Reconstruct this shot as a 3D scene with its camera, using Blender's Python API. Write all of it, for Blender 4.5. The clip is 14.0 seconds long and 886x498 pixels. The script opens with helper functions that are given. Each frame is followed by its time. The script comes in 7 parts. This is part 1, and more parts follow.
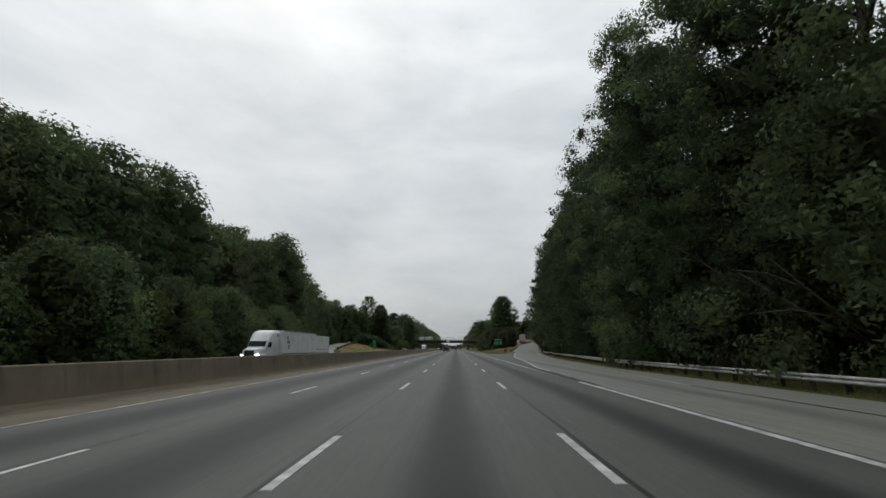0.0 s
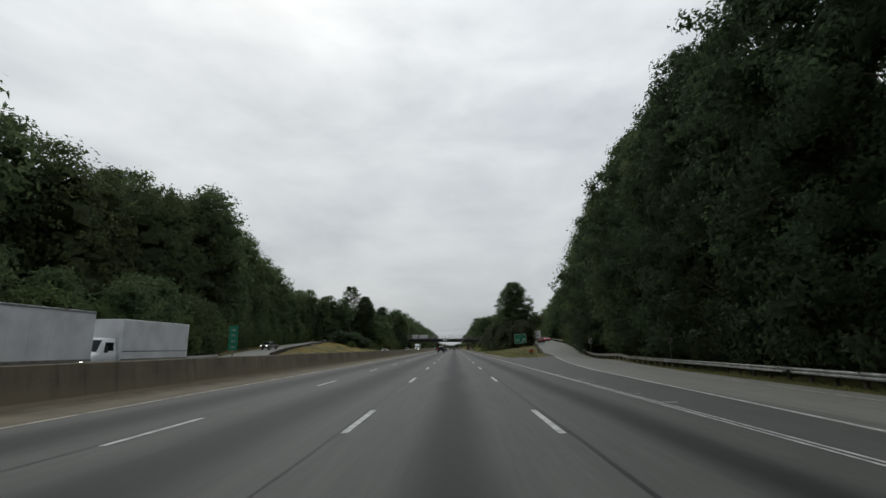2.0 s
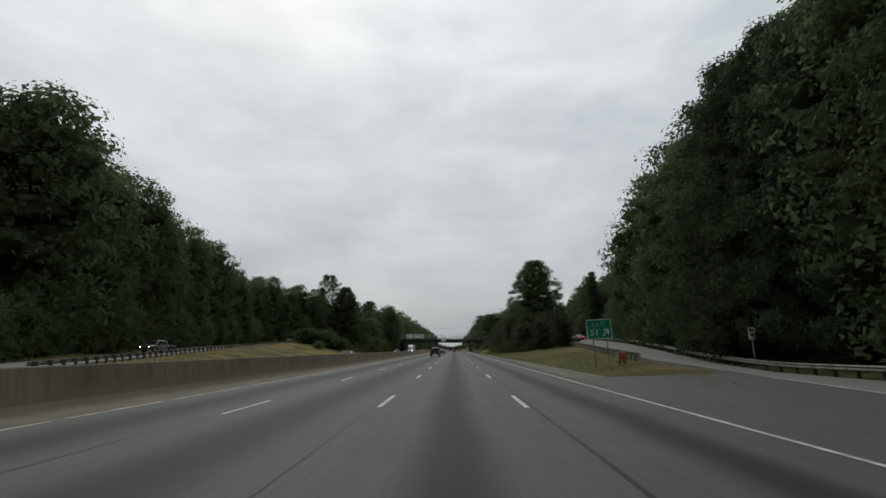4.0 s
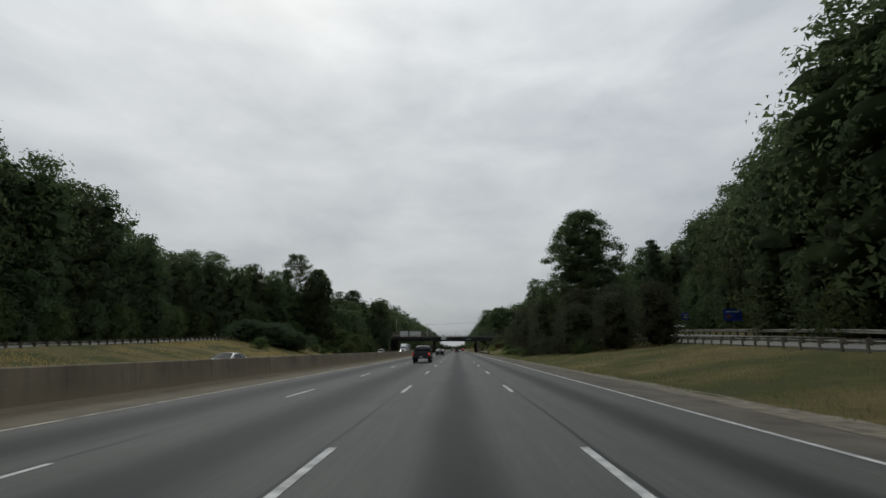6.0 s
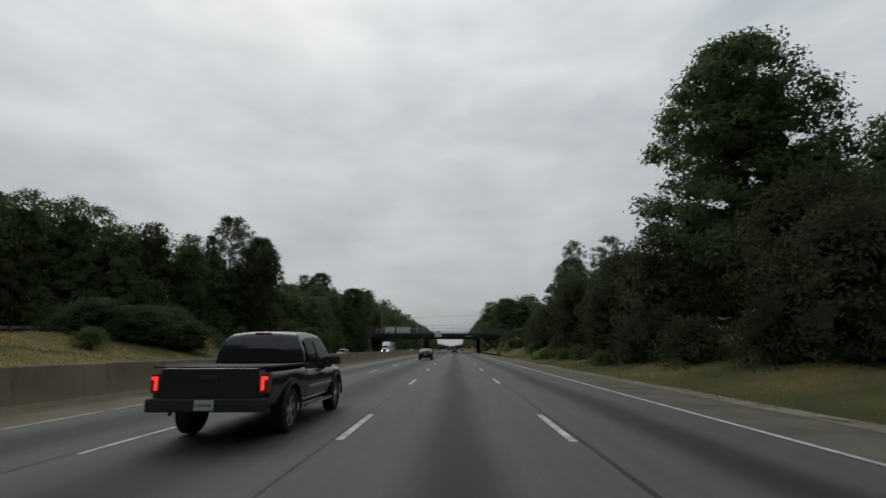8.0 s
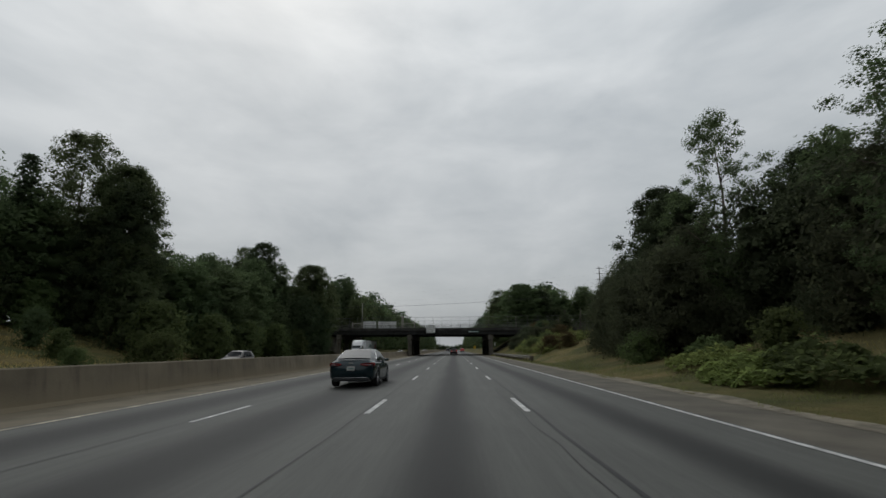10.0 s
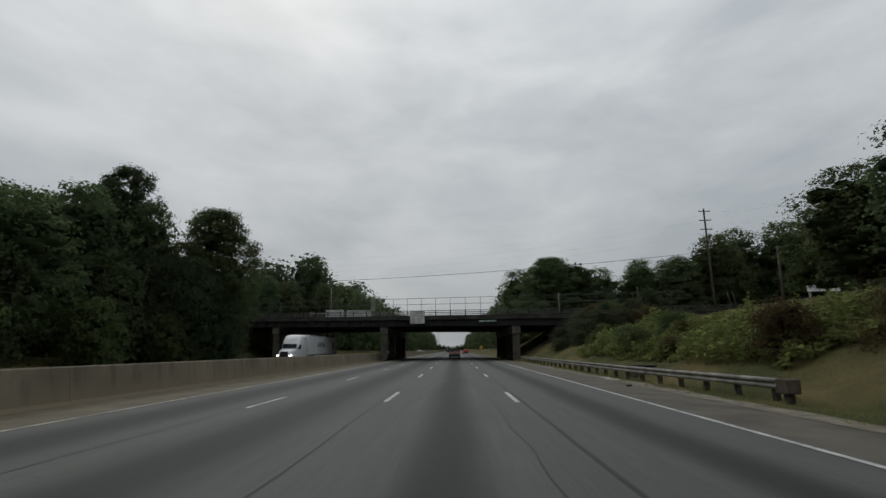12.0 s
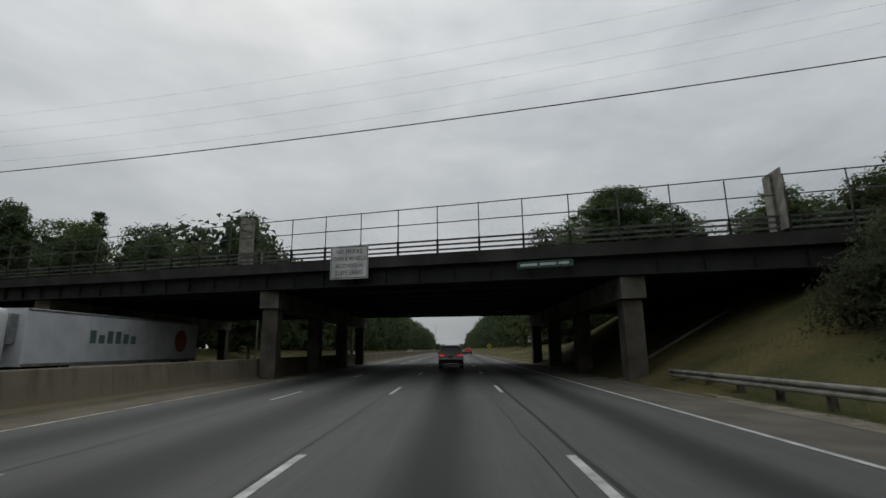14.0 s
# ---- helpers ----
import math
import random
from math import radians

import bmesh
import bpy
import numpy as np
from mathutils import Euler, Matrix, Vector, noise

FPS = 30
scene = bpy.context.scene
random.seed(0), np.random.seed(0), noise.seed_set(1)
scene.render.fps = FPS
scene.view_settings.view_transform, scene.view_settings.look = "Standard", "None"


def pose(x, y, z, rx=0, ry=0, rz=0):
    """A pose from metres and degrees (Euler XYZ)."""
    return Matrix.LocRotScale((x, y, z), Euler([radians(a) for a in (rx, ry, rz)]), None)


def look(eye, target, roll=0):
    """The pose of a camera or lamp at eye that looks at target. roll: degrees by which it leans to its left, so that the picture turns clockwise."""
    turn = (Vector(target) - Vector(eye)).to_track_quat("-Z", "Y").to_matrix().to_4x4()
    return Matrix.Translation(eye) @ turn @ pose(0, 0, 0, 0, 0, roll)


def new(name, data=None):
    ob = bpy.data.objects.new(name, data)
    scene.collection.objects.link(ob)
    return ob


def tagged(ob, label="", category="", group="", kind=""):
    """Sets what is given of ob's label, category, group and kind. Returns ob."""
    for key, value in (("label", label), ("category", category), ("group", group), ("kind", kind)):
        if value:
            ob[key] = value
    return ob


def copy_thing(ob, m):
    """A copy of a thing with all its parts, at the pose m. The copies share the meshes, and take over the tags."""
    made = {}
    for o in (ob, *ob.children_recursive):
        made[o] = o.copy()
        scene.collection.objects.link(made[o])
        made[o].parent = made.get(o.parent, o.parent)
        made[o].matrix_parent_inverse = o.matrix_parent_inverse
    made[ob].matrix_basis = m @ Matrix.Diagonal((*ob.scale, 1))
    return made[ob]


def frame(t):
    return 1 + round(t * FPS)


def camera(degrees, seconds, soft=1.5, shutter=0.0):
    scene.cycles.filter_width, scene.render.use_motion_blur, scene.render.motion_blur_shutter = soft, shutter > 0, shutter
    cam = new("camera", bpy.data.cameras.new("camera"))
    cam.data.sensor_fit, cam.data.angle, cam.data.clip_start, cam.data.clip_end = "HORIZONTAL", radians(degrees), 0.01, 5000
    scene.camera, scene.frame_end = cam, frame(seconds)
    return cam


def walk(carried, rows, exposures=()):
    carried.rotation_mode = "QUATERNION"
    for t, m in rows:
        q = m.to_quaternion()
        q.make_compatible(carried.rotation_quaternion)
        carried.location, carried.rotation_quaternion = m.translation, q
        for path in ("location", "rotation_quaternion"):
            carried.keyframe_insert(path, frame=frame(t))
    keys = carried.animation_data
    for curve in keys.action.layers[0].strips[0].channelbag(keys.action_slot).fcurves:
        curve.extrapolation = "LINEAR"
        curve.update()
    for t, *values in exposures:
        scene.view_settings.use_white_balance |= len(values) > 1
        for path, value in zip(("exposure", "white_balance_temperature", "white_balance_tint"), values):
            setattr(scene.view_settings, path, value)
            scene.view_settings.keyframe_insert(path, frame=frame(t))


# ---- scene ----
cam = camera(84.88, 14.0, soft=1.5, shutter=0.08)
PATH = [
    (0, pose(0.095, 0.021, 1.400, 101.550, 0.251, 1.506)),
    (0.5, pose(0.012, 11.452, 1.400, 101.407, 0.245, 1.525)),
    (1, pose(-0.006, 22.857, 1.400, 101.372, 0.208, 1.487)),
    (1.5, pose(-0.003, 34.208, 1.400, 101.415, 0.294, 1.404)),
    (2, pose(0.021, 45.480, 1.400, 101.513, 0.289, 1.297)),
    (2.5, pose(0.041, 56.692, 1.400, 101.530, 0.251, 1.193)),
    (4.8, pose(0.072, 108.109, 1.400, 101.735, 0.364, 1.429)),
    (5, pose(0.076, 112.581, 1.400, 101.588, 0.213, 1.543)),
    (5.5, pose(0.012, 123.767, 1.400, 101.568, 0.321, 1.604)),
    (6, pose(-0.012, 134.969, 1.400, 101.667, 0.326, 1.616)),
    (6.5, pose(0.011, 146.192, 1.400, 101.741, 0.463, 1.474)),
    (7, pose(0.016, 157.458, 1.400, 101.690, 0.325, 1.460)),
    (7.5, pose(-0.013, 168.772, 1.400, 101.629, 0.227, 1.364)),
    (10, pose(0.151, 225.532, 1.400, 101.687, 0.464, 1.324)),
    (10.5, pose(0.185, 236.940, 1.400, 101.704, 0.372, 1.456)),
    (11, pose(0.122, 248.425, 1.400, 101.728, 0.365, 1.534)),
    (11.5, pose(0.158, 259.973, 1.400, 101.781, 0.382, 1.529)),
    (12, pose(0.140, 271.584, 1.400, 101.776, 0.441, 1.468)),
    (12.5, pose(0.183, 283.241, 1.400, 101.791, 0.402, 1.371)),
    (13, pose(0.278, 294.932, 1.400, 101.767, 0.530, 1.303)),
    (13.5, pose(0.296, 306.608, 1.400, 101.761, 0.686, 1.238)),
    (14, pose(0.300, 318.228, 1.400, 101.705, 0.705, 1.453)),
]
walk(cam, PATH, exposures=[(0.0, 0.48, 6300, 8.0), (2.5, 0.44, 6300, 8.0), (5.0, 0.34, 6300, 8.0), (7.0, 0.25, 6300, 8.0), (10.0, 0.18, 6300, 8.0), (14.0, 0.10, 6300, 8.0)])

# ---------------------------------------------------------------- world and light
world = bpy.data.worlds.new("overcast_sky")
scene.world = world
world.use_nodes = True
wn, wl = world.node_tree.nodes, world.node_tree.links
wn.clear()
w_out = wn.new("ShaderNodeOutputWorld")
w_bg = wn.new("ShaderNodeBackground")
w_sky = wn.new("ShaderNodeTexSky")
w_sky.sky_type = "NISHITA"
w_sky.sun_disc = False
w_sky.sun_elevation = radians(48)
w_sky.sun_rotation = radians(-25)
w_sky.air_density, w_sky.dust_density, w_sky.ozone_density = 1.0, 4.0, 1.0
w_tc = wn.new("ShaderNodeTexCoord")
w_map = wn.new("ShaderNodeMapping")
w_map.inputs["Scale"].default_value = (1.6, 1.0, 3.6)
w_noise = wn.new("ShaderNodeTexNoise")
w_noise.inputs["Scale"].default_value = 2.1
w_noise.inputs["Detail"].default_value = 7.0
w_noise.inputs["Roughness"].default_value = 0.52
w_noise.inputs["Distortion"].default_value = 0.25
w_ramp = wn.new("ShaderNodeValToRGB")
w_ramp.color_ramp.elements[0].position = 0.34
w_ramp.color_ramp.elements[0].color = (0.66, 0.69, 0.71, 1)
w_ramp.color_ramp.elements[1].position = 0.68
w_ramp.color_ramp.elements[1].color = (0.95, 0.96, 0.96, 1)
w_sep = wn.new("ShaderNodeSeparateXYZ")
w_grad = wn.new("ShaderNodeMapRange")
w_grad.inputs["From Min"].default_value = 0.0
w_grad.inputs["From Max"].default_value = 0.62
w_grad.inputs["To Min"].default_value = 0.62
w_grad.inputs["To Max"].default_value = 1.0
w_mul = wn.new("ShaderNodeVectorMath")
w_mul.operation = "SCALE"
w_skys = wn.new("ShaderNodeVectorMath")
w_skys.operation = "SCALE"
w_skys.inputs["Scale"].default_value = 0.008
w_add = wn.new("ShaderNodeVectorMath")
w_add.operation = "ADD"
wl.new(w_tc.outputs["Generated"], w_map.inputs["Vector"])
wl.new(w_map.outputs["Vector"], w_noise.inputs["Vector"])
wl.new(w_noise.outputs["Fac"], w_ramp.inputs["Fac"])
wl.new(w_tc.outputs["Generated"], w_sep.inputs["Vector"])
wl.new(w_sep.outputs["Z"], w_grad.inputs["Value"])
wl.new(w_ramp.outputs["Color"], w_mul.inputs[0])
wl.new(w_grad.outputs["Result"], w_mul.inputs["Scale"])
wl.new(w_sky.outputs["Color"], w_skys.inputs[0])
wl.new(w_mul.outputs["Vector"], w_add.inputs[0])
wl.new(w_skys.outputs["Vector"], w_add.inputs[1])
wl.new(w_add.outputs["Vector"], w_bg.inputs["Color"])
w_bg.inputs["Strength"].default_value = 0.66
wl.new(w_bg.outputs["Background"], w_out.inputs["Surface"])

sun = new("sun", bpy.data.lights.new("sun", "SUN"))
sun.data.energy = 0.5
sun.data.angle = radians(40)
sun.data.color = (1.0, 0.97, 0.93)
sun.matrix_world = look((0, 0, 50), (14, -30, 14))


# ---------------------------------------------------------------- materials
def mat(name, base, rough=0.8, metal=0.0, var=0.15, scale=4.0, fine=40.0, bump=0.15, spec=0.3, tint=None, rnd=0.0, island=0.0):
    """A surface with broad stains, fine grain and relief."""
    m = bpy.data.materials.new(name)
    m.use_nodes = True
    n, l = m.node_tree.nodes, m.node_tree.links
    b = n["Principled BSDF"]
    b.inputs["Roughness"].default_value = rough
    b.inputs["Metallic"].default_value = metal
    b.inputs["Specular IOR Level"].default_value = spec
    pos = n.new("ShaderNodeNewGeometry").outputs["Position"]
    big = n.new("ShaderNodeTexNoise")
    big.inputs["Scale"].default_value = scale
    big.inputs["Detail"].default_value = 5
    sm = n.new("ShaderNodeTexNoise")
    sm.inputs["Scale"].default_value = fine
    sm.inputs["Detail"].default_value = 3
    l.new(pos, big.inputs["Vector"])
    l.new(pos, sm.inputs["Vector"])
    mix = n.new("ShaderNodeMix")
    mix.data_type = "RGBA"
    t = tint or [c * (1 - 2.2 * var) for c in base]
    mix.inputs["A"].default_value = (*t, 1)
    mix.inputs["B"].default_value = (*[min(1, c * (1 + var)) for c in base], 1)
    rm = n.new("ShaderNodeMapRange")
    rm.inputs["From Min"].default_value, rm.inputs["From Max"].default_value = 0.3, 0.68
    l.new(big.outputs["Fac"], rm.inputs["Value"])
    l.new(rm.outputs["Result"], mix.inputs["Factor"])
    hsv = n.new("ShaderNodeHueSaturation")
    l.new(mix.outputs["Result"], hsv.inputs["Color"])
    grain = n.new("ShaderNodeMapRange")
    grain.inputs["To Min"].default_value, grain.inputs["To Max"].default_value = 1 - var * 0.8, 1 + var * 0.8
    l.new(sm.outputs["Fac"], grain.inputs["Value"])
    val = grain.outputs["Result"]
    if rnd or island:
        src = n.new("ShaderNodeObjectInfo").outputs["Random"] if rnd else n.new("ShaderNodeNewGeometry").outputs["Random Per Island"]
        rr = n.new("ShaderNodeMapRange")
        a = rnd or island
        rr.inputs["To Min"].default_value, rr.inputs["To Max"].default_value = 1 - a, 1 + a
        l.new(src, rr.inputs["Value"])
        mu = n.new("ShaderNodeMath")
        mu.operation = "MULTIPLY"
        l.new(val, mu.inputs[0])
        l.new(rr.outputs["Result"], mu.inputs[1])
        val = mu.outputs["Value"]
    l.new(val, hsv.inputs["Value"])
    l.new(hsv.outputs["Color"], b.inputs["Base Color"])
    if bump:
        bp = n.new("ShaderNodeBump")
        bp.inputs["Strength"].default_value = bump
        bp.inputs["Distance"].default_value = 0.02
        l.new(sm.outputs["Fac"], bp.inputs["Height"])
        l.new(bp.outputs["Normal"], b.inputs["Normal"])
    return m


def foliage(name, dark, light, scale=0.35):
    """Leaves: colour varies leaf by leaf, clump by clump and tree by tree; a little light comes through."""
    m = bpy.data.materials.new(name)
    m.use_nodes = True
    n, l = m.node_tree.nodes, m.node_tree.links
    b = n["Principled BSDF"]
    b.inputs["Roughness"].default_value = 0.8
    b.inputs["Specular IOR Level"].default_value = 0.1
    geo = n.new("ShaderNodeNewGeometry")
    info = n.new("ShaderNodeObjectInfo")
    tc = n.new("ShaderNodeTexCoord")
    no = n.new("ShaderNodeTexNoise")
    no.inputs["Scale"].default_value = scale
    no.inputs["Detail"].default_value = 3
    l.new(tc.outputs["Object"], no.inputs["Vector"])
    a1 = n.new("ShaderNodeMath")
    a1.operation = "MULTIPLY_ADD"
    a1.inputs[1].default_value, a1.inputs[2].default_value = 0.14, 0.05
    l.new(geo.outputs["Random Per Island"], a1.inputs[0])
    a2 = n.new("ShaderNodeMath")
    a2.operation = "MULTIPLY_ADD"
    a2.inputs[1].default_value = 0.55
    l.new(no.outputs["Fac"], a2.inputs[0])
    l.new(a1.outputs["Value"], a2.inputs[2])
    mix = n.new("ShaderNodeMix")
    mix.data_type = "RGBA"
    mix.inputs["A"].default_value = (*dark, 1)
    mix.inputs["B"].default_value = (*light, 1)
    l.new(a2.outputs["Value"], mix.inputs["Factor"])
    hs = n.new("ShaderNodeHueSaturation")
    hr = n.new("ShaderNodeMapRange")
    hr.inputs["To Min"].default_value, hr.inputs["To Max"].default_value = 0.475, 0.515
    l.new(info.outputs["Random"], hr.inputs["Value"])
    vr = n.new("ShaderNodeMapRange")
    vr.inputs["To Min"].default_value, vr.inputs["To Max"].default_value = 0.8, 1.2
    l.new(info.outputs["Random"], vr.inputs["Value"])
    l.new(hr.outputs["Result"], hs.inputs["Hue"])
    l.new(vr.outputs["Result"], hs.inputs["Value"])
    l.new(mix.outputs["Result"], hs.inputs["Color"])
    l.new(hs.outputs["Color"], b.inputs["Base Color"])
    tr = n.new("ShaderNodeBsdfTranslucent")
    passing = n.new("ShaderNodeVectorMath")
    passing.operation = "SCALE"
    passing.inputs["Scale"].default_value = 1.7
    l.new(hs.outputs["Color"], passing.inputs[0])
    l.new(passing.outputs["Vector"], tr.inputs["Color"])
    ms = n.new("ShaderNodeMixShader")
    ms.inputs["Fac"].default_value = 0.55
    l.new(b.outputs["BSDF"], ms.inputs[1])
    l.new(tr.outputs["BSDF"], ms.inputs[2])
    l.new(ms.outputs["Shader"], n["Material Output"].inputs["Surface"])
    return m


def pavement_material(name, base, lanes):
    """Worn concrete: dark oil drip bands along each lane's middle, pale wheel tracks, patches, grain and cross joints."""
    m = bpy.data.materials.new(name)
    m.use_nodes = True
    n, l = m.node_tree.nodes, m.node_tree.links
    b = n["Principled BSDF"]
    b.inputs["Roughness"].default_value = 0.72
    b.inputs["Specular IOR Level"].default_value = 0.35

    def math_node(op, a, c=None):
        k = n.new("ShaderNodeMath")
        k.operation = op
        for i, v in enumerate((a, c)):
            if v is None:
                continue
            if isinstance(v, (int, float)):
                k.inputs[i].default_value = v
            else:
                l.new(v, k.inputs[i])
        return k.outputs["Value"]

    tc = n.new("ShaderNodeTexCoord")
    sep = n.new("ShaderNodeSeparateXYZ")
    l.new(tc.outputs["Object"], sep.inputs["Vector"])
    wob = n.new("ShaderNodeTexNoise")
    wob.inputs["Scale"].default_value = 0.12
    l.new(tc.outputs["Object"], wob.inputs["Vector"])
    x = math_node("ADD", sep.outputs["X"], math_node("MULTIPLY", math_node("SUBTRACT", wob.outputs["Fac"], 0.5), 0.5))
    mp = n.new("ShaderNodeMapping")
    mp.inputs["Scale"].default_value = (1.6, 0.05, 1.0)
    l.new(tc.outputs["Object"], mp.inputs["Vector"])
    streak = n.new("ShaderNodeTexNoise")
    streak.inputs["Scale"].default_value = 2.2
    streak.inputs["Detail"].default_value = 6
    l.new(mp.outputs["Vector"], streak.inputs["Vector"])
    patch = n.new("ShaderNodeTexNoise")
    patch.inputs["Scale"].default_value = 0.5
    patch.inputs["Detail"].default_value = 8
    patch.inputs["Roughness"].default_value = 0.65
    l.new(tc.outputs["Object"], patch.inputs["Vector"])
    fine = n.new("ShaderNodeTexNoise")
    fine.inputs["Scale"].default_value = 70
    fine.inputs["Detail"].default_value = 4
    l.new(tc.outputs["Object"], fine.inputs["Vector"])
    mp2 = n.new("ShaderNodeMapping")
    mp2.inputs["Scale"].default_value = (9.0, 0.35, 1.0)
    l.new(tc.outputs["Object"], mp2.inputs["Vector"])
    scratch = n.new("ShaderNodeTexNoise")
    scratch.inputs["Scale"].default_value = 1.6
    scratch.inputs["Detail"].default_value = 5
    scratch.inputs["Roughness"].default_value = 0.7
    l.new(mp2.outputs["Vector"], scratch.inputs["Vector"])
    shade = None
    for c, half, stain in lanes:
        d = math_node("ABSOLUTE", math_node("SUBTRACT", x, c))
        k = n.new("ShaderNodeMapRange")
        k.interpolation_type = "SMOOTHERSTEP"
        k.inputs["From Min"].default_value, k.inputs["From Max"].default_value = half * 0.05, half * 2.0
        k.inputs["To Min"].default_value, k.inputs["To Max"].default_value = stain, 0.0
        l.new(d, k.inputs["Value"])
        shade = k.outputs["Result"] if shade is None else math_node("ADD", shade, k.outputs["Result"])
    blot = n.new("ShaderNodeTexNoise")
    blot.inputs["Scale"].default_value = 4.5
    blot.inputs["Detail"].default_value = 6
    blot.inputs["Roughness"].default_value = 0.7
    l.new(tc.outputs["Object"], blot.inputs["Vector"])
    spots = n.new("ShaderNodeMapRange")
    spots.inputs["From Min"].default_value, spots.inputs["From Max"].default_value = 0.60, 0.72
    spots.inputs["To Min"].default_value, spots.inputs["To Max"].default_value = 1.0, 0.72
    l.new(blot.outputs["Fac"], spots.inputs["Value"])
    tone = math_node("MULTIPLY_ADD", streak.outputs["Fac"], 0.5)
    n_last = tone.node
    n_last.inputs[2].default_value = 0.75
    tone = math_node("MULTIPLY", tone, math_node("ADD", math_node("MULTIPLY", patch.outputs["Fac"], 0.35), 0.83))
    tone = math_node("MULTIPLY", tone, math_node("ADD", math_node("MULTIPLY", fine.outputs["Fac"], 0.5), 0.75))
    tone = math_node("MULTIPLY", tone, math_node("ADD", math_node("MULTIPLY", scratch.outputs["Fac"], 0.7), 0.65))
    tone = math_node("MULTIPLY", tone, spots.outputs["Result"])
    if shade is not None:
        tone = math_node("MULTIPLY", tone, math_node("SUBTRACT", 1.0, shade))
    jy = math_node("PINGPONG", sep.outputs["Y"], 4.57)
    joint = math_node("GREATER_THAN", jy, 0.012)
    tone = math_node("MULTIPLY", tone, math_node("ADD", math_node("MULTIPLY", joint, 0.22), 0.78))
    col = n.new("ShaderNodeVectorMath")
    col.operation = "SCALE"
    col.inputs[0].default_value = base
    l.new(tone, col.inputs["Scale"])
    l.new(col.outputs["Vector"], b.inputs["Base Color"])
    bp = n.new("ShaderNodeBump")
    bp.inputs["Strength"].default_value = 0.25
    bp.inputs["Distance"].default_value = 0.01
    l.new(fine.outputs["Fac"], bp.inputs["Height"])
    l.new(bp.outputs["Normal"], b.inputs["Normal"])
    return m


def barrier_material(name, base, dust):
    """Old cast concrete: dark drip streaks from the top, patches, and splashed dust with a ragged upper edge."""
    m = mat(name, base, 0.9, var=0.15, scale=0.45, fine=18, bump=0.3)
    n, l = m.node_tree.nodes, m.node_tree.links
    b = n["Principled BSDF"]
    src = b.inputs["Base Color"].links[0].from_socket
    pos = n.new("ShaderNodeNewGeometry").outputs["Position"]
    mp = n.new("ShaderNodeMapping")
    mp.inputs["Scale"].default_value = (1.0, 1.5, 0.16)
    l.new(pos, mp.inputs["Vector"])
    drip = n.new("ShaderNodeTexNoise")
    drip.inputs["Scale"].default_value = 1.3
    drip.inputs["Detail"].default_value = 7
    drip.inputs["Roughness"].default_value = 0.68
    l.new(mp.outputs["Vector"], drip.inputs["Vector"])
    dr = n.new("ShaderNodeMapRange")
    dr.inputs["From Min"].default_value, dr.inputs["From Max"].default_value = 0.50, 0.70
    dr.inputs["To Max"].default_value = 0.75
    l.new(drip.outputs["Fac"], dr.inputs["Value"])
    mx = n.new("ShaderNodeMix")
    mx.data_type = "RGBA"
    mx.inputs["B"].default_value = (base[0] * 0.42, base[1] * 0.42, base[2] * 0.44, 1)
    l.new(src, mx.inputs["A"])
    l.new(dr.outputs["Result"], mx.inputs["Factor"])
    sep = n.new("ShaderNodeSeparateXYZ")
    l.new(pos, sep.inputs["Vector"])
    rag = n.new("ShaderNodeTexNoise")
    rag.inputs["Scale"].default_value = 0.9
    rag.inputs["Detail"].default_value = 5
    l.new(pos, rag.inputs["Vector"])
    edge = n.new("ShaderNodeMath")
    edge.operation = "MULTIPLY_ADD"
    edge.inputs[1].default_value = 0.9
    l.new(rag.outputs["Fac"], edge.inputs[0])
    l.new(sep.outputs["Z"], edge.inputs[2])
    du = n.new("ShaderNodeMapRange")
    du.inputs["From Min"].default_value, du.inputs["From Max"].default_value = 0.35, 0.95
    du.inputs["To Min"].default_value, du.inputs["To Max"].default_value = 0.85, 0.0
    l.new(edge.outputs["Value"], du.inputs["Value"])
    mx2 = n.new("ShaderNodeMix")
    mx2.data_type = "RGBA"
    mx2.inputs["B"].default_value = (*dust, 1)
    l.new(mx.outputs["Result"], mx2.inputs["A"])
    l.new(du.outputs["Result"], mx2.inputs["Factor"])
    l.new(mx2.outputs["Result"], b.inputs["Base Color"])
    return m


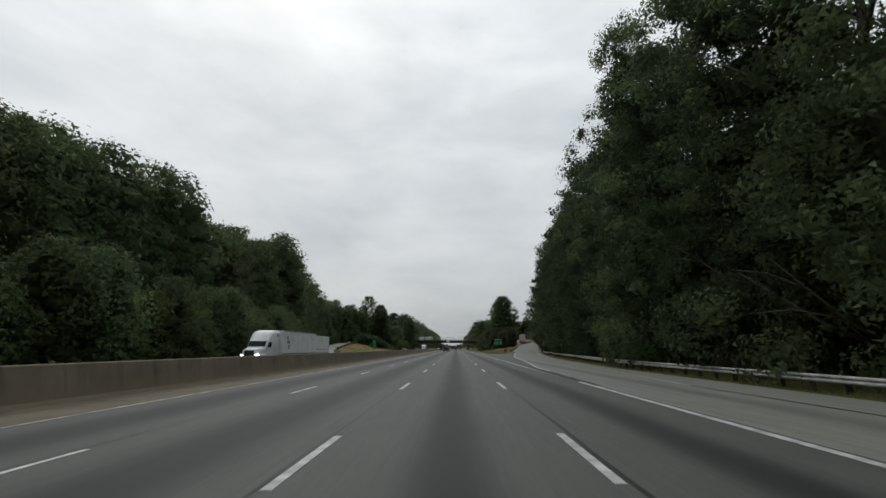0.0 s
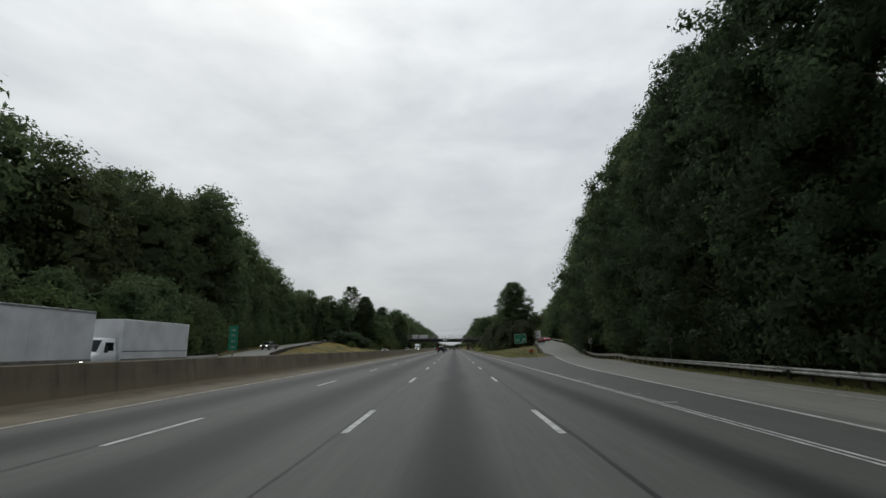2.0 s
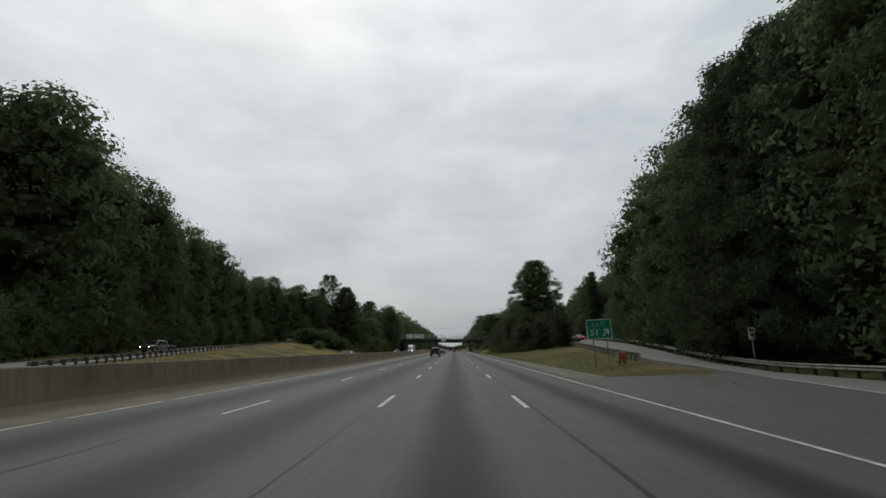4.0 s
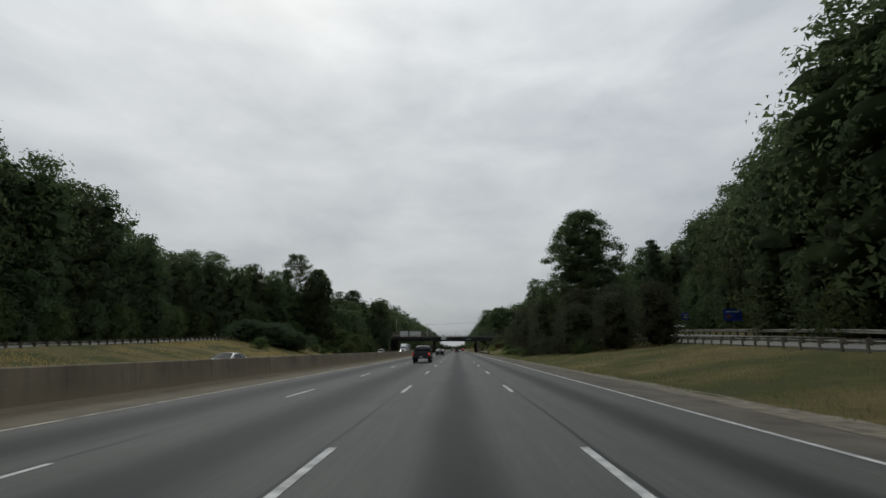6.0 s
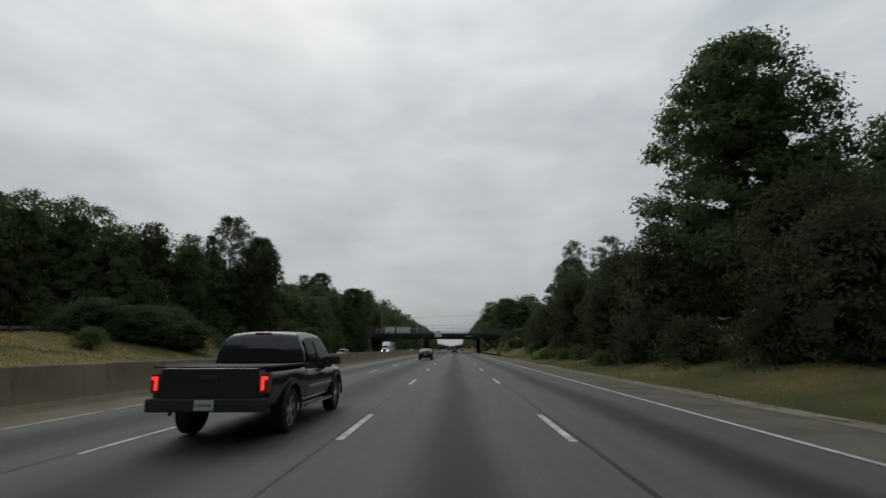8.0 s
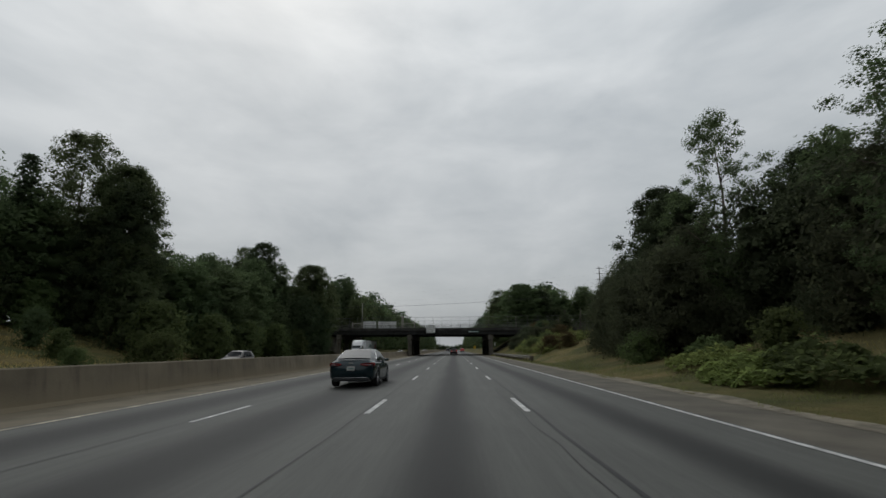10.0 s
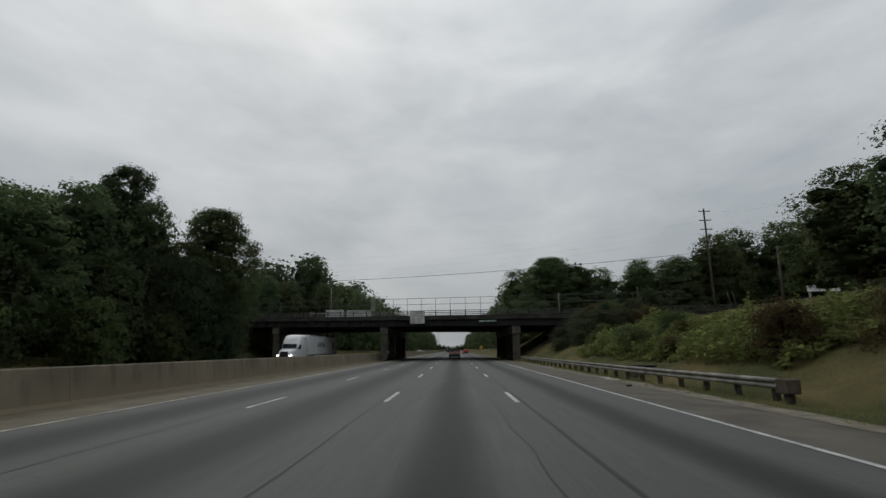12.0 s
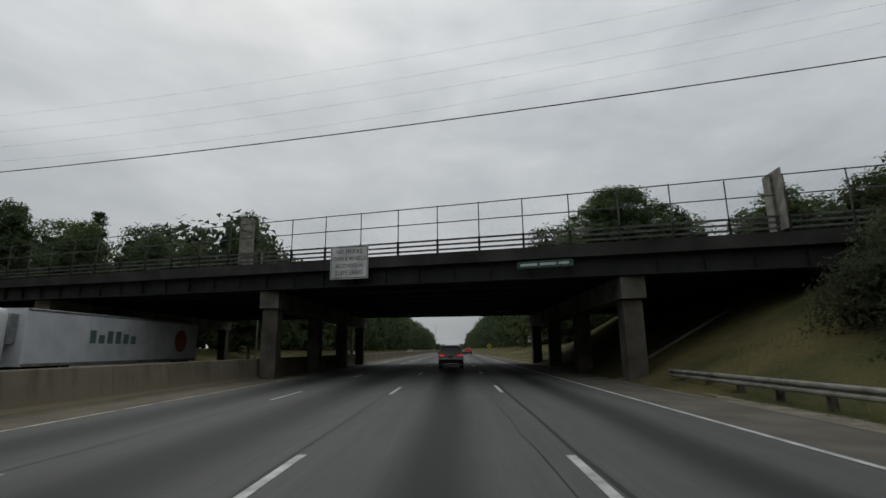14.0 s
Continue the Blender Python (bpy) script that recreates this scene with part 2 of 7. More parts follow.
def grass_material(name, green, straw, soil):
    m = bpy.data.materials.new(name)
    m.use_nodes = True
    n, l = m.node_tree.nodes, m.node_tree.links
    b = n["Principled BSDF"]
    b.inputs["Roughness"].default_value = 0.95
    b.inputs["Specular IOR Level"].default_value = 0.1
    tc = n.new("ShaderNodeTexCoord")
    res = []
    for sc, det in ((0.16, 6), (1.7, 6), (22.0, 4)):
        k = n.new("ShaderNodeTexNoise")
        k.inputs["Scale"].default_value = sc
        k.inputs["Detail"].default_value = det
        k.inputs["Roughness"].default_value = 0.62
        l.new(tc.outputs["Object"], k.inputs["Vector"])
        res.append(k.outputs["Fac"])
    r1 = n.new("ShaderNodeMapRange")
    r1.inputs["From Min"].default_value, r1.inputs["From Max"].default_value = 0.42, 0.62
    l.new(res[0], r1.inputs["Value"])
    m1 = n.new("ShaderNodeMix")
    m1.data_type = "RGBA"
    m1.inputs["A"].default_value, m1.inputs["B"].default_value = (*green, 1), (*straw, 1)
    l.new(r1.outputs["Result"], m1.inputs["Factor"])
    r2 = n.new("ShaderNodeMapRange")
    r2.inputs["From Min"].default_value, r2.inputs["From Max"].default_value = 0.52, 0.72
    r2.inputs["To Max"].default_value = 0.8
    l.new(res[1], r2.inputs["Value"])
    m2 = n.new("ShaderNodeMix")
    m2.data_type = "RGBA"
    m2.inputs["B"].default_value = (*soil, 1)
    l.new(m1.outputs["Result"], m2.inputs["A"])
    l.new(r2.outputs["Result"], m2.inputs["Factor"])
    hs = n.new("ShaderNodeHueSaturation")
    r3 = n.new("ShaderNodeMapRange")
    r3.inputs["To Min"].default_value, r3.inputs["To Max"].default_value = 0.5, 1.5
    l.new(res[2], r3.inputs["Value"])
    l.new(r3.outputs["Result"], hs.inputs["Value"])
    l.new(m2.outputs["Result"], hs.inputs["Color"])
    l.new(hs.outputs["Color"], b.inputs["Base Color"])
    bp = n.new("ShaderNodeBump")
    bp.inputs["Strength"].default_value = 0.8
    bp.inputs["Distance"].default_value = 0.12
    l.new(res[2], bp.inputs["Height"])
    l.new(bp.outputs["Normal"], b.inputs["Normal"])
    return m


M_ROAD = pavement_material("worn_concrete_road", (0.070, 0.071, 0.0645), ((0.0, 0.46, 0.86), (-3.66, 0.78, 0.82), (-7.25, 0.84, 0.82), (3.66, 0.46, 0.82)))
M_ASPHALT = pavement_material("old_asphalt", (0.069, 0.071, 0.065), ())
M_RAMP = pavement_material("ramp_concrete", (0.165, 0.165, 0.146), ((8.3, 0.42, 0.35),))
M_SHOULDER = mat("dusty_shoulder", (0.108, 0.097, 0.077), 0.92, var=0.16, scale=0.7, fine=30)
M_DIRT = mat("sandy_dirt", (0.135, 0.116, 0.082), 0.95, var=0.12, scale=0.8, fine=25, bump=0.4)
M_GRAVEL = mat("pale_edge_gravel", (0.185, 0.165, 0.125), 0.95, var=0.22, scale=2.5, fine=35, bump=0.5)
M_PAINT = mat("road_paint", (0.48, 0.48, 0.465), 0.6, var=0.2, scale=3.0, fine=30, bump=0.05)
M_PAINT_OLD = mat("worn_road_paint", (0.42, 0.38, 0.28), 0.7, var=0.35, scale=2.0, fine=30, bump=0.05)
M_TAR = mat("tar_sealed_joint", (0.014, 0.014, 0.014), 0.6, var=0.2, scale=5)
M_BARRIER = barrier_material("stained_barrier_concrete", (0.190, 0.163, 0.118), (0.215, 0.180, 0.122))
M_CONC = mat("weathered_concrete", (0.175, 0.160, 0.134), 0.88, var=0.25, scale=0.6, fine=15, bump=0.25)
M_COLUMN = mat("dark_column_concrete", (0.098, 0.087, 0.070), 0.9, var=0.28, scale=0.7, fine=15, bump=0.25)
M_EDGE = mat("grimy_edge_concrete", (0.050, 0.048, 0.043), 0.9, var=0.3, scale=0.5, fine=15, bump=0.25)
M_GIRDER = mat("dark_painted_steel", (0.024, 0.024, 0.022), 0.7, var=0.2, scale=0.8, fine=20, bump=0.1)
M_GALV = mat("galvanized_steel", (0.34, 0.345, 0.34), 0.5, 0.75, var=0.18, scale=3, fine=30, bump=0.05)
M_GALV_OLD = mat("weathered_rail_steel", (0.23, 0.22, 0.19), 0.65, 0.15, var=0.25, scale=2, fine=25, bump=0.1)
M_GALV_PALE = mat("pale_rail_steel", (0.40, 0.40, 0.385), 0.55, 0.2, var=0.22, scale=2, fine=25, bump=0.08)
M_PARAPET = mat("dull_parapet_steel", (0.115, 0.113, 0.105), 0.65, 0.1, var=0.25, scale=2, fine=25, bump=0.1)
M_WOOD = mat("weathered_wood", (0.085, 0.07, 0.055), 0.9, var=0.3, scale=3, fine=30, bump=0.4)
M_BARK = mat("tree_bark", (0.11, 0.09, 0.07), 0.95, var=0.3, scale=2.5, fine=20, bump=0.6)
M_GRASS = grass_material("dry_grass_ground", (0.072, 0.078, 0.030), (0.168, 0.136, 0.060), (0.108, 0.084, 0.047))
M_LEAF = foliage("oak_leaves", (0.054, 0.073, 0.037), (0.084, 0.113, 0.050))
M_LEAF2 = foliage("poplar_leaves", (0.056, 0.076, 0.037), (0.094, 0.122, 0.053))
# Leaf colour darkened to stand in for the shade deep in the wood.
M_LEAF_SHADED = foliage("shade_darkened_leaves", (0.036, 0.050, 0.027), (0.058, 0.080, 0.039))
M_PINE_FAR_SHADE = foliage("pine_needles_and_far_shade", (0.038, 0.055, 0.032), (0.068, 0.094, 0.048))
M_BUSH = foliage("shrub_leaves", (0.052, 0.073, 0.030), (0.100, 0.128, 0.048))
M_REDBUSH = foliage("bronze_shrub_leaves", (0.045, 0.040, 0.018), (0.110, 0.085, 0.040))
M_BLADE = foliage("grass_blades", (0.145, 0.130, 0.054), (0.262, 0.216, 0.098), scale=0.25)
M_VINE = foliage("vine_leaves", (0.082, 0.118, 0.038), (0.225, 0.275, 0.088))
M_HAY = foliage("dry_hay_blades", (0.24, 0.195, 0.085), (0.37, 0.30, 0.135), scale=0.2)
M_SAND = mat("pale_sand", (0.34, 0.31, 0.25), 0.95, var=0.2, scale=2.0, fine=30, bump=0.3)
M_THICKET = foliage("thicket_leaves", (0.040, 0.047, 0.027), (0.068, 0.078, 0.043))
M_VERGE = foliage("verge_grass_blades", (0.090, 0.102, 0.038), (0.175, 0.172, 0.066), scale=0.25)


# ---------------------------------------------------------------- mesh helpers
def mesh_from(name, verts, faces, material, smooth=False):
    me = bpy.data.meshes.new(name)
    me.from_pydata([tuple(v) for v in verts], [], [tuple(f) for f in faces])
    me.materials.append(material)
    if smooth:
        for poly in me.polygons:
            poly.use_smooth = True
    me.update()
    return me


def part(name, bm, material, parent=None, label="", smooth=False, at=None):
    """Links a bmesh, or a mesh, as one object under a thing or a part."""
    if isinstance(bm, bmesh.types.BMesh):
        me = bpy.data.meshes.new(name)
        bmesh.ops.recalc_face_normals(bm, faces=bm.faces)
        bm.to_mesh(me)
        bm.free()
        if me.materials.find(material.name) < 0:
            me.materials.append(material)
        if smooth:
            for poly in me.polygons:
                poly.use_smooth = True
    else:
        me = bm
    ob = new(name, me)
    if at is not None:
        ob.matrix_basis = at
    if parent is not None:
        ob.parent = parent
    if label:
        ob["label"] = label
    return ob


def box(bm, x0, x1, y0, y1, z0, z1, bevel=0.0):
    v = [bm.verts.new(c) for c in ((x0, y0, z0), (x1, y0, z0), (x1, y1, z0), (x0, y1, z0), (x0, y0, z1), (x1, y0, z1), (x1, y1, z1), (x0, y1, z1))]
    fs = [bm.faces.new([v[i] for i in f]) for f in ((0, 3, 2, 1), (4, 5, 6, 7), (0, 1, 5, 4), (1, 2, 6, 5), (2, 3, 7, 6), (3, 0, 4, 7))]
    if bevel:
        es = list({e for f in fs for e in f.edges})
        bmesh.ops.bevel(bm, geom=es, offset=bevel, segments=2, affect="EDGES", profile=0.6)
    return v


def bm_box(x0, x1, y0, y1, z0, z1, bevel=0.0):
    bm = bmesh.new()
    box(bm, x0, x1, y0, y1, z0, z1, bevel)
    return bm


def bm_cyl(r0, r1, z0, z1, seg=14, bm=None, m=None):
    bm = bm or bmesh.new()
    bmesh.ops.create_cone(bm, cap_ends=True, segments=seg, radius1=r0, radius2=r1, depth=z1 - z0,
                          matrix=(m or Matrix()) @ Matrix.Translation((0, 0, (z0 + z1) / 2)))
    return bm


def tube(points, radius, seg=8, radii=None):
    """Verts and faces of a round tube along points."""
    vs, fs = [], []
    pts = [Vector(q) for q in points]
    for i, q in enumerate(pts):
        d = (pts[min(i + 1, len(pts) - 1)] - pts[max(i - 1, 0)]).normalized()
        a = d.cross(Vector((0.31, 0.17, 0.93)))
        if a.length < 1e-3:
            a = d.cross(Vector((1, 0, 0)))
        a.normalize()
        b = d.cross(a)
        r = radii[i] if radii else radius
        for k in range(seg):
            th = 2 * math.pi * k / seg
            vs.append(q + a * (r * math.cos(th)) + b * (r * math.sin(th)))
    for i in range(len(pts) - 1):
        for k in range(seg):
            fs.append((i * seg + k, i * seg + (k + 1) % seg, (i + 1) * seg + (k + 1) % seg, (i + 1) * seg + k))
    fs.append(tuple(range(seg - 1, -1, -1)))
    fs.append(tuple((len(pts) - 1) * seg + k for k in range(seg)))
    return vs, fs


def lerp_table(table, y):
    if y <= table[0][0]:
        return table[0][1]
    for (a, va), (b, vb) in zip(table, table[1:]):
        if y <= b:
            t = (y - a) / (b - a)
            return va + (vb - va) * t
    return table[-1][1]


def smooth(t):
    t = min(1, max(0, t))
    return t * t * (3 - 2 * t)


# ---------------------------------------------------------------- the lie of the land
SHOULDER_R = 8.35
BARRIER_X = -11.45
RAMP_X = ((-60, 5.5), (30, 5.55), (38, 6.1), (48, 7.1), (60, 8.1), (80, 9.5), (96, 11.2), (112, 13.4), (128, 16.0), (150, 19.6), (170, 22.6), (190, 25.0), (220, 28.0), (260, 32.0), (300, 36.0), (345, 40.0))
RAMP_Z = ((-60, -0.08), (80, -0.12), (96, -0.05), (112, 0.15), (128, 0.45), (150, 1.0), (170, 1.6), (190, 2.1), (220, 3.1), (260, 4.6), (300, 6.2), (345, 6.6), (420, 6.6))
LRAMP_X = ((40, -22.0), (60, -23.5), (80, -25.5), (100, -28.5), (120, -33.0), (140, -38.5), (160, -43.5), (200, -50.0), (256, -56.0), (300, -64.0), (345, -76.0))
LRAMP_Z = ((40, -0.26), (90, -0.24), (120, 0.0), (160, 1.0), (194, 2.1), (256, 4.3), (300, 5.6), (345, 6.9), (420, 7.0))
RAMP_TILT = ((100, 0.0), (112, -0.05), (124, -0.10), (138, -0.09), (152, -0.02), (175, 0.07), (195, 0.10), (240, 0.10), (300, 0.0))
OPP_Z = -0.30


def ramp_x(y):
    return lerp_table(RAMP_X, y)


def ramp_z(y):
    return lerp_table(RAMP_Z, y)


def ramp_lean(x, y):
    """Rise of the exit ramp across its width."""
    return lerp_table(RAMP_TILT, y) * (x - ramp_x(y))


def lramp_x(y):
    return lerp_table(LRAMP_X, y)


def lramp_z(y):
    return lerp_table(LRAMP_Z, y)


def road_z(x):
    return -0.021 * max(0.0, abs(x) - 1.83)


def past_bridge(y):
    return smooth((y - 362) / 30.0)


def bank_weight(y):
    return smooth((y - 331) / 7.0) * (1 - smooth((y - 370) / 12.0))


def land_z(x, y):
    """Height of the open ground, with steeper banks under the overpass."""
    z = open_land_z(x, y)
    w = bank_weight(y)
    if w > 0:
        if x > 8.4:
            z = z * (1 - w) + w * min(5.6, -0.1 + 0.56 * max(0.0, x - 9.0))
        elif x < -33:
            z = z * (1 - w) + w * min(6.2, OPP_Z + 0.5 * (-33 - x))
    return z


def open_land_z(x, y):
    """Height of the open ground."""
    if x > 0:
        base = -0.16
        if x <= SHOULDER_R:
            return -0.32
        if y < 104:
            edge = max(ramp_x(y) + 6.3, 12.8)
            if x < edge:
                return -0.42
            z = -0.30 - 0.12 * smooth((x - edge) / 2) + 0.9 * smooth((x - edge - 5) / 22)
            return z
        left, right, zr = ramp_x(y) - 1.3, ramp_x(y) + 6.4, ramp_z(y)
        expo = 1.15 - 0.55 * smooth((y - 262) / 30)
        if x < left:
            foot = SHOULDER_R + 2.1 * smooth((y - 255) / 25)
            s = max(0.0, (x - foot) / max(0.5, left - foot))
            z = base - 0.10 * math.sin(min(1, s * 3) * math.pi) + (zr - base - 0.06) * s ** expo
        elif x <= right:
            z = zr - 0.16 + ramp_lean(x, y)
        else:
            z = zr - 0.1 + ramp_lean(right, y) + 1.6 * smooth((x - right) / 16)
        if y > 330:
            far = -0.2 + 2.9 * smooth((x - 10.0) / 18)
            z = z * (1 - past_bridge(y)) + far * past_bridge(y)
        return z
    if x >= BARRIER_X - 0.45:
        return -0.55
    if x > -27.5:
        return OPP_Z - 0.25
    zr, near, off = lramp_z(y), lramp_x(y) + 4.2, lramp_x(y) - 4.2
    if x > near:
        s = (-27.5 - x) / max(1.5, -27.5 - near)
        z = OPP_Z - 0.1 + (zr - OPP_Z) * smooth(s * 0.9 + 0.1 * s)
    elif x >= off:
        z = zr - 0.16
    else:
        z = zr - 0.1 + 2.0 * smooth((off - x) / 25)
    if y > 330:
        far = OPP_Z + 2.4 * smooth((-30 - x) / 20)
        z = z * (1 - past_bridge(y)) + far * past_bridge(y)
    return z


def axis(lo, fine_lo, fine_hi, hi, step):
    out = [lo, lo * 0.5 + fine_lo * 0.5, lo * 0.2 + fine_lo * 0.8]
    v = fine_lo
    while v <= fine_hi:
        out.append(v)
        v += step
    out += [fine_hi * 0.9 + hi * 0.1, fine_hi * 0.6 + hi * 0.4, hi]
    return out


gx = axis(-2600, -86, 62, 2600, 1.35)
gy = axis(-900, -40, 430, 4600, 2.0)
gv, gf = [], []
for yy in gy:
    for xx in gx:
        z = land_z(xx, min(max(yy, -40), 430))
        if abs(xx) > 20:
            z += 0.35 * noise.noise((xx * 0.08, yy * 0.08, 0.3)) * smooth((abs(xx) - 20) / 15)
        gv.append((xx, yy, z))
nx = len(gx)
for j in range(len(gy) - 1):
    for i in range(nx - 1):
        a = j * nx + i
        gf.append((a, a + 1, a + 1 + nx, a + nx))
ground = tagged(new("ground", mesh_from("ground", gv, gf, M_GRASS, True)), "dry grassy ground with bare soil patches beside the road", "ground", kind="structure")


def ribbon(name, material, stations, zfun, xs_fun, label, category, kind="structure", thick=0.0):
    """A paved strip: at each station along y a row of points across."""
    vs, fs = [], []
    cols = None
    for yy in stations:
        xs = xs_fun(yy)
        cols = len(xs)
        for xx in xs:
            vs.append((xx, yy, zfun(xx, yy)))
    for j in range(len(stations) - 1):
        for i in range(cols - 1):
            a = j * cols + i
            fs.append((a, a + 1, a + 1 + cols, a + cols))
    n_top = len(vs)
    if thick:
        for j in range(len(stations)):
            for i in (0, cols - 1):
                x, y, z = vs[j * cols + i]
                vs.append((x, y, z - thick))
        for j in range(len(stations) - 1):
            for k, i in ((0, 0), (1, cols - 1)):
                a, b = j * cols + i, (j + 1) * cols + i
                fs.append((a, b, n_top + 2 * (j + 1) + k, n_top + 2 * j + k))
    return tagged(new(name, mesh_from(name, vs, fs, material)), label, category, kind=kind)


def span(a, b, step):
    k = max(1, int(round((b - a) / step)))
    return [a + (b - a) * i / k for i in range(k + 1)]


LONG = span(-60, 440, 4) + span(480, 1500, 40)
road = ribbon("road", M_ROAD, LONG, lambda x, y: road_z(x), lambda y: [-9.35, -5.49, -1.83, 0, 1.83, 5.62],
              "worn grey concrete highway with dark oil bands in each lane", "road", thick=0.3)
shoulder_right = ribbon("shoulder_right", M_SHOULDER, span(104, 440, 4) + span(480, 1500, 40), lambda x, y: road_z(x) - 0.002 - (0.05 if x > 8 else 0),
                        lambda y: [5.62, 6.6, 7.6, SHOULDER_R + 0.25 * noise.noise((0, y * 0.15, 0))], "dusty grey shoulder along the highway", "shoulder", thick=0.25)
shoulder_left = ribbon("shoulder_left", M_DIRT, LONG, lambda x, y: road_z(x) - 0.004 + (0.07 if x < -11 else 0.0), lambda y: [BARRIER_X + 0.02, -11.0, -10.4, -9.9, -9.35],
                       "sandy dirt strip along the foot of the barrier", "shoulder", thick=0.25)


def fringe_z(x, y):
    flush = road_z(x) - 0.002 - 0.05 * min(1.0, max(0.0, (x - 7.6) / 0.75)) + 0.008
    return max(flush, land_z(x, y) + 0.015)


def fringe_xs(y):
    a = 7.75 - 1.5 * (1 - smooth((y - 122) / 45)) + 0.22 * noise.noise((1.7, y * 0.35, 0)) + 0.10 * noise.noise((4.1, y * 1.6, 0))
    b = 8.62 + 0.30 * noise.noise((9.3, y * 0.28, 0)) + 0.16 * noise.noise((2.2, y * 1.3, 0))
    return [a, a + (b - a) * 0.35, a + (b - a) * 0.7, b]


gravel_edge = ribbon("gravel_edge", M_GRAVEL, span(112, 440, 0.8), fringe_z, fringe_xs, "pale gravel and sand along the edge of the shoulder", "gravel")
gore = ribbon("exit_gore", M_ASPHALT, span(-60, 104, 4) + [108, 112, 116], lambda x, y: road_z(x) * (1 - smooth((y - 70) / 46)) + smooth((y - 70) / 46) * (-0.1 + 0.28 * smooth((x - 6) / 9)) - 0.004,
              lambda y: [5.62, (5.62 + max(5.66, ramp_x(y))) / 2, max(5.66, ramp_x(y))], "dark asphalt gore between highway and exit ramp", "road", thick=0.3)


def ramp_surface(x, y):
    flat = road_z(x)
    t = smooth((y - 60) / 50)
    return flat * (1 - t) + (ramp_z(y) + ramp_lean(x, y)) * t


def exit_xs(y):
    a = max(5.66, ramp_x(y))
    return [a - (1.25 * smooth((y - 116) / 10)), a, a + 1.9, a + 3.75, a + 4.6, max(a + 6.2, 12.7)]


exit_ramp = ribbon("exit_ramp", M_RAMP, span(-60, 344, 4), ramp_surface, exit_xs, "pale concrete exit ramp climbing away from the highway", "road", thick=0.35)
opposite = ribbon("opposite_road", M_ASPHALT, LONG, lambda x, y: OPP_Z - 0.012 * abs(x + 20), lambda y: [-27.6, -23.6, -20, -16.3, BARRIER_X - 0.62],
                  "grey opposite carriageway behind the barrier", "road", thick=0.25)
entry_ramp = ribbon("entry_ramp", M_RAMP, span(56, 344, 4), lambda x, y: lramp_z(y) + 0.03 * smooth((y - 60) / 20), lambda y: [lramp_x(y) - 3.8, lramp_x(y), lramp_x(y) + 3.8],
                    "pale concrete ramp behind a grassy bank", "road", thick=0.3)

# ---------------------------------------------------------------- road markings
dash_mesh = mesh_from("lane_dash", [(-0.065, 0, 0), (0.065, 0, 0), (0.065, 3.05, 0), (-0.065, 3.05, 0), (-0.062, 0.01, 0.006), (0.062, 0.01, 0.006), (0.062, 3.04, 0.006), (-0.062, 3.04, 0.006)],
                      [(4, 5, 6, 7), (0, 1, 5, 4), (1, 2, 6, 5), (2, 3, 7, 6), (3, 0, 4, 7)], M_PAINT)
thin_dash = mesh_from("thin_lane_dash", [(v.co.x * 0.8, v.co.y, v.co.z) for v in dash_mesh.vertices], [tuple(q.vertices) for q in dash_mesh.polygons], M_PAINT)
rng = random.Random(5)
for k in range(-3, 41):
    y = 5.23 + 12.192 * k
    for x, me, dy in ((-1.83, dash_mesh, 0.0), (1.80, dash_mesh, rng.uniform(-0.3, 0.3)), (-5.46, thin_dash, -0.65)):
        part("lane_dash", me, M_PAINT, road, at=pose(x, y + dy, road_z(x) + 0.004))


def stripe(name, xfun, zfun, y0, y1, width, material, parent, step=3.0, label=""):
    vs, fs = [], []
    st = span(y0, y1, step)
    for i, y in enumerate(st):
        x = xfun(y)
        for dx in (-width / 2, width / 2):
            vs.append((x + dx, y, zfun(x + dx, y) + 0.009))
    for i in range(len(st) - 1):
        fs.append((2 * i, 2 * i + 1, 2 * i + 3, 2 * i + 2))
    return part(name, mesh_from(name, vs, fs, material), material, parent, label)


stripe("edge_line", lambda y: -9.1, lambda x, y: road_z(x), -60, 1200, 0.13, M_PAINT_OLD, road, 6, "thin faded edge line")
stripe("edge_line", lambda y: 5.44, lambda x, y: road_z(x), 76, 1200, 0.13, M_PAINT, road, 6)
stripe("edge_line", lambda y: 5.44, lambda x, y: road_z(x), -60, 22, 0.2, M_PAINT, road, 6, "broad solid white line")
stripe("edge_line", lambda y: 5.37 + 0.03 * smooth((y - 62) / 14), lambda x, y: road_z(x), 34, 77, 0.075, M_PAINT, road, 3)
stripe("edge_line", lambda y: 5.55 - 0.06 * smooth((y - 62) / 14), lambda x, y: road_z(x), 34, 77, 0.075, M_PAINT, road, 3)
for x, y, w in ((5.84, 59.3, 0.42), (5.86, 61.9, 0.36), (5.84, 67.2, 0.42), (5.88, 68.8, 0.36), (5.80, 73.1, 0.3)):
    part("paint_bar", bm_box(x - w / 2, x + w / 2, y - 0.035, y + 0.035, ramp_surface(x, y) + 0.004, ramp_surface(x, y) + 0.011), M_PAINT, exit_ramp, "short worn paint bar")
stripe("gore_line", lambda y: max(6.19, ramp_x(y) + 0.12), ramp_surface, 32.5, 112, 0.16, M_PAINT, exit_ramp, 2)
RAMP_EDGE = ((-60, 9.8), (22, 9.75), (36, 11.0), (48, 11.8), (62, 12.9), (76, 14.3), (100, 16.7), (130, 21.3))
stripe("ramp_edge_line", lambda y: lerp_table(RAMP_EDGE, y) if y < 130 else ramp_x(y) + 5.0, ramp_surface, 21, 330, 0.10, M_PAINT_OLD, exit_ramp, 3, "thin worn edge line")
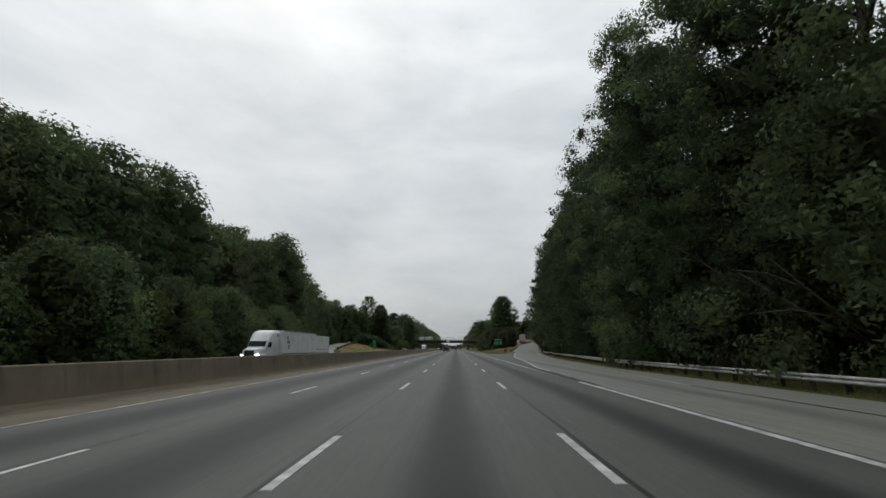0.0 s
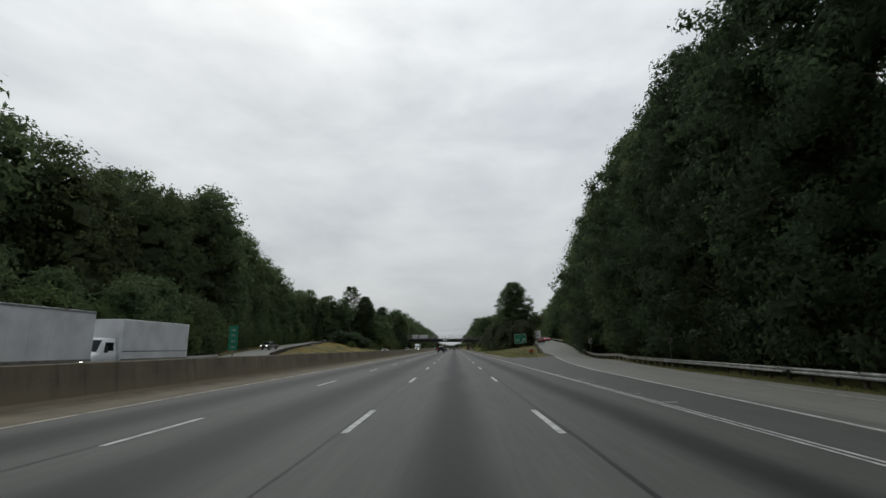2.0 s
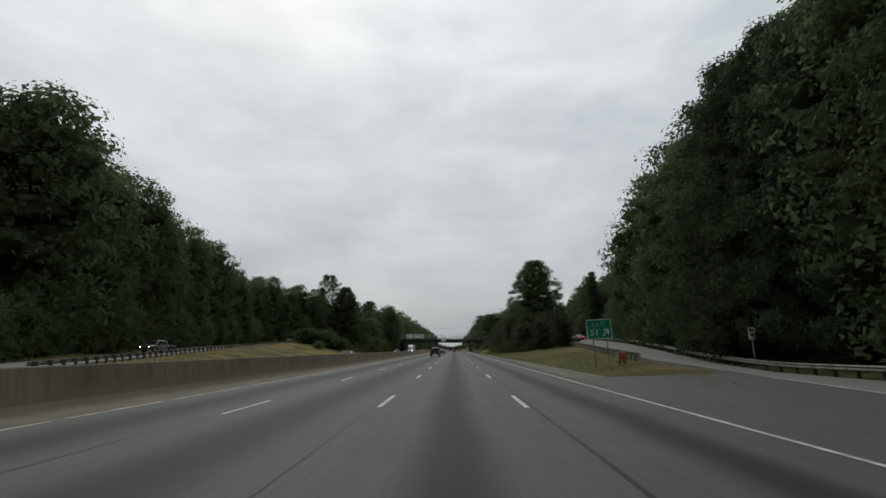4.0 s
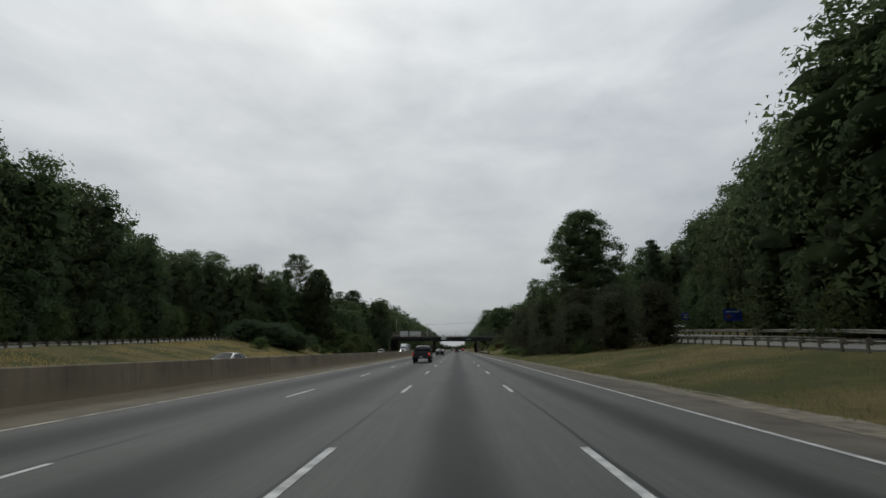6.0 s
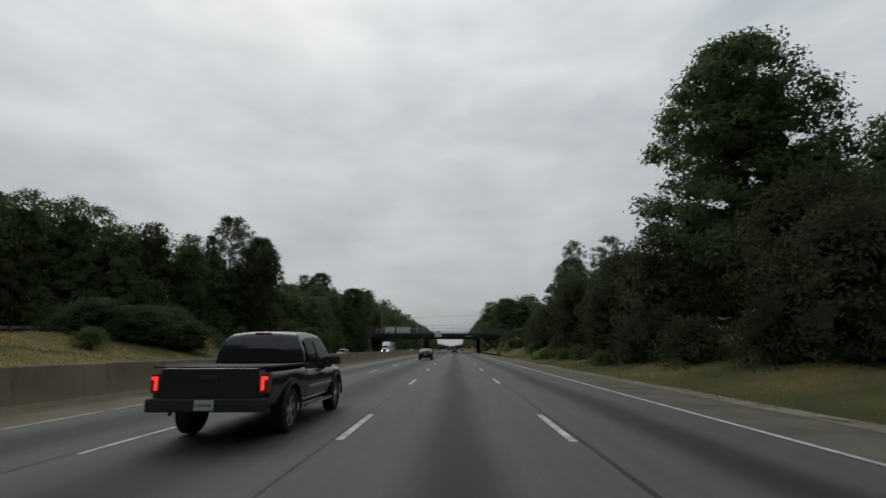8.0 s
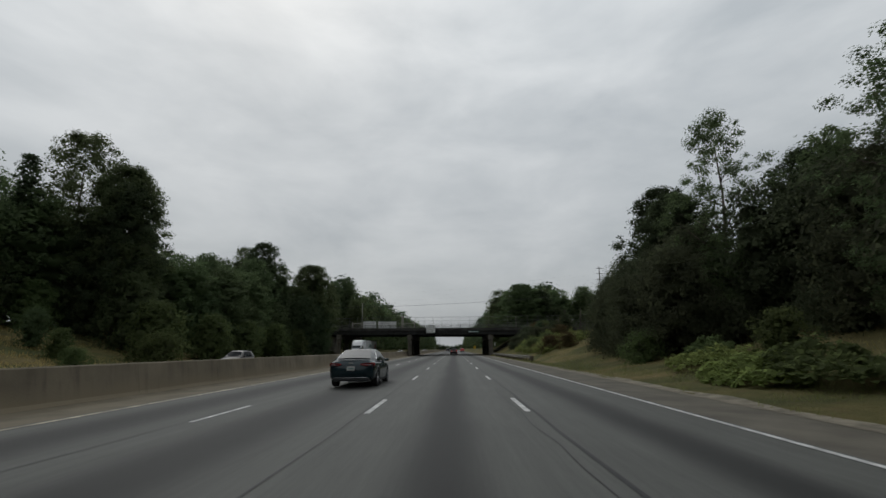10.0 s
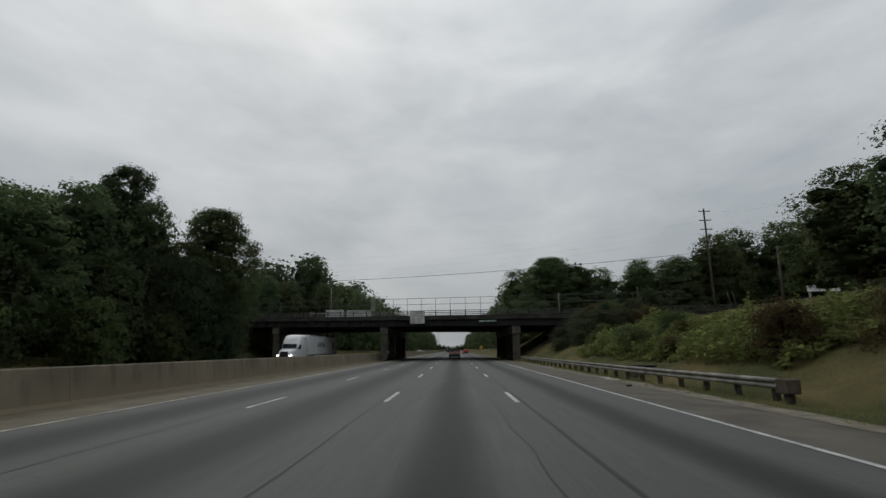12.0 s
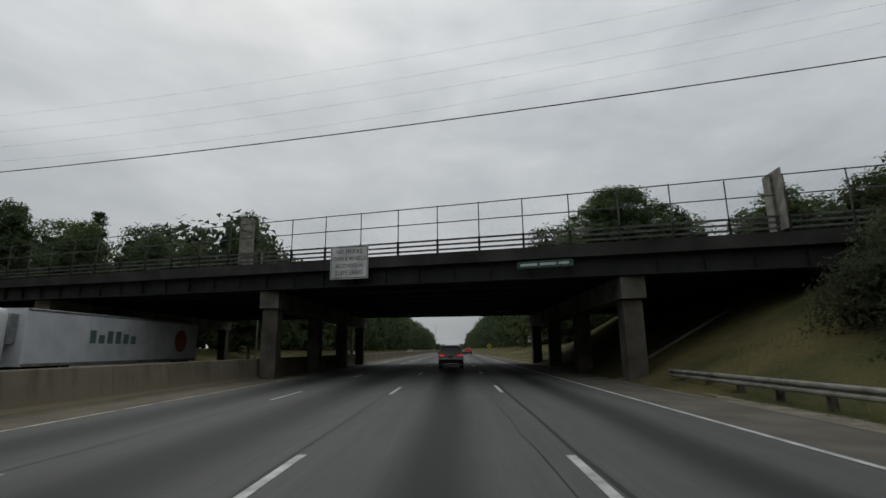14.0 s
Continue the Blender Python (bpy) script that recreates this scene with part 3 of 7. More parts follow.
stripe("tar_joint", lambda y: 9.8 + 0.06 * noise.noise((0, y * 0.3, 4)), ramp_surface, -40, 21, 0.12, M_TAR, exit_ramp, 1.0)
M_PATCH = mat("dark_asphalt_patch", (0.034, 0.035, 0.036), 0.75, var=0.25, scale=1.2, fine=40, bump=0.2)
vs, fs = [], []
for i in range(41):
    y = 20 + 0.6 * i
    left = 5.46 + 0.04 * noise.noise((0.3, y * 0.9, 2))
    right = 6.02 - 0.012 * abs(y - 33) + 0.12 * noise.noise((0.7, y * 0.6, 6)) + 0.05 * noise.noise((0.2, y * 2.1, 3))
    for x in (left, (left + right) / 2, right):
        vs.append((x, y, ramp_surface(x, y) + 0.006))
for i in range(40):
    for j in (0, 1):
        fs.append((3 * i + j, 3 * i + j + 1, 3 * i + j + 4, 3 * i + j + 3))
part("asphalt_patch", mesh_from("asphalt_patch", vs, fs, M_PATCH), M_PATCH, exit_ramp, "dark asphalt patch between the lines")
stripe("edge_line", lambda y: 5.40, lambda x, y: road_z(x) + 0.002, 26, 34, 0.045, M_PAINT, road, 2, "thin worn white line")
stripe("edge_line", lambda y: 6.24, lambda x, y: road_z(x) + 0.002, 27, 33, 0.045, M_PAINT, road, 2, "thin worn white line")
for x0, w, seed in ((1.95, 0.075, 1.0), (-1.95, 0.04, 2.0), (-5.6, 0.022, 3.0)):
    stripe("tar_joint", lambda y, x0=x0, seed=seed: x0 + 0.05 * noise.noise((seed, y * 0.25, 0)) + 0.02 * noise.noise((seed, y * 1.7, 5)), lambda x, y: road_z(x) - 0.004, -40, 420, w, M_TAR, road, 0.8)
for (x0, y0, x1, y1) in ((1.42, 58, 1.86, 73), (1.75, 226, 1.25, 262), (1.3, 262, 1.1, 290), (1.72, 296, 1.2, 345), (-0.6, 284, -0.5, 300)):
    stripe("crack", lambda y, a=(x0, y0, x1, y1): a[0] + (a[2] - a[0]) * (y - a[1]) / (a[3] - a[1]) + 0.09 * noise.noise((a[0], y * 0.5, 0)), lambda x, y: road_z(x) - 0.003, y0, y1, 0.02, M_TAR, road, 0.7)

# ---------------------------------------------------------------- median barrier
PROFILE = ((0.02, -0.30), (0.02, 0.00), (-0.05, 0.14), (-0.20, 1.11), (-0.23, 1.15), (-0.39, 1.15), (-0.42, 1.11), (-0.47, 0.30), (-0.62, 0.00), (-0.62, -0.62))
median = tagged(new("median_barrier"), "long stained concrete median barrier between the carriageways", "barrier", kind="structure")


def barrier_piece(y0, y1):
    vs, fs = [], []
    for y in (y0, y1):
        for px, pz in PROFILE:
            vs.append((BARRIER_X + px, y, road_z(BARRIER_X) + 0.10 + pz - 0.05))
    k = len(PROFILE)
    for i in range(k - 1):
        fs.append((i, i + 1, k + i + 1, k + i))
    fs += [tuple(range(k)), tuple(range(2 * k - 1, k - 1, -1))]
    return vs, fs


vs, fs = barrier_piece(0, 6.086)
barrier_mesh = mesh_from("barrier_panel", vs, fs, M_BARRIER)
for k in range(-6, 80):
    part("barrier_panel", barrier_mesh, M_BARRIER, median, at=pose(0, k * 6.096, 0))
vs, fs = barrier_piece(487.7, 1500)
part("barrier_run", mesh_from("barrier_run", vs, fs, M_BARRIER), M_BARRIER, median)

# ---------------------------------------------------------------- writing
def text_mesh(body, size, material, depth=0.004, spacing=1.0, thin=0.0):
    """Letters as a thin raised mesh, centred, in the x-z plane facing -y."""
    cu = bpy.data.curves.new("letters", "FONT")
    cu.body = body
    cu.size = size
    cu.align_x, cu.align_y = "CENTER", "CENTER"
    cu.extrude = depth
    cu.space_character = spacing
    cu.offset = -thin
    ob = bpy.data.objects.new("letters", cu)
    scene.collection.objects.link(ob)
    me = bpy.data.meshes.new_from_object(ob.evaluated_get(bpy.context.evaluated_depsgraph_get()))
    bpy.data.objects.remove(ob)
    bpy.data.curves.remove(cu)
    me.transform(pose(0, 0, 0, 90, 0, 0))
    me.materials.clear()
    me.materials.append(material)
    return me


def rounded_panel(w, h, t, r=0.08, seg=5):
    """A flat sheet with rounded corners in the x-z plane, thickness t along y."""
    pts = []
    for cx, cz, a0 in ((w / 2 - r, h / 2 - r, 0), (-w / 2 + r, h / 2 - r, 90), (-w / 2 + r, -h / 2 + r, 180), (w / 2 - r, -h / 2 + r, 270)):
        for k in range(seg + 1):
            a = radians(a0 + 90 * k / seg)
            pts.append((cx + r * math.cos(a), cz + r * math.sin(a)))
    n = len(pts)
    vs = [(x, -t / 2, z) for x, z in pts] + [(x, t / 2, z) for x, z in pts]
    fs = [tuple(range(n)), tuple(range(2 * n - 1, n - 1, -1))] + [(i, n + i, n + (i + 1) % n, (i + 1) % n) for i in range(n)]
    return vs, fs


def panel_part(name, w, h, t, material, parent, at, r=0.08, label=""):
    v, f = rounded_panel(w, h, t, r)
    return part(name, mesh_from(name, v, f, material), material, parent, label, at=at)


def frame_part(name, w, h, inset, width, t, material, parent, at):
    """A border line set in from a panel's edge."""
    bm = bmesh.new()
    a, b = w / 2 - inset, h / 2 - inset
    box(bm, -a, a, -t, 0, b - width, b)
    box(bm, -a, a, -t, 0, -b, -b + width)
    box(bm, -a, -a + width, -t, 0, -b + width, b - width)
    box(bm, a - width, a, -t, 0, -b + width, b - width)
    return part(name, bm, material, parent, at=at)


M_WHITE = mat("white_sign_sheet", (0.66, 0.66, 0.64), 0.5, var=0.12, scale=1.5, fine=30, bump=0.02)
M_GREEN = mat("green_sign_sheet", (0.008, 0.155, 0.085), 0.5, var=0.12, scale=1.2, fine=30, bump=0.02)
M_BLUE_DEEP = mat("deep_blue_sign_sheet", (0.008, 0.015, 0.10), 0.5, var=0.12, scale=1.2, fine=30, bump=0.02)
M_BLUE = mat("blue_sign_sheet", (0.012, 0.032, 0.19), 0.5, var=0.12, scale=1.2, fine=30, bump=0.02)
M_YELLOW = mat("yellow_sign_sheet", (0.65, 0.42, 0.03), 0.5, var=0.1, scale=1.5, fine=30, bump=0.02)
# White sheet with the forest edge's shade put into its colour.
M_SIGN_SHADED = mat("shade_dimmed_sign_sheet", (0.40, 0.40, 0.37), 0.6, var=0.3, scale=2.5, fine=30, bump=0.02)
M_RUST = mat("faded_red_brown_marking", (0.16, 0.05, 0.03), 0.6, var=0.3, scale=4, bump=0.02)
M_ORANGE_OLD = mat("faded_orange_sheet", (0.42, 0.12, 0.03), 0.6, var=0.25, scale=3, fine=30, bump=0.02)
M_LETTER_FADED = mat("faded_white_lettering", (0.24, 0.33, 0.28), 0.6, var=0.3, scale=5, bump=0.02)
M_BLACK = mat("black_lettering", (0.025, 0.025, 0.025), 0.6, var=0.1, scale=5, bump=0.02)
M_SIGNBACK = mat("bare_aluminium_sheet", (0.52, 0.53, 0.53), 0.5, 0.3, var=0.15, scale=1.0, fine=20, bump=0.03)

# ---------------------------------------------------------------- overpass
BX, BY = 9.2, 340.8
SKEW = math.degrees(math.atan2(6.2, -20.2)) - 180.0
bridge = tagged(new("overpass"), "dark highway overpass with steel girders, concrete bents and a fenced parapet", "bridge", kind="structure")
bridge.matrix_basis = pose(BX, BY, 0, 0, 0, SKEW)
DEPTH = 29.0
X0, X1 = -62.0, 30.0
RAIL_END = 21.5


def sag(x):
    return -0.0150 * x


def slab(name, y0, y1, z0, z1, material, label="", x0=X0, x1=X1, parent=None):
    vs = [(x, y, z + sag(x)) for x in (x0, x1) for (y, z) in ((y0, z0), (y1, z0), (y1, z1), (y0, z1))]
    fs = [(0, 1, 2, 3), (7, 6, 5, 4), (0, 4, 5, 1), (1, 5, 6, 2), (2, 6, 7, 3), (3, 7, 4, 0)]
    return part(name, mesh_from(name, vs, fs, material), material, parent or bridge, label)


slab("deck", -0.10, DEPTH, 5.72, 6.02, M_CONC, "weathered concrete deck")
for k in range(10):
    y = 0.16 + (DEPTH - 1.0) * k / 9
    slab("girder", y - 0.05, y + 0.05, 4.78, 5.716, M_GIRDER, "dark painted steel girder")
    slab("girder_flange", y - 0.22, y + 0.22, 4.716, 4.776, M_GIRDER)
stiff = bm_box(-0.012, 0.012, -0.16, 0.0, 0, 0.93)
stiff_me = bpy.data.meshes.new("stiffener")
stiff.to_mesh(stiff_me)
stiff.free()
stiff_me.materials.append(M_GIRDER)
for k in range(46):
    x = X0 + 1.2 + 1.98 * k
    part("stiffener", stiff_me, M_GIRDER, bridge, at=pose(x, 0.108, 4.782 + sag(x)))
slab("edge_beam", -0.30, -0.104, 5.66, 6.28, M_EDGE, "stained concrete edge beam")
slab("edge_beam", DEPTH + 0.004, DEPTH + 0.3, 5.66, 6.28, M_EDGE, "stained concrete edge beam")
PANEL = 2.3
n_panels = 40
for side, yf in ((0, -0.22), (1, DEPTH + 0.15)):
    rail_set = part("parapet_railing", bm_box(X0 + 1, X0 + 1.05, yf - 0.03, yf + 0.03, 6.28 + sag(X0), 7.02 + sag(X0)), M_GIRDER, bridge, "three-bar steel parapet railing")
    for z in (6.46, 6.72, 6.98):
        slab("rail_bar", yf - 0.035, yf + 0.035, z - 0.045, z + 0.045, M_PARAPET, parent=rail_set)
    for z in (7.95, 8.86):
        v, f = tube([(X0, yf, z + sag(X0)), (RAIL_END, yf, z + sag(RAIL_END))], 0.028, 6)
        part("fence_rail", mesh_from("fence_rail", v, f, M_PARAPET), M_PARAPET, rail_set)
    post = bm_box(-0.045, 0.045, -0.07, 0.07, 6.28, 7.04, 0.01)
    post_me = bpy.data.meshes.new("rail_post")
    post.to_mesh(post_me)
    post.free()
    post_me.materials.append(M_GIRDER)
    pv, pf = tube([(0, 0, 7.0), (0, 0, 8.9)], 0.03, 6)
    fence_me = mesh_from("fence_post", pv, pf, M_PARAPET)
    for k in range(n_panels):
        x = X0 + 1.25 + PANEL * k
        if x < RAIL_END:
            part("rail_post", post_me, M_GIRDER, rail_set, at=pose(x, yf, sag(x)))
            part("fence_post", fence_me, M_PARAPET, rail_set, at=pose(x, yf, sag(x)))
    # wire mesh of the fence
    vs, fs = [], []
    step = 0.30
    k = 0
    x = X0
    while x < RAIL_END - 2:
        for d in (-1, 1):
            xa, xb = (x, x + 1.85) if d > 0 else (x + 1.85, x)
            o = len(vs)
            for (px, pz) in ((xa, 7.03), (xb, 8.84)):
                for a in range(3):
                    th = 2.0944 * a
                    vs.append((px + 0.0014 * math.cos(th), yf + 0.0014 * math.sin(th), pz + sag(px)))
            fs += [(o, o + 1, o + 4, o + 3), (o + 1, o + 2, o + 5, o + 4), (o + 2, o, o + 3, o + 5)]
        x += step
    mesh_ob = part("wire_mesh", mesh_from("wire_mesh", vs, fs, M_PARAPET), M_PARAPET, rail_set)
    mesh_ob["kind"] = "stuff"

# bents stand parallel to the highway
for lx, zc in ((-0.55, 0.0), (-21.1, 0.0), (-41.0, -0.5)):
    bent = new("bent")
    bent.parent = bridge
    bent.matrix_basis = pose(lx, 0.25, 0, 0, 0, -SKEW)
    cap_top = 4.712 + sag(lx) - 0.02
    length = (DEPTH - 0.9) / math.cos(radians(SKEW))
    bm = bmesh.new()
    cap = box(bm, -0.58, 0.58, 0, length, cap_top - 1.06, cap_top, 0.03)
    tilt = Matrix.Identity(4)
    part("cap_beam", bm, M_CONC, bent, "pale weathered concrete cap")
    for k in range(4):
        y = 0.75 + (length - 1.5) * k / 3
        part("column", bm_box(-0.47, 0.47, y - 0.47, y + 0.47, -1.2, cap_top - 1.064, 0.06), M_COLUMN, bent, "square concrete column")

# end walls carry the deck where it meets the banks
slab("end_wall", 0.3, DEPTH - 0.5, -0.5, 5.7, M_CONC, "concrete abutment wall", x0=15.5, x1=16.1)
slab("end_wall", 0.3, DEPTH - 0.5, -0.5, 5.7, M_CONC, "concrete abutment wall", x0=-58.6, x1=-58.0)

# the lane sign hung on the railing
sign = tagged(new("bridge_sign"), "white truck lane sign with black lettering hung on the overpass", "sign")
sign.matrix_basis = pose(-5.55, 344.72, 6.22, 0, 0, SKEW * 0.6)
panel_part("panel", 2.24, 1.86, 0.03, M_WHITE, sign, pose(0, 0, 0), 0.06)
frame_part("border", 2.24, 1.86, 0.04, 0.035, 0.006, M_BLACK, sign, pose(0, -0.0155, 0))
for row, words in enumerate(("NO TRUCKS", "OVER 6 WHEELS", "ALLOWED IN", "2 LEFT LANES")):
    part("lettering", text_mesh(words, 0.315, M_BLACK), M_BLACK, sign, at=pose(0, -0.021, 0.60 - 0.40 * row) @ Matrix.Diagonal((0.86, 1, 1, 1)))
part("bracket", bm_box(-0.8, -0.74, 0.02, 0.14, -0.4, 0.85), M_GALV_OLD, sign)
part("bracket", bm_box(0.74, 0.8, 0.02, 0.14, -0.4, 0.85), M_GALV_OLD, sign)
# name plate on the girder
plate = tagged(new("bridge_name_plate"), "small dark green name plate fixed on the girder", "sign")
plate.matrix_basis = pose(4.72, 341.62, 5.42, 0, 0, SKEW)
panel_part("panel", 2.7, 0.34, 0.02, mat("dull_green_plate", (0.05, 0.11, 0.09), 0.6, var=0.15), plate, pose(0, 0, 0), 0.04)
for x0, x1 in ((-1.2, -0.35), (-0.25, 0.55), (0.65, 1.15)):
    part("writing_bar", bm_box(x0, x1, -0.015, -0.011, -0.06, 0.06), M_SIGNBACK, plate)
# street signs along the bridge railing, seen obliquely
for x, y, z, w, h, rz in ((-12.75, 347.75, 8.20, 1.15, 3.0, 66), (14.5, 339.1, 7.6, 1.5, 2.7, 84), (-41.0, 356.4, 8.6, 1.5, 2.8, 30)):
    ob = tagged(new("railing_sign"), "grey metal sign back standing on the overpass railing", "sign", group="railing signs")
    ob.matrix_basis = pose(x, y, z, 0, 0, rz)
    panel_part("panel", w, h, 0.03, M_GALV_OLD, ob, pose(0, 0, 0), 0.05)
    part("brace", bm_box(-w / 2 + 0.1, w / 2 - 0.1, -0.07, -0.02, -h * 0.3, -h * 0.3 + 0.07), M_GALV_OLD, ob)
    part("brace", bm_box(-w / 2 + 0.1, w / 2 - 0.1, -0.07, -0.02, h * 0.22, h * 0.22 + 0.07), M_GALV_OLD, ob)
    part("post", bm_box(-0.05, 0.05, 0.02, 0.12, -h / 2 - 0.5, h / 2 - 0.2), M_GALV_OLD, ob)
# pale kerb along the edge of the paved slope under the deck
kerb = tagged(new("slope_kerb"), "pale concrete kerb edging the slope under the overpass", "kerb")
kd = Vector((4.6, -0.35, 2.58))
km = Matrix.Translation((10.6, 345.0, 0.80)) @ kd.to_track_quat("X", "Z").to_matrix().to_4x4()
for k in range(4):
    a = kd.length / 4
    part("kerb_stone", bm_box(a * k + 0.01, a * (k + 1) - 0.01, -0.13, 0.13, -0.25, 0.12, 0.02), M_CONC, kerb, at=km)

# ---------------------------------------------------------------- trees
def leaf_cloud(rng, blobs, count, size, droop=0.0):
    """Leaf sprays scattered through clumps (centre, radii); returns numpy verts and faces."""
    weights = np.array([b[1][0] * b[1][1] + b[1][0] * b[1][2] for b in blobs])
    pick = rng.choice(len(blobs), size=count, p=weights / weights.sum())
    c = np.array([b[0] for b in blobs])[pick]
    r = np.array([b[1] for b in blobs])[pick]
    d = rng.normal(size=(count, 3))
    d /= np.linalg.norm(d, axis=1)[:, None]
    rad = rng.uniform(0.1, 1.0, size=count) ** 0.55 * (1 + 0.25 * rng.uniform(0, 1, size=count) ** 8)
    pos = c + d * r * rad[:, None]
    out = pos - np.array([b[0] for b in blobs]).mean(axis=0)
    out /= np.linalg.norm(out, axis=1)[:, None] + 1e-6
    nrm = d * 0.85 + out * 0.45 + rng.normal(scale=0.42, size=(count, 3)) + np.array([0, 0, 0.3])
    nrm /= np.linalg.norm(nrm, axis=1)[:, None]
    a = np.cross(nrm, rng.normal(size=(count, 3)))
    a /= np.linalg.norm(a, axis=1)[:, None] + 1e-9
    b = np.cross(nrm, a)
    s = (size * rng.uniform(0.55, 1.35, size=count) * np.where(rad < 0.6, 1.25, 0.88))[:, None]
    p0 = pos - a * s * 0.55 + b * s * 0.52
    p1 = pos - a * s * 0.45 - b * s * 0.52
    p2 = pos + a * s * 0.90 - np.array([0, 0, droop]) * s
    verts = np.stack([p0, p1, p2], axis=1).reshape(-1, 3)
    faces = np.arange(count * 3).reshape(-1, 3)
    return verts, faces


def cube_ball():
    """Unit ball of 48 faces."""
    index, vs, fs = {}, [], []
    for ax in range(3):
        for sg in (-1, 1):
            for i in range(2):
                for j in range(2):
                    q = []
                    for (a, b) in ((i, j), (i + 1, j), (i + 1, j + 1), (i, j + 1)):
                        c = [0, 0, 0]
                        c[ax], c[(ax + 1) % 3], c[(ax + 2) % 3] = sg, a - 1, b - 1
                        key = tuple(c)
                        if key not in index:
                            index[key] = len(vs)
                            vs.append(Vector(c).normalized())
                        q.append(index[key])
                    fs.append(q)
    return np.array([tuple(v) for v in vs]), np.array([t for q in fs for t in ((q[0], q[1], q[2]), (q[0], q[2], q[3]))])


BALL_V, BALL_F = cube_ball()


def with_core(rng, verts, faces, blobs, every, grow):
    """Adds ragged inner masses of foliage that close the crown's middle."""
    vv, ff, o = [verts], [faces], len(verts)
    for c, r in blobs[::every]:
        jag = rng.uniform(0.65, 1.15, size=(len(BALL_V), 1))
        pos = np.array(c) + BALL_V * jag * np.array(r) * grow
        vv.append(pos)
        ff.append(BALL_F + o)
        o += len(BALL_V)
    return np.concatenate(vv), np.concatenate(ff)


def np_mesh(name, verts, faces, material):
    me = bpy.data.meshes.new(name)
    n, (k, c) = len(verts), faces.shape
    me.vertices.add(n)
    me.vertices.foreach_set("co", np.asarray(verts, dtype=np.float32).ravel())
    me.loops.add(k * c)
    me.loops.foreach_set("vertex_index", np.asarray(faces, dtype=np.int32).ravel())
    me.polygons.add(k)
    me.polygons.foreach_set("loop_start", np.arange(0, k * c, c, dtype=np.int32))
    me.polygons.foreach_set("loop_total", np.full(k, c, dtype=np.int32))
    me.materials.append(material)
    me.update()
    return me


def trunk_mesh(rng, height, r0, limbs, crown_base, spread, twigs=0):
    vs, fs = [], []

    def add(points, radii, seg):
        v, f = tube(points, 0, seg, radii)
        o = len(vs)
        vs.extend(v)
        fs.extend([tuple(i + o for i in q) for q in f])

    lean = rng.normal(scale=0.02, size=2)
    spine = [Vector((lean[0] * z + 0.12 * math.sin(z * 0.5), lean[1] * z + 0.12 * math.cos(z * 0.4), z)) for z in np.linspace(-0.6, height * 0.93, 9)]
    add(spine, [r0 * (1.25 if i == 0 else 1) * (1 - 0.88 * i / 8) for i in range(9)], 9)
    for k in range(limbs):
        t = rng.uniform(0, 1)
        z = crown_base * 0.75 + (height * 0.85 - crown_base * 0.75) * t
        i = min(7, int(z / (height * 0.93) * 8))
        base = spine[i].lerp(spine[i + 1], 0.5)
        th = rng.uniform(0, 2 * math.pi)
        ln = spread * rng.uniform(0.5, 0.95) * (1 - 0.45 * t)
        out = Vector((math.cos(th), math.sin(th), 0))
        pts = [base, base + out * ln * 0.5 + Vector((0, 0, ln * 0.22)), base + out * ln + Vector((0, 0, ln * 0.6))]
        rr = r0 * 0.32 * (1 - 0.6 * t)
        add(pts, [rr, rr * 0.6, rr * 0.15], 5)
        for q in range(twigs):
            start = pts[0].lerp(pts[1], rng.uniform(0.3, 1.0)) if q % 2 else pts[1].lerp(pts[2], rng.uniform(0, 0.8))
            th2 = th + rng.uniform(-1.3, 1.3)
            ln2 = ln * rng.uniform(0.25, 0.5)
            end = start + Vector((math.cos(th2) * ln2, math.sin(th2) * ln2, ln2 * rng.uniform(0.1, 0.9)))
            add([start, start.lerp(end, 0.5) + Vector((0, 0, ln2 * 0.08)), end], [rr * 0.35, rr * 0.22, rr * 0.06], 4)
    return vs, fs


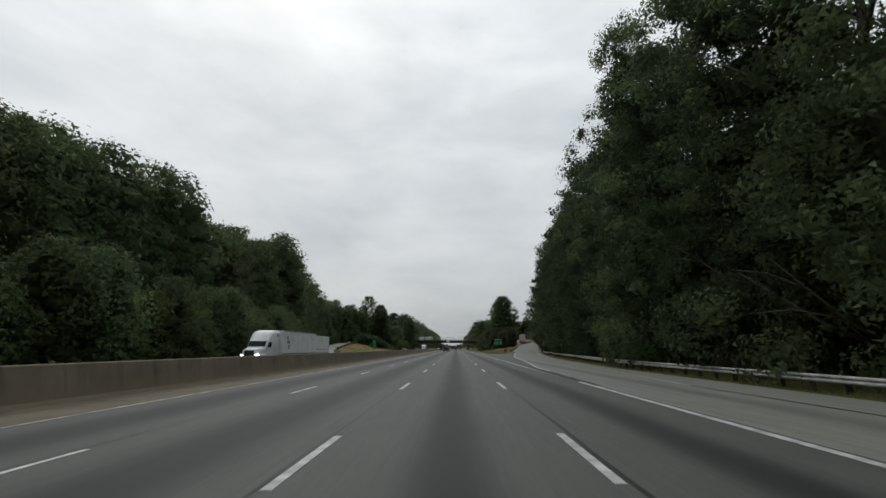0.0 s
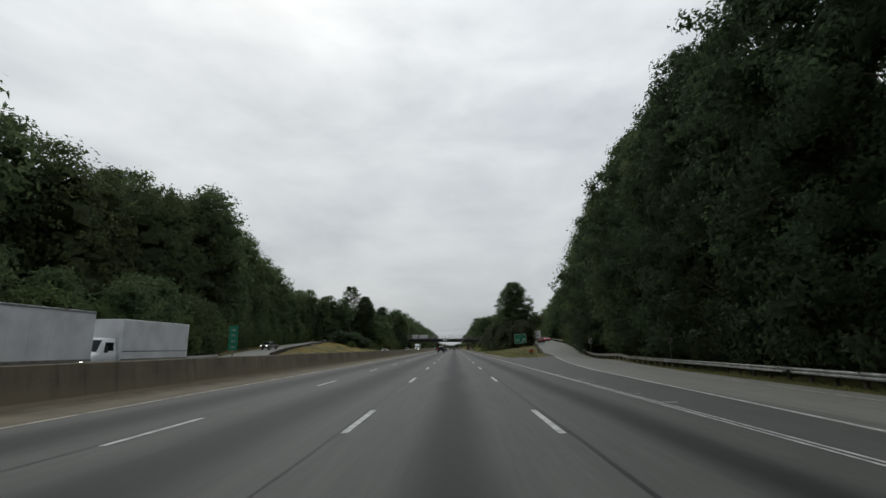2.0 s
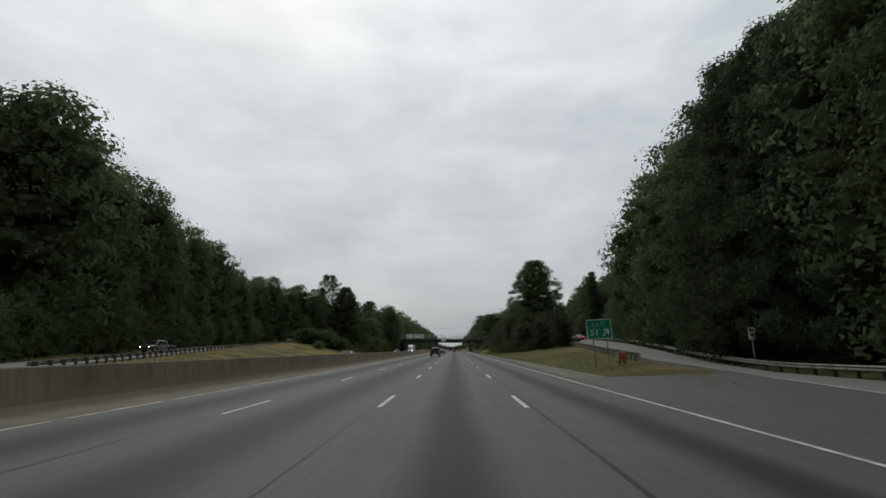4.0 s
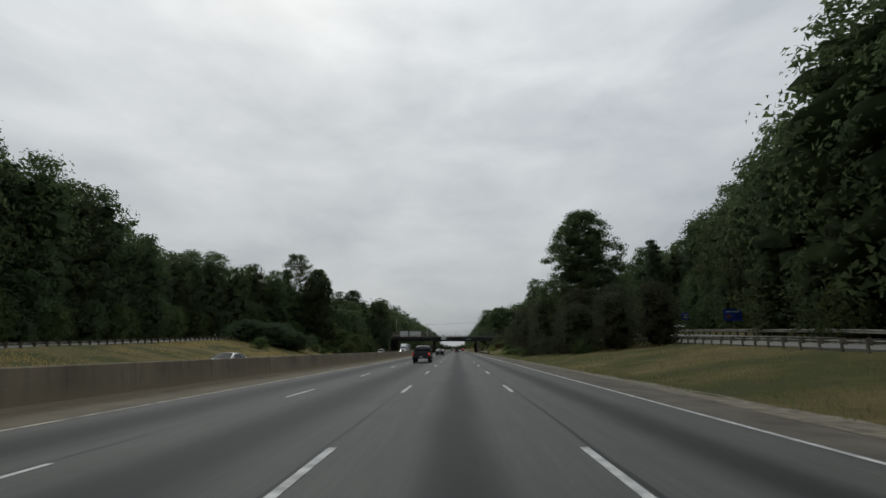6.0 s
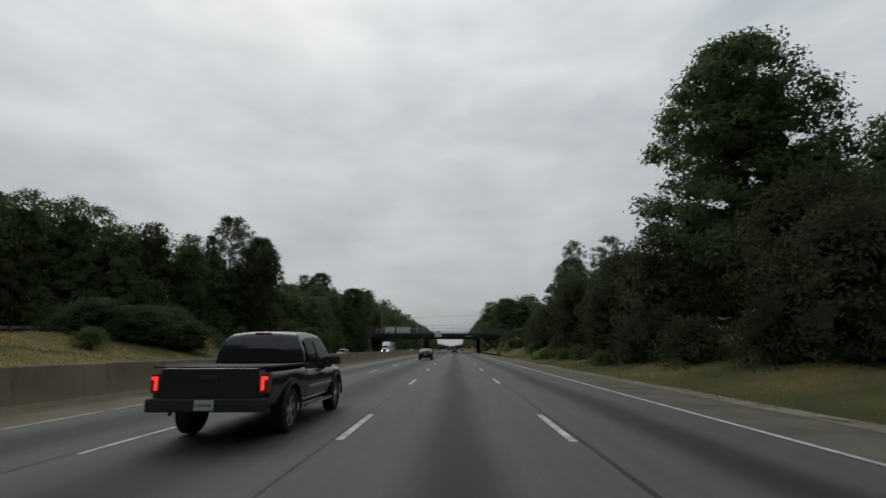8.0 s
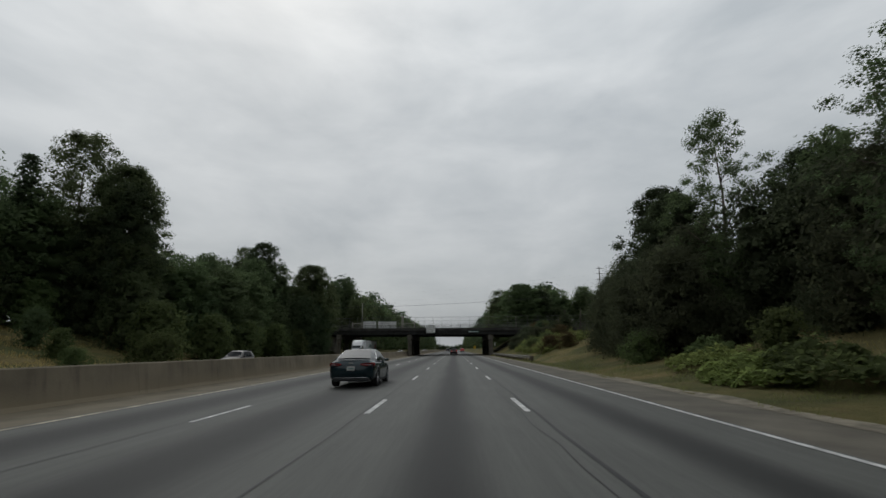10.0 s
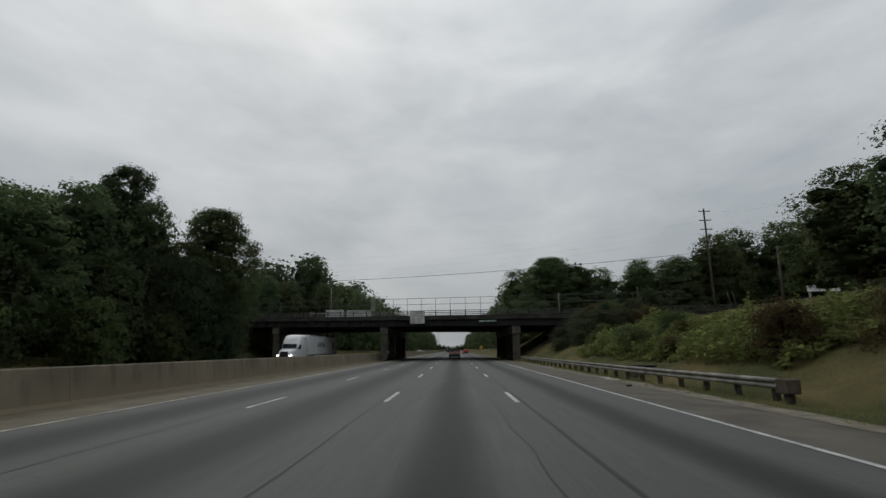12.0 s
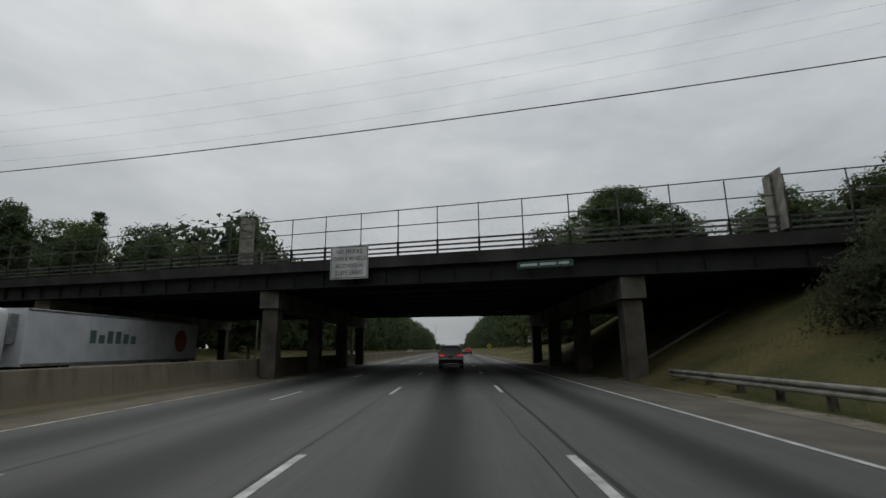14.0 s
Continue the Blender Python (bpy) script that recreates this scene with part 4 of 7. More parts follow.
def make_tree(name, seed, height, spread, crown_base, leaves, size, leaf_mat, shape, label, category="tree", limbs=12, kind="", open_top=0.0, uneven=1.0):
    """A tapered trunk with limbs, and a crown of many leaf sprays in uneven clumps."""
    rng = np.random.default_rng(seed)
    lump = rng.uniform(0, 6.28, size=4)

    def envelope(t, th):
        if shape == "pine":
            w = ((1 - t) ** 0.7 * 0.95 + 0.06) * (0.72 + 0.4 * (math.sin(t * 34 + lump[0]) > -0.2))
        elif shape == "tall":
            w = math.sin(math.pi * min(1, 0.16 + t * 0.82)) ** 0.6
        elif shape == "bush":
            w = math.sqrt(max(0.02, 1 - t * t * 0.92))
        else:
            w = math.sin(math.pi * min(1, 0.20 + t * 0.78)) ** 0.55
        return w * (1 + uneven * (0.13 * math.sin(2 * th + lump[1] + 5 * t) + 0.11 * math.sin(3 * th + lump[2] - 9 * t) + 0.08 * math.sin(7 * th + lump[3] + 14 * t)))

    few = leaves < 2200
    near = leaves > 9000
    n = {"bush": 60, "far": 60}[shape] if shape in ("bush", "far") else (80 if few else 330 if near else 210)
    blobs, core = [], []
    for k in range(n):
        t = ((k + rng.uniform(0, 1)) / n) ** 0.92
        th = 2.39996 * k + rng.uniform(-0.6, 0.6)
        rr = spread * envelope(t, th) * rng.uniform(0.10, 1.0) ** (0.5 if near else 0.36) * 0.95
        br = spread * (rng.uniform(0.06, 0.155) if near and uneven == 1 else rng.uniform(0.085, 0.17) if near else rng.uniform(0.12, 0.25)) * (1.7 if few or shape == "bush" else 1.0)
        if open_top and t > 0.40 and rng.random() < open_top:
            continue
        z = crown_base + (height - crown_base) * t
        blobs.append(((rr * math.cos(th), rr * math.sin(th), min(z, height - br * 0.5)), (br * 1.35, br * 1.35, br * (0.45 if shape == "pine" else 1.0))))
    full = not near and not few and shape != "bush" and size > 0.27
    nc = 6 if shape in ("bush", "far") or few else 40 if full else 22
    for k in range(nc):
        t = 0.04 + 0.80 * (k + 0.5) / nc
        if open_top and t > 0.42:
            continue
        th = 2.39996 * k
        w = envelope(t, th)
        rr = spread * w * (0.34 if few else (0.30, 0.52, 0.44)[k % 3] if full else 0.33)
        br = spread * w * (0.42 if few else 0.24 if shape == "pine" else 0.35 if full else 0.30)
        z = crown_base + (height - crown_base) * t
        hz = max(br * 0.6, (height - crown_base) / nc * 1.1)
        core.append(((rr * math.cos(th), rr * math.sin(th), z), (br, br, min(hz, br * 1.4))))
    v, f = leaf_cloud(rng, blobs, leaves, size, 0.25 if shape != "pine" else 0.0)
    if core:
        lv, lf = leaf_cloud(rng, [(c, (r[0] * 1.25, r[1] * 1.25, r[2] * 1.25)) for c, r in core], max(70, leaves // (4 if near else 7)), size * (1.05 if near else 1.5))
        f = np.concatenate([f, lf + len(v)])
        v = np.concatenate([v, lv])
        v, f = with_core(rng, v, f, core, 1, 0.74 if near and uneven == 1 else 1.0)
    root = tagged(new(name), label, category, kind=kind)
    tv, tf = trunk_mesh(rng, height * (0.9 if shape != "bush" else 0.6), max(0.05, height * 0.0135), limbs, crown_base + 0.3, spread, 3 if near else 0)
    part("trunk", mesh_from("trunk", tv, tf, M_BARK, True), M_BARK, root)
    part("crown", np_mesh("crown", v, f, leaf_mat), leaf_mat, root)
    return root


kinds = {
    "oak": make_tree("oak_tree", 11, 22, 5.8, 1.0, 5400, 0.335, M_LEAF, "round", "tall dark green broadleaf tree at the forest edge"),
    "oak2": make_tree("oak_tree", 12, 24, 6.2, 2.5, 5400, 0.335, M_LEAF2, "round", "broad dark green deciduous tree at the forest edge"),
    "poplar2": make_tree("poplar_tree", 14, 26, 5.6, 0.5, 5400, 0.335, M_LEAF, "tall", "tall leafy tree overgrown down to the ground"),
    "pine": make_tree("pine_tree", 15, 27, 4.4, 5.0, 4600, 0.31, M_PINE_FAR_SHADE, "pine", "tall dark pine tree among broadleaf trees"),
    "near_oak": make_tree("oak_tree", 31, 22, 5.8, 1.0, 28000, 0.190, M_LEAF_SHADED, "round", "dense dark green broadleaf tree beside the highway", limbs=22),
    "near_oak2": make_tree("oak_tree", 32, 24, 6.0, 2.0, 39000, 0.205, M_LEAF2, "round", "full rounded dark green tree beside the highway", limbs=22, uneven=0.35),
    "airy": make_tree("poplar_tree", 33, 27, 6.0, 1.0, 30000, 0.150, M_LEAF, "tall", "tall tree with an airy crown that lets the sky through", limbs=34, open_top=0.45),
    "airy2": make_tree("poplar_tree", 34, 25, 6.2, 0.6, 30000, 0.150, M_LEAF2, "round", "tall broadleaf tree with a loose open crown", limbs=34, open_top=0.45),
    "close_oak": make_tree("oak_tree", 35, 23, 6.0, 0.8, 46000, 0.140, M_LEAF_SHADED, "round", "tall dense dark green tree beside the exit lane", limbs=24),
    "loose": make_tree("oak_tree", 37, 25, 6.2, 0.6, 26000, 0.20, M_LEAF2, "round", "broad tree with a light loose crown above the forest edge", limbs=30, open_top=0.2, uneven=0.5),
    "thicket": make_tree("young_tree", 38, 8.5, 3.8, 0.1, 6800, 0.15, M_THICKET, "round", "dense brownish thicket tree between highway and ramp", limbs=10),
    "scrub": make_tree("bush", 39, 2.8, 2.1, 0.0, 3600, 0.11, M_THICKET, "bush", "dark brownish scrub at the foot of the trees", "bush", limbs=6),
    "back": make_tree("forest_tree", 22, 25, 6.4, 1.0, 4400, 0.40, M_LEAF, "round", "dark tree standing deeper in the forest"),
    "back2": make_tree("forest_tree", 23, 27, 6.0, 1.0, 4400, 0.40, M_LEAF2, "tall", "tall tree standing deeper in the forest"),
    "under": make_tree("young_tree", 16, 9.5, 3.8, 0.1, 2600, 0.245, M_LEAF, "round", "bushy young tree in front of the forest", limbs=8),
    "under2": make_tree("young_tree", 17, 7.0, 3.4, 0.1, 2500, 0.23, M_BUSH, "round", "low bushy green tree at the forest edge", limbs=8),
    "near_under": make_tree("young_tree", 36, 8.5, 3.8, 0.1, 6800, 0.15, M_LEAF_SHADED, "round", "dense young tree close to the shoulder", limbs=10),
    "bush": make_tree("bush", 18, 2.6, 2.0, 0.0, 3400, 0.11, M_BUSH, "bush", "low green leafy bush on the grass bank", "bush", limbs=6),
    "redbush": make_tree("bush", 19, 2.8, 2.1, 0.0, 3400, 0.11, M_REDBUSH, "bush", "bronze-tinged bush on the grass bank", "bush", limbs=6),
    # Distant crowns borrow the darker needle colour in place of self-shadow.
    "far": make_tree("distant_tree", 20, 24, 7.0, 0.5, 900, 0.88, M_PINE_FAR_SHADE, "far", "distant dark green tree along the highway", limbs=5),
    "far2": make_tree("distant_tree", 21, 22, 8.0, 0.5, 900, 0.92, M_LEAF2, "far", "distant rounded green tree along the highway", limbs=5),
}
TALLNESS = {"loose": 25, "oak": 22, "oak2": 24, "poplar2": 26, "pine": 27, "back": 25, "back2": 27, "near_oak": 22, "near_oak2": 24, "close_oak": 23, "airy": 27, "airy2": 25, "near_under": 8.5, "under": 9.5, "under2": 7.0}
used = set()
trng = random.Random(42)


def plant(kind, x, y, scale=1.0, z=None, group="", width=None):
    src = kinds[kind]
    gz = land_z(x, min(max(y, -40), 430)) if z is None else z
    m = pose(x, y, gz - 0.15, 0, 0, trng.uniform(0, 360))
    w = width or scale
    sc = (w, w, scale * trng.uniform(0.96, 1.04))
    if kind not in used:
        used.add(kind)
        src.matrix_basis = m @ Matrix.Diagonal((*sc, 1))
        ob = src
    else:
        keep = src.scale.copy()
        src.scale = sc
        ob = copy_thing(src, m)
        src.scale = keep
    if group:
        ob["group"] = group
    return ob


def plant_tall(x, y, height, choices, group):
    kind = trng.choice(choices)
    h = height * trng.uniform(0.90, 1.08)
    s = h / TALLNESS[kind]
    plant(kind, x, y, s, None, group, max(s, 0.78) * trng.uniform(0.9, 1.1))


def plant_top(kind, x, y, top, spread, group):
    """Plants a tree whose crown reaches the height top and the half-width spread."""
    s = (top - land_z(x, y)) / TALLNESS[kind]
    plant(kind, x, y, s, None, group, spread / SPREADS[kind])


SPREADS = {"loose": 6.2, "oak": 5.8, "oak2": 6.2, "poplar2": 5.6, "pine": 4.4, "near_oak": 5.8, "near_oak2": 6.0, "close_oak": 6.0, "airy": 6.0, "airy2": 6.2, "near_under": 3.8, "under": 3.8, "under2": 3.4}
FRONT = ("oak", "oak2", "oak2", "poplar2", "oak", "pine", "oak2")
BACK = ("back", "back2")
LEFT_EDGE = ((-40, -52), (100, -54), (150, -54), (175, -61), (250, -64), (262, -58), (285, -50), (308, -46), (338, -40))
LEFT_HIGH = ((-40, 32), (50, 31), (72, 31), (87, 31.5), (97, 28), (104, 26), (113, 26.5), (127, 31), (150, 34), (165, 34), (174, 32), (190, 29.5), (215, 25), (234, 21), (256, 22), (275, 19), (282, 20), (292, 15), (307, 14), (325, 17), (338, 19))
RIGHT_HIGH = ((-40, 35), (42, 35), (52, 32), (64, 28.5), (80, 27.5), (105, 29), (130, 31), (155, 29.5), (180, 25.5), (205, 21), (235, 19), (300, 14))
y = -40.0
# Out-of-view trees added around the start, only to fill reflections.
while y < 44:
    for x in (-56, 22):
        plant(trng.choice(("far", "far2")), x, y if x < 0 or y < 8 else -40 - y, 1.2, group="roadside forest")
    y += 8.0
while y < 336:
    e = lerp_table(LEFT_EDGE, y)
    h = lerp_table(LEFT_HIGH, y)
    plant_tall(e - trng.uniform(0, 2.5), y, h, FRONT, "roadside forest")
    plant_tall(e - 7.5 - trng.uniform(0, 3), y + 3, h * 1.03, BACK, "roadside forest")
    if trng.random() < 0.8:
        plant(trng.choice(("under", "under2")), e + 3.4 + trng.uniform(-1, 0.6), y + trng.uniform(-2, 2), trng.uniform(0.7, 1.1), group="forest edge")
    y += trng.uniform(5.4, 7.2)


# undergrowth along the far ramp's outer side
y = 18.0
while y < 262:
    plant(trng.choice(("under", "under2")), lramp_x(y) - 8.6 - trng.uniform(0, 2.0), y, trng.uniform(0.85, 1.15), group="forest edge")
    y += trng.uniform(4.2, 5.4)


def right_edge(y):
    out = 1.9 * (1 - smooth((y - 120) / 50))
    return 18.8 + out if y < 70 else 18.8 + out + (ramp_x(y) - ramp_x(70)) * 1.12 - min(1.0, (y - 70) * 0.03)


y = 8.0
while y < 300:
    e = right_edge(y)
    h = lerp_table(RIGHT_HIGH, y)
    close = y < 74
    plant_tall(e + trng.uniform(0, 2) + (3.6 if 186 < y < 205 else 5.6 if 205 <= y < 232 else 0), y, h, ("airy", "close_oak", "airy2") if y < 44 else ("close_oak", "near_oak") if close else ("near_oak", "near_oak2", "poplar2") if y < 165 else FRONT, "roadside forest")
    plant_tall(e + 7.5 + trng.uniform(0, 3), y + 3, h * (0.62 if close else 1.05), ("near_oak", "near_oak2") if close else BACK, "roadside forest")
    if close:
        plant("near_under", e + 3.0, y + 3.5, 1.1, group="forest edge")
    if 186 < y < 232:
        for dx in (4.2, 7.5):
            plant(trng.choice(("under", "under2")), e + dx, y + trng.uniform(-1, 1), trng.uniform(0.9, 1.1), group="forest edge")
    elif trng.random() < 0.85 and not 40 < y < 76:
        plant("near_under" if y < 160 else trng.choice(("under", "under2")), e - (-0.8 if y < 130 else 2.6) + trng.uniform(-0.6, 1), y + trng.uniform(-2, 2), trng.uniform(0.7, 1.0), group="forest edge")
    y += trng.uniform(7.0, 8.6) if close else trng.uniform(5.4, 7.0)

# trees between highway and exit ramp
plant("near_oak2", 20.6, 213, 0.925, None, "trees between highway and ramp", 1.18)
plant_top("airy", 21.0, 245.5, 17.0, 4.3, "trees between highway and ramp")
plant_top("airy2", 20.4, 261, 19.0, 4.2, "trees between highway and ramp")
plant_top("near_oak", 21.0, 270, 15.5, 5.2, "trees between highway and ramp")
plant_top("near_oak", 24.5, 281, 19.5, 5.4, "trees between highway and ramp")
for kind, x, y, s in (("near_oak", 24.0, 227, 0.60), ("thicket", 17.0, 203, 1.0), ("thicket", 21.0, 200, 0.95), ("thicket", 14.6, 214, 1.0), ("thicket", 16.0, 224, 1.1),
                      ("thicket", 14.2, 236, 1.0), ("oak", 20.5, 243, 0.5), ("thicket", 23.4, 254, 1.2), ("thicket", 21.6, 248.5, 1.1), ("thicket", 22.0, 258.5, 1.15), ("thicket", 15.2, 258.5, 0.85), ("thicket", 14.6, 264.0, 0.78), ("thicket", 16.6, 268.5, 0.95), ("thicket", 15.6, 273.5, 0.75), ("thicket", 17.8, 278.5, 0.9), ("thicket", 18.8, 263.5, 1.1), ("thicket", 20.5, 273.5, 1.1), ("thicket", 19.6, 284.5, 0.8), ("thicket", 21.5, 284, 1.0),
                      ("oak2", 29.0, 292, 0.55), ("thicket", 13.0, 222, 0.8), ("thicket", 23.5, 238, 1.2), ("oak2", 25.0, 256, 0.52),
                      ("thicket", 33.4, 175.5, 0.6), ("thicket", 18.5, 193, 0.8), ("thicket", 21.5, 188, 0.8), ("thicket", 15.5, 199, 0.75)):
    plant(kind, x, y, s, group="trees between highway and ramp")
for kind, x, y, s in (("oak", -50, 398, 0.85), ("oak2", -57, 404, 0.85), ("oak", -64, 398, 0.85), ("oak2", -72, 402, 0.85), ("oak", -80, 396, 0.85), ("oak2", -88, 400, 0.9), ("oak", -96, 394, 0.9), ("oak", -77, 388, 0.8), ("oak2", -68, 386, 0.75), ("oak2", 17.5, 402, 0.93), ("oak", 26.0, 390, 0.85), ("poplar2", -42, 414, 0.92), ("oak2", -36.0, 404, 0.7), ("oak", 33, 382, 0.50),
                      ("oak2", 40, 376, 0.62), ("oak", 46, 370, 0.66), ("oak2", 54, 372, 0.78), ("poplar2", 62, 378, 0.85), ("oak", 50, 384, 0.85), ("oak2", 70, 374, 0.95), ("oak", 58, 388, 0.9), ("oak2", 66, 386, 0.95), ("oak", 76, 384, 1.0), ("oak2", 84, 378, 1.0), ("oak", 92, 372, 1.0), ("oak", 80, 366, 0.85), ("oak", 44, 388, 0.8), ("oak2", 36, 392, 0.8), ("oak", -47, 392, 0.74), ("oak2", -52, 384, 0.66), ("oak", -58, 378, 0.68), ("oak2", -66, 372, 0.64), ("pine", -62, 384, 0.66), ("pine", -55, 390, 0.68), ("oak2", -43, 396, 0.68), ("oak", -73, 378, 0.7)):
    plant(kind, x, y, s * (1.13 if x < 0 else 1.0), None, "trees beside the overpass", s * (1.4 if x > 27 else 1.15))
for kind, x, y, top, w in (("near_under", -41.0, 243, 7.2, 5.2), ("near_under", -45.5, 241, 8.0, 5.0), ("near_under", -37.8, 248.5, 5.6, 4.6), ("near_under", -42.5, 250, 8.0, 5.4), ("near_oak2", 21.2, 379, 21.0, 8.4), ("near_oak", 27.2, 381, 20.0, 6.6), ("oak", -38.0, 329.5, 20.5, 5.0), ("airy2", 17.6, 45.5, 35.0, 6.6), ("oak2", 37.5, 321, 16.0, 3.5), ("oak2", 33.0, 311, 16.5, 4.2), ("oak", 31.5, 302, 17.5, 4.2), ("near_oak2", -32.4, 335.5, 21.3, 6.6), ("near_under", -29.8, 333, 11.5, 3.4), ("near_under", -32.0, 329, 12.5, 4.6), ("near_under", -36.5, 326, 13, 5.2), ("near_oak", -42.2, 330.5, 24.6, 6.0), ("oak", -40.0, 321, 19.0, 5.5), ("oak2", -37.5, 311, 15.5, 5.0), ("oak", -36.5, 302, 15.0, 5.0), ("oak2", -39.5, 296, 15.0, 5.2),
                           ("near_oak", -43.0, 286.5, 24.0, 5.8), ("loose", -51.5, 289, 32.5, 7.6), ("near_oak2", -44.5, 288.5, 27.0, 6.2), ("near_oak", 25.5, 249.5, 14.5, 5.0), ("near_oak", 26.5, 259.5, 15.5, 5.2), ("oak2", -52.0, 283, 22.0, 6.0)):
    plant_top(kind, x, y, top, w, "trees beside the overpass")
y = 392.0
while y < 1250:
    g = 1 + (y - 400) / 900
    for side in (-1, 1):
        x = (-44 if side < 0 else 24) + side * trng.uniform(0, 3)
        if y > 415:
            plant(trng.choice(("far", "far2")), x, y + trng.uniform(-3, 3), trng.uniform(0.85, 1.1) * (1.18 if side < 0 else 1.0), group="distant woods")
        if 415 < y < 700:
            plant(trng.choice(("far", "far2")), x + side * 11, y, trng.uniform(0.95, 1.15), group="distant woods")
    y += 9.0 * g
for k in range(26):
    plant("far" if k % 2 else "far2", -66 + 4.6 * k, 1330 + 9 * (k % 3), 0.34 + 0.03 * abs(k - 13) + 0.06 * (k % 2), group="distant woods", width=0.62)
# bushes on the banks
# Scrubs at x 12-14, y 331-334 are added to darken bare slope.
for kind, x, y, s in (("redbush", 12.7, 290.6, 0.72), ("redbush", 13.6, 292, 0.62), ("redbush", 12.2, 299.5, 0.4), ("scrub", 14.2, 262.5, 0.9), ("scrub", 15.6, 331.5, 1.0), ("scrub", 17.6, 329.5, 1.1), ("scrub", 13.6, 334.0, 0.8), ("scrub", 19.6, 327.5, 1.0), ("scrub", 12.6, 331.0, 0.55), ("scrub", 14.6, 328.6, 0.6), ("scrub", 16.4, 334.6, 1.1), ("thicket", 18.2, 332.4, 0.36), ("scrub", 15.6, 260, 1), ("scrub", 14.8, 266, 1), ("scrub", 15.2, 269.5, 1), ("scrub", 15.6, 273, 0.95), ("scrub", 16, 276.5, 1), ("scrub", 16.8, 280, 0.9), ("scrub", 17.6, 257, 1), ("scrub", 20.6, 252, 1), ("scrub", 14.6, 203, 0.9), ("scrub", 13.8, 209, 1), ("scrub", 13.2, 216, 1), ("scrub", 13.8, 222, 0.9), ("scrub", 16, 197, 0.9), ("bush", 12.4, 312, 0.5), ("bush", 13, 316.5, 0.6), ("bush", 15.2, 306, 0.75), ("bush", 13.6, 309, 0.65), ("redbush", 14.6, 303, 0.5), ("bush", 14.2, 313, 0.6), ("bush", 15.4, 322, 0.7), ("bush", 17.3, 336.4, 0.6), ("bush", 18.8, 334.5, 0.85), ("redbush", 20.2, 332.8, 0.85), ("bush", 18.8, 331.2, 0.6), ("bush", 21.4, 334.4, 0.95), ("redbush", 18.6, 337.2, 0.75), ("bush", 19, 331.6, 0.9), ("bush", 20.4, 336.2, 0.9), ("bush", 21, 330.2, 0.7), ("near_under", 21.5, 331, 0.45), ("near_under", 24.5, 333, 0.50), ("near_under", 19, 333.5, 0.42), ("redbush", 21.6, 329.5, 0.8), ("redbush", 22.5, 328, 0.9), ("bush", 12.6, 305.5, 0.6), ("bush", 12.6, 307.5, 0.55),
                      ("redbush", 20.5, 327, 0.75), ("redbush", 22.2, 331, 0.95), ("bush", 22.8, 332, 0.8), ("redbush", 25, 337, 0.95), ("redbush", 19.6, 335, 0.9), ("bush", 21.5, 336.3, 0.7), ("bush", 20, 336, 0.9), 
                      ("under2", 13.6, 246, 0.35), ("bush", 12.2, 229, 0.6), ("bush", 11.6, 233, 0.5), ("bush", 13, 259, 0.8), ("redbush", 14.2, 287, 0.7), ("bush", 15.5, 196, 0.7), ("bush", 11.3, 218, 0.5),
                      ("bush", -39, 232, 0.9), ("bush", -33.5, 258, 0.59), ("bush", -36.5, 262, 0.77), ("under", -39.5, 262, 0.27), ("under2", -41, 256, 0.32), ("bush", -33, 268, 0.68), ("under2", -36, 270, 0.41), ("under", -40.5, 272, 0.41), ("bush", -31.5, 278, 1.4), ("under2", -34.5, 282, 1.0), ("under", -39, 284, 1.0), ("under2", -32.5, 291, 0.9), ("under", -37, 296, 1.0),
                      ("under2", -32.5, 302, 0.9), ("under", -36, 308, 1.0), ("under2", -32.5, 315, 0.9), ("under", -35.5, 321, 1.1), ("under", -34, 330, 1.2), ("thicket", -31.5, 337.5, 0.9), ("thicket", -34.5, 336.0, 1.2), ("thicket", -37.5, 338.0, 1.3), ("thicket", -33.6, 342.0, 0.8), ("thicket", -36.8, 343.5, 1.0), ("thicket", -41.0, 341.0, 1.3), ("thicket", -39.5, 333.0, 1.4), ("under2", -31.8, 325, 0.8)):
    plant(kind, x, y, s, group="bank shrubs")

# creeping plants over the bank before the overpass, and grass blades along the verges
vr = np.random.default_rng(77)


def spread_over(count, xlo, xhi, ylo, yhi, keep):
    xs, ys = vr.uniform(xlo, xhi, size=count), vr.uniform(ylo, yhi, size=count)
    pts = [(x, y, land_z(x, y)) for x, y in zip(xs, ys) if keep(x, y)]
    return np.array(pts)


def cover(name, pts, size, material, label, lush=1.0):
    """Low leafy growth that swells into knee-high mounds."""
    n = len(pts)
    d = vr.normal(size=(n, 3)) * np.array([1, 1, 0.45])
    d /= np.linalg.norm(d, axis=1)[:, None]
    nr = np.array([-0.25, -0.15, 1.0]) + vr.normal(scale=0.5, size=(n, 3))
    b = np.cross(nr, d)
    s = size * vr.uniform(0.5, 1.4, size=n)[:, None]
    swell = np.array([max(0.05, 0.35 + 0.9 * noise.noise((p[0] * 0.45, p[1] * 0.45, 3.1)) + 0.5 * noise.noise((p[0] * 1.3, p[1] * 1.3, 8.1))) for p in pts])
    c = pts + np.array([0, 0, 1]) * (lush * swell * vr.uniform(0.25, 1.05, size=n))[:, None]
    v = np.stack([c - d * s, c + b * s * 0.7 + nr * s * 0.2, c + d * s, c - b * s * 0.7 + nr * s * 0.2], axis=1).reshape(-1, 3)
    return tagged(new(name, np_mesh(name, v, np.arange(n * 4).reshape(-1, 4), material)), label, "plants", kind="stuff")


def patchy(x, y, s, th):
    return noise.noise((x * s, y * s, 7.7)) > th


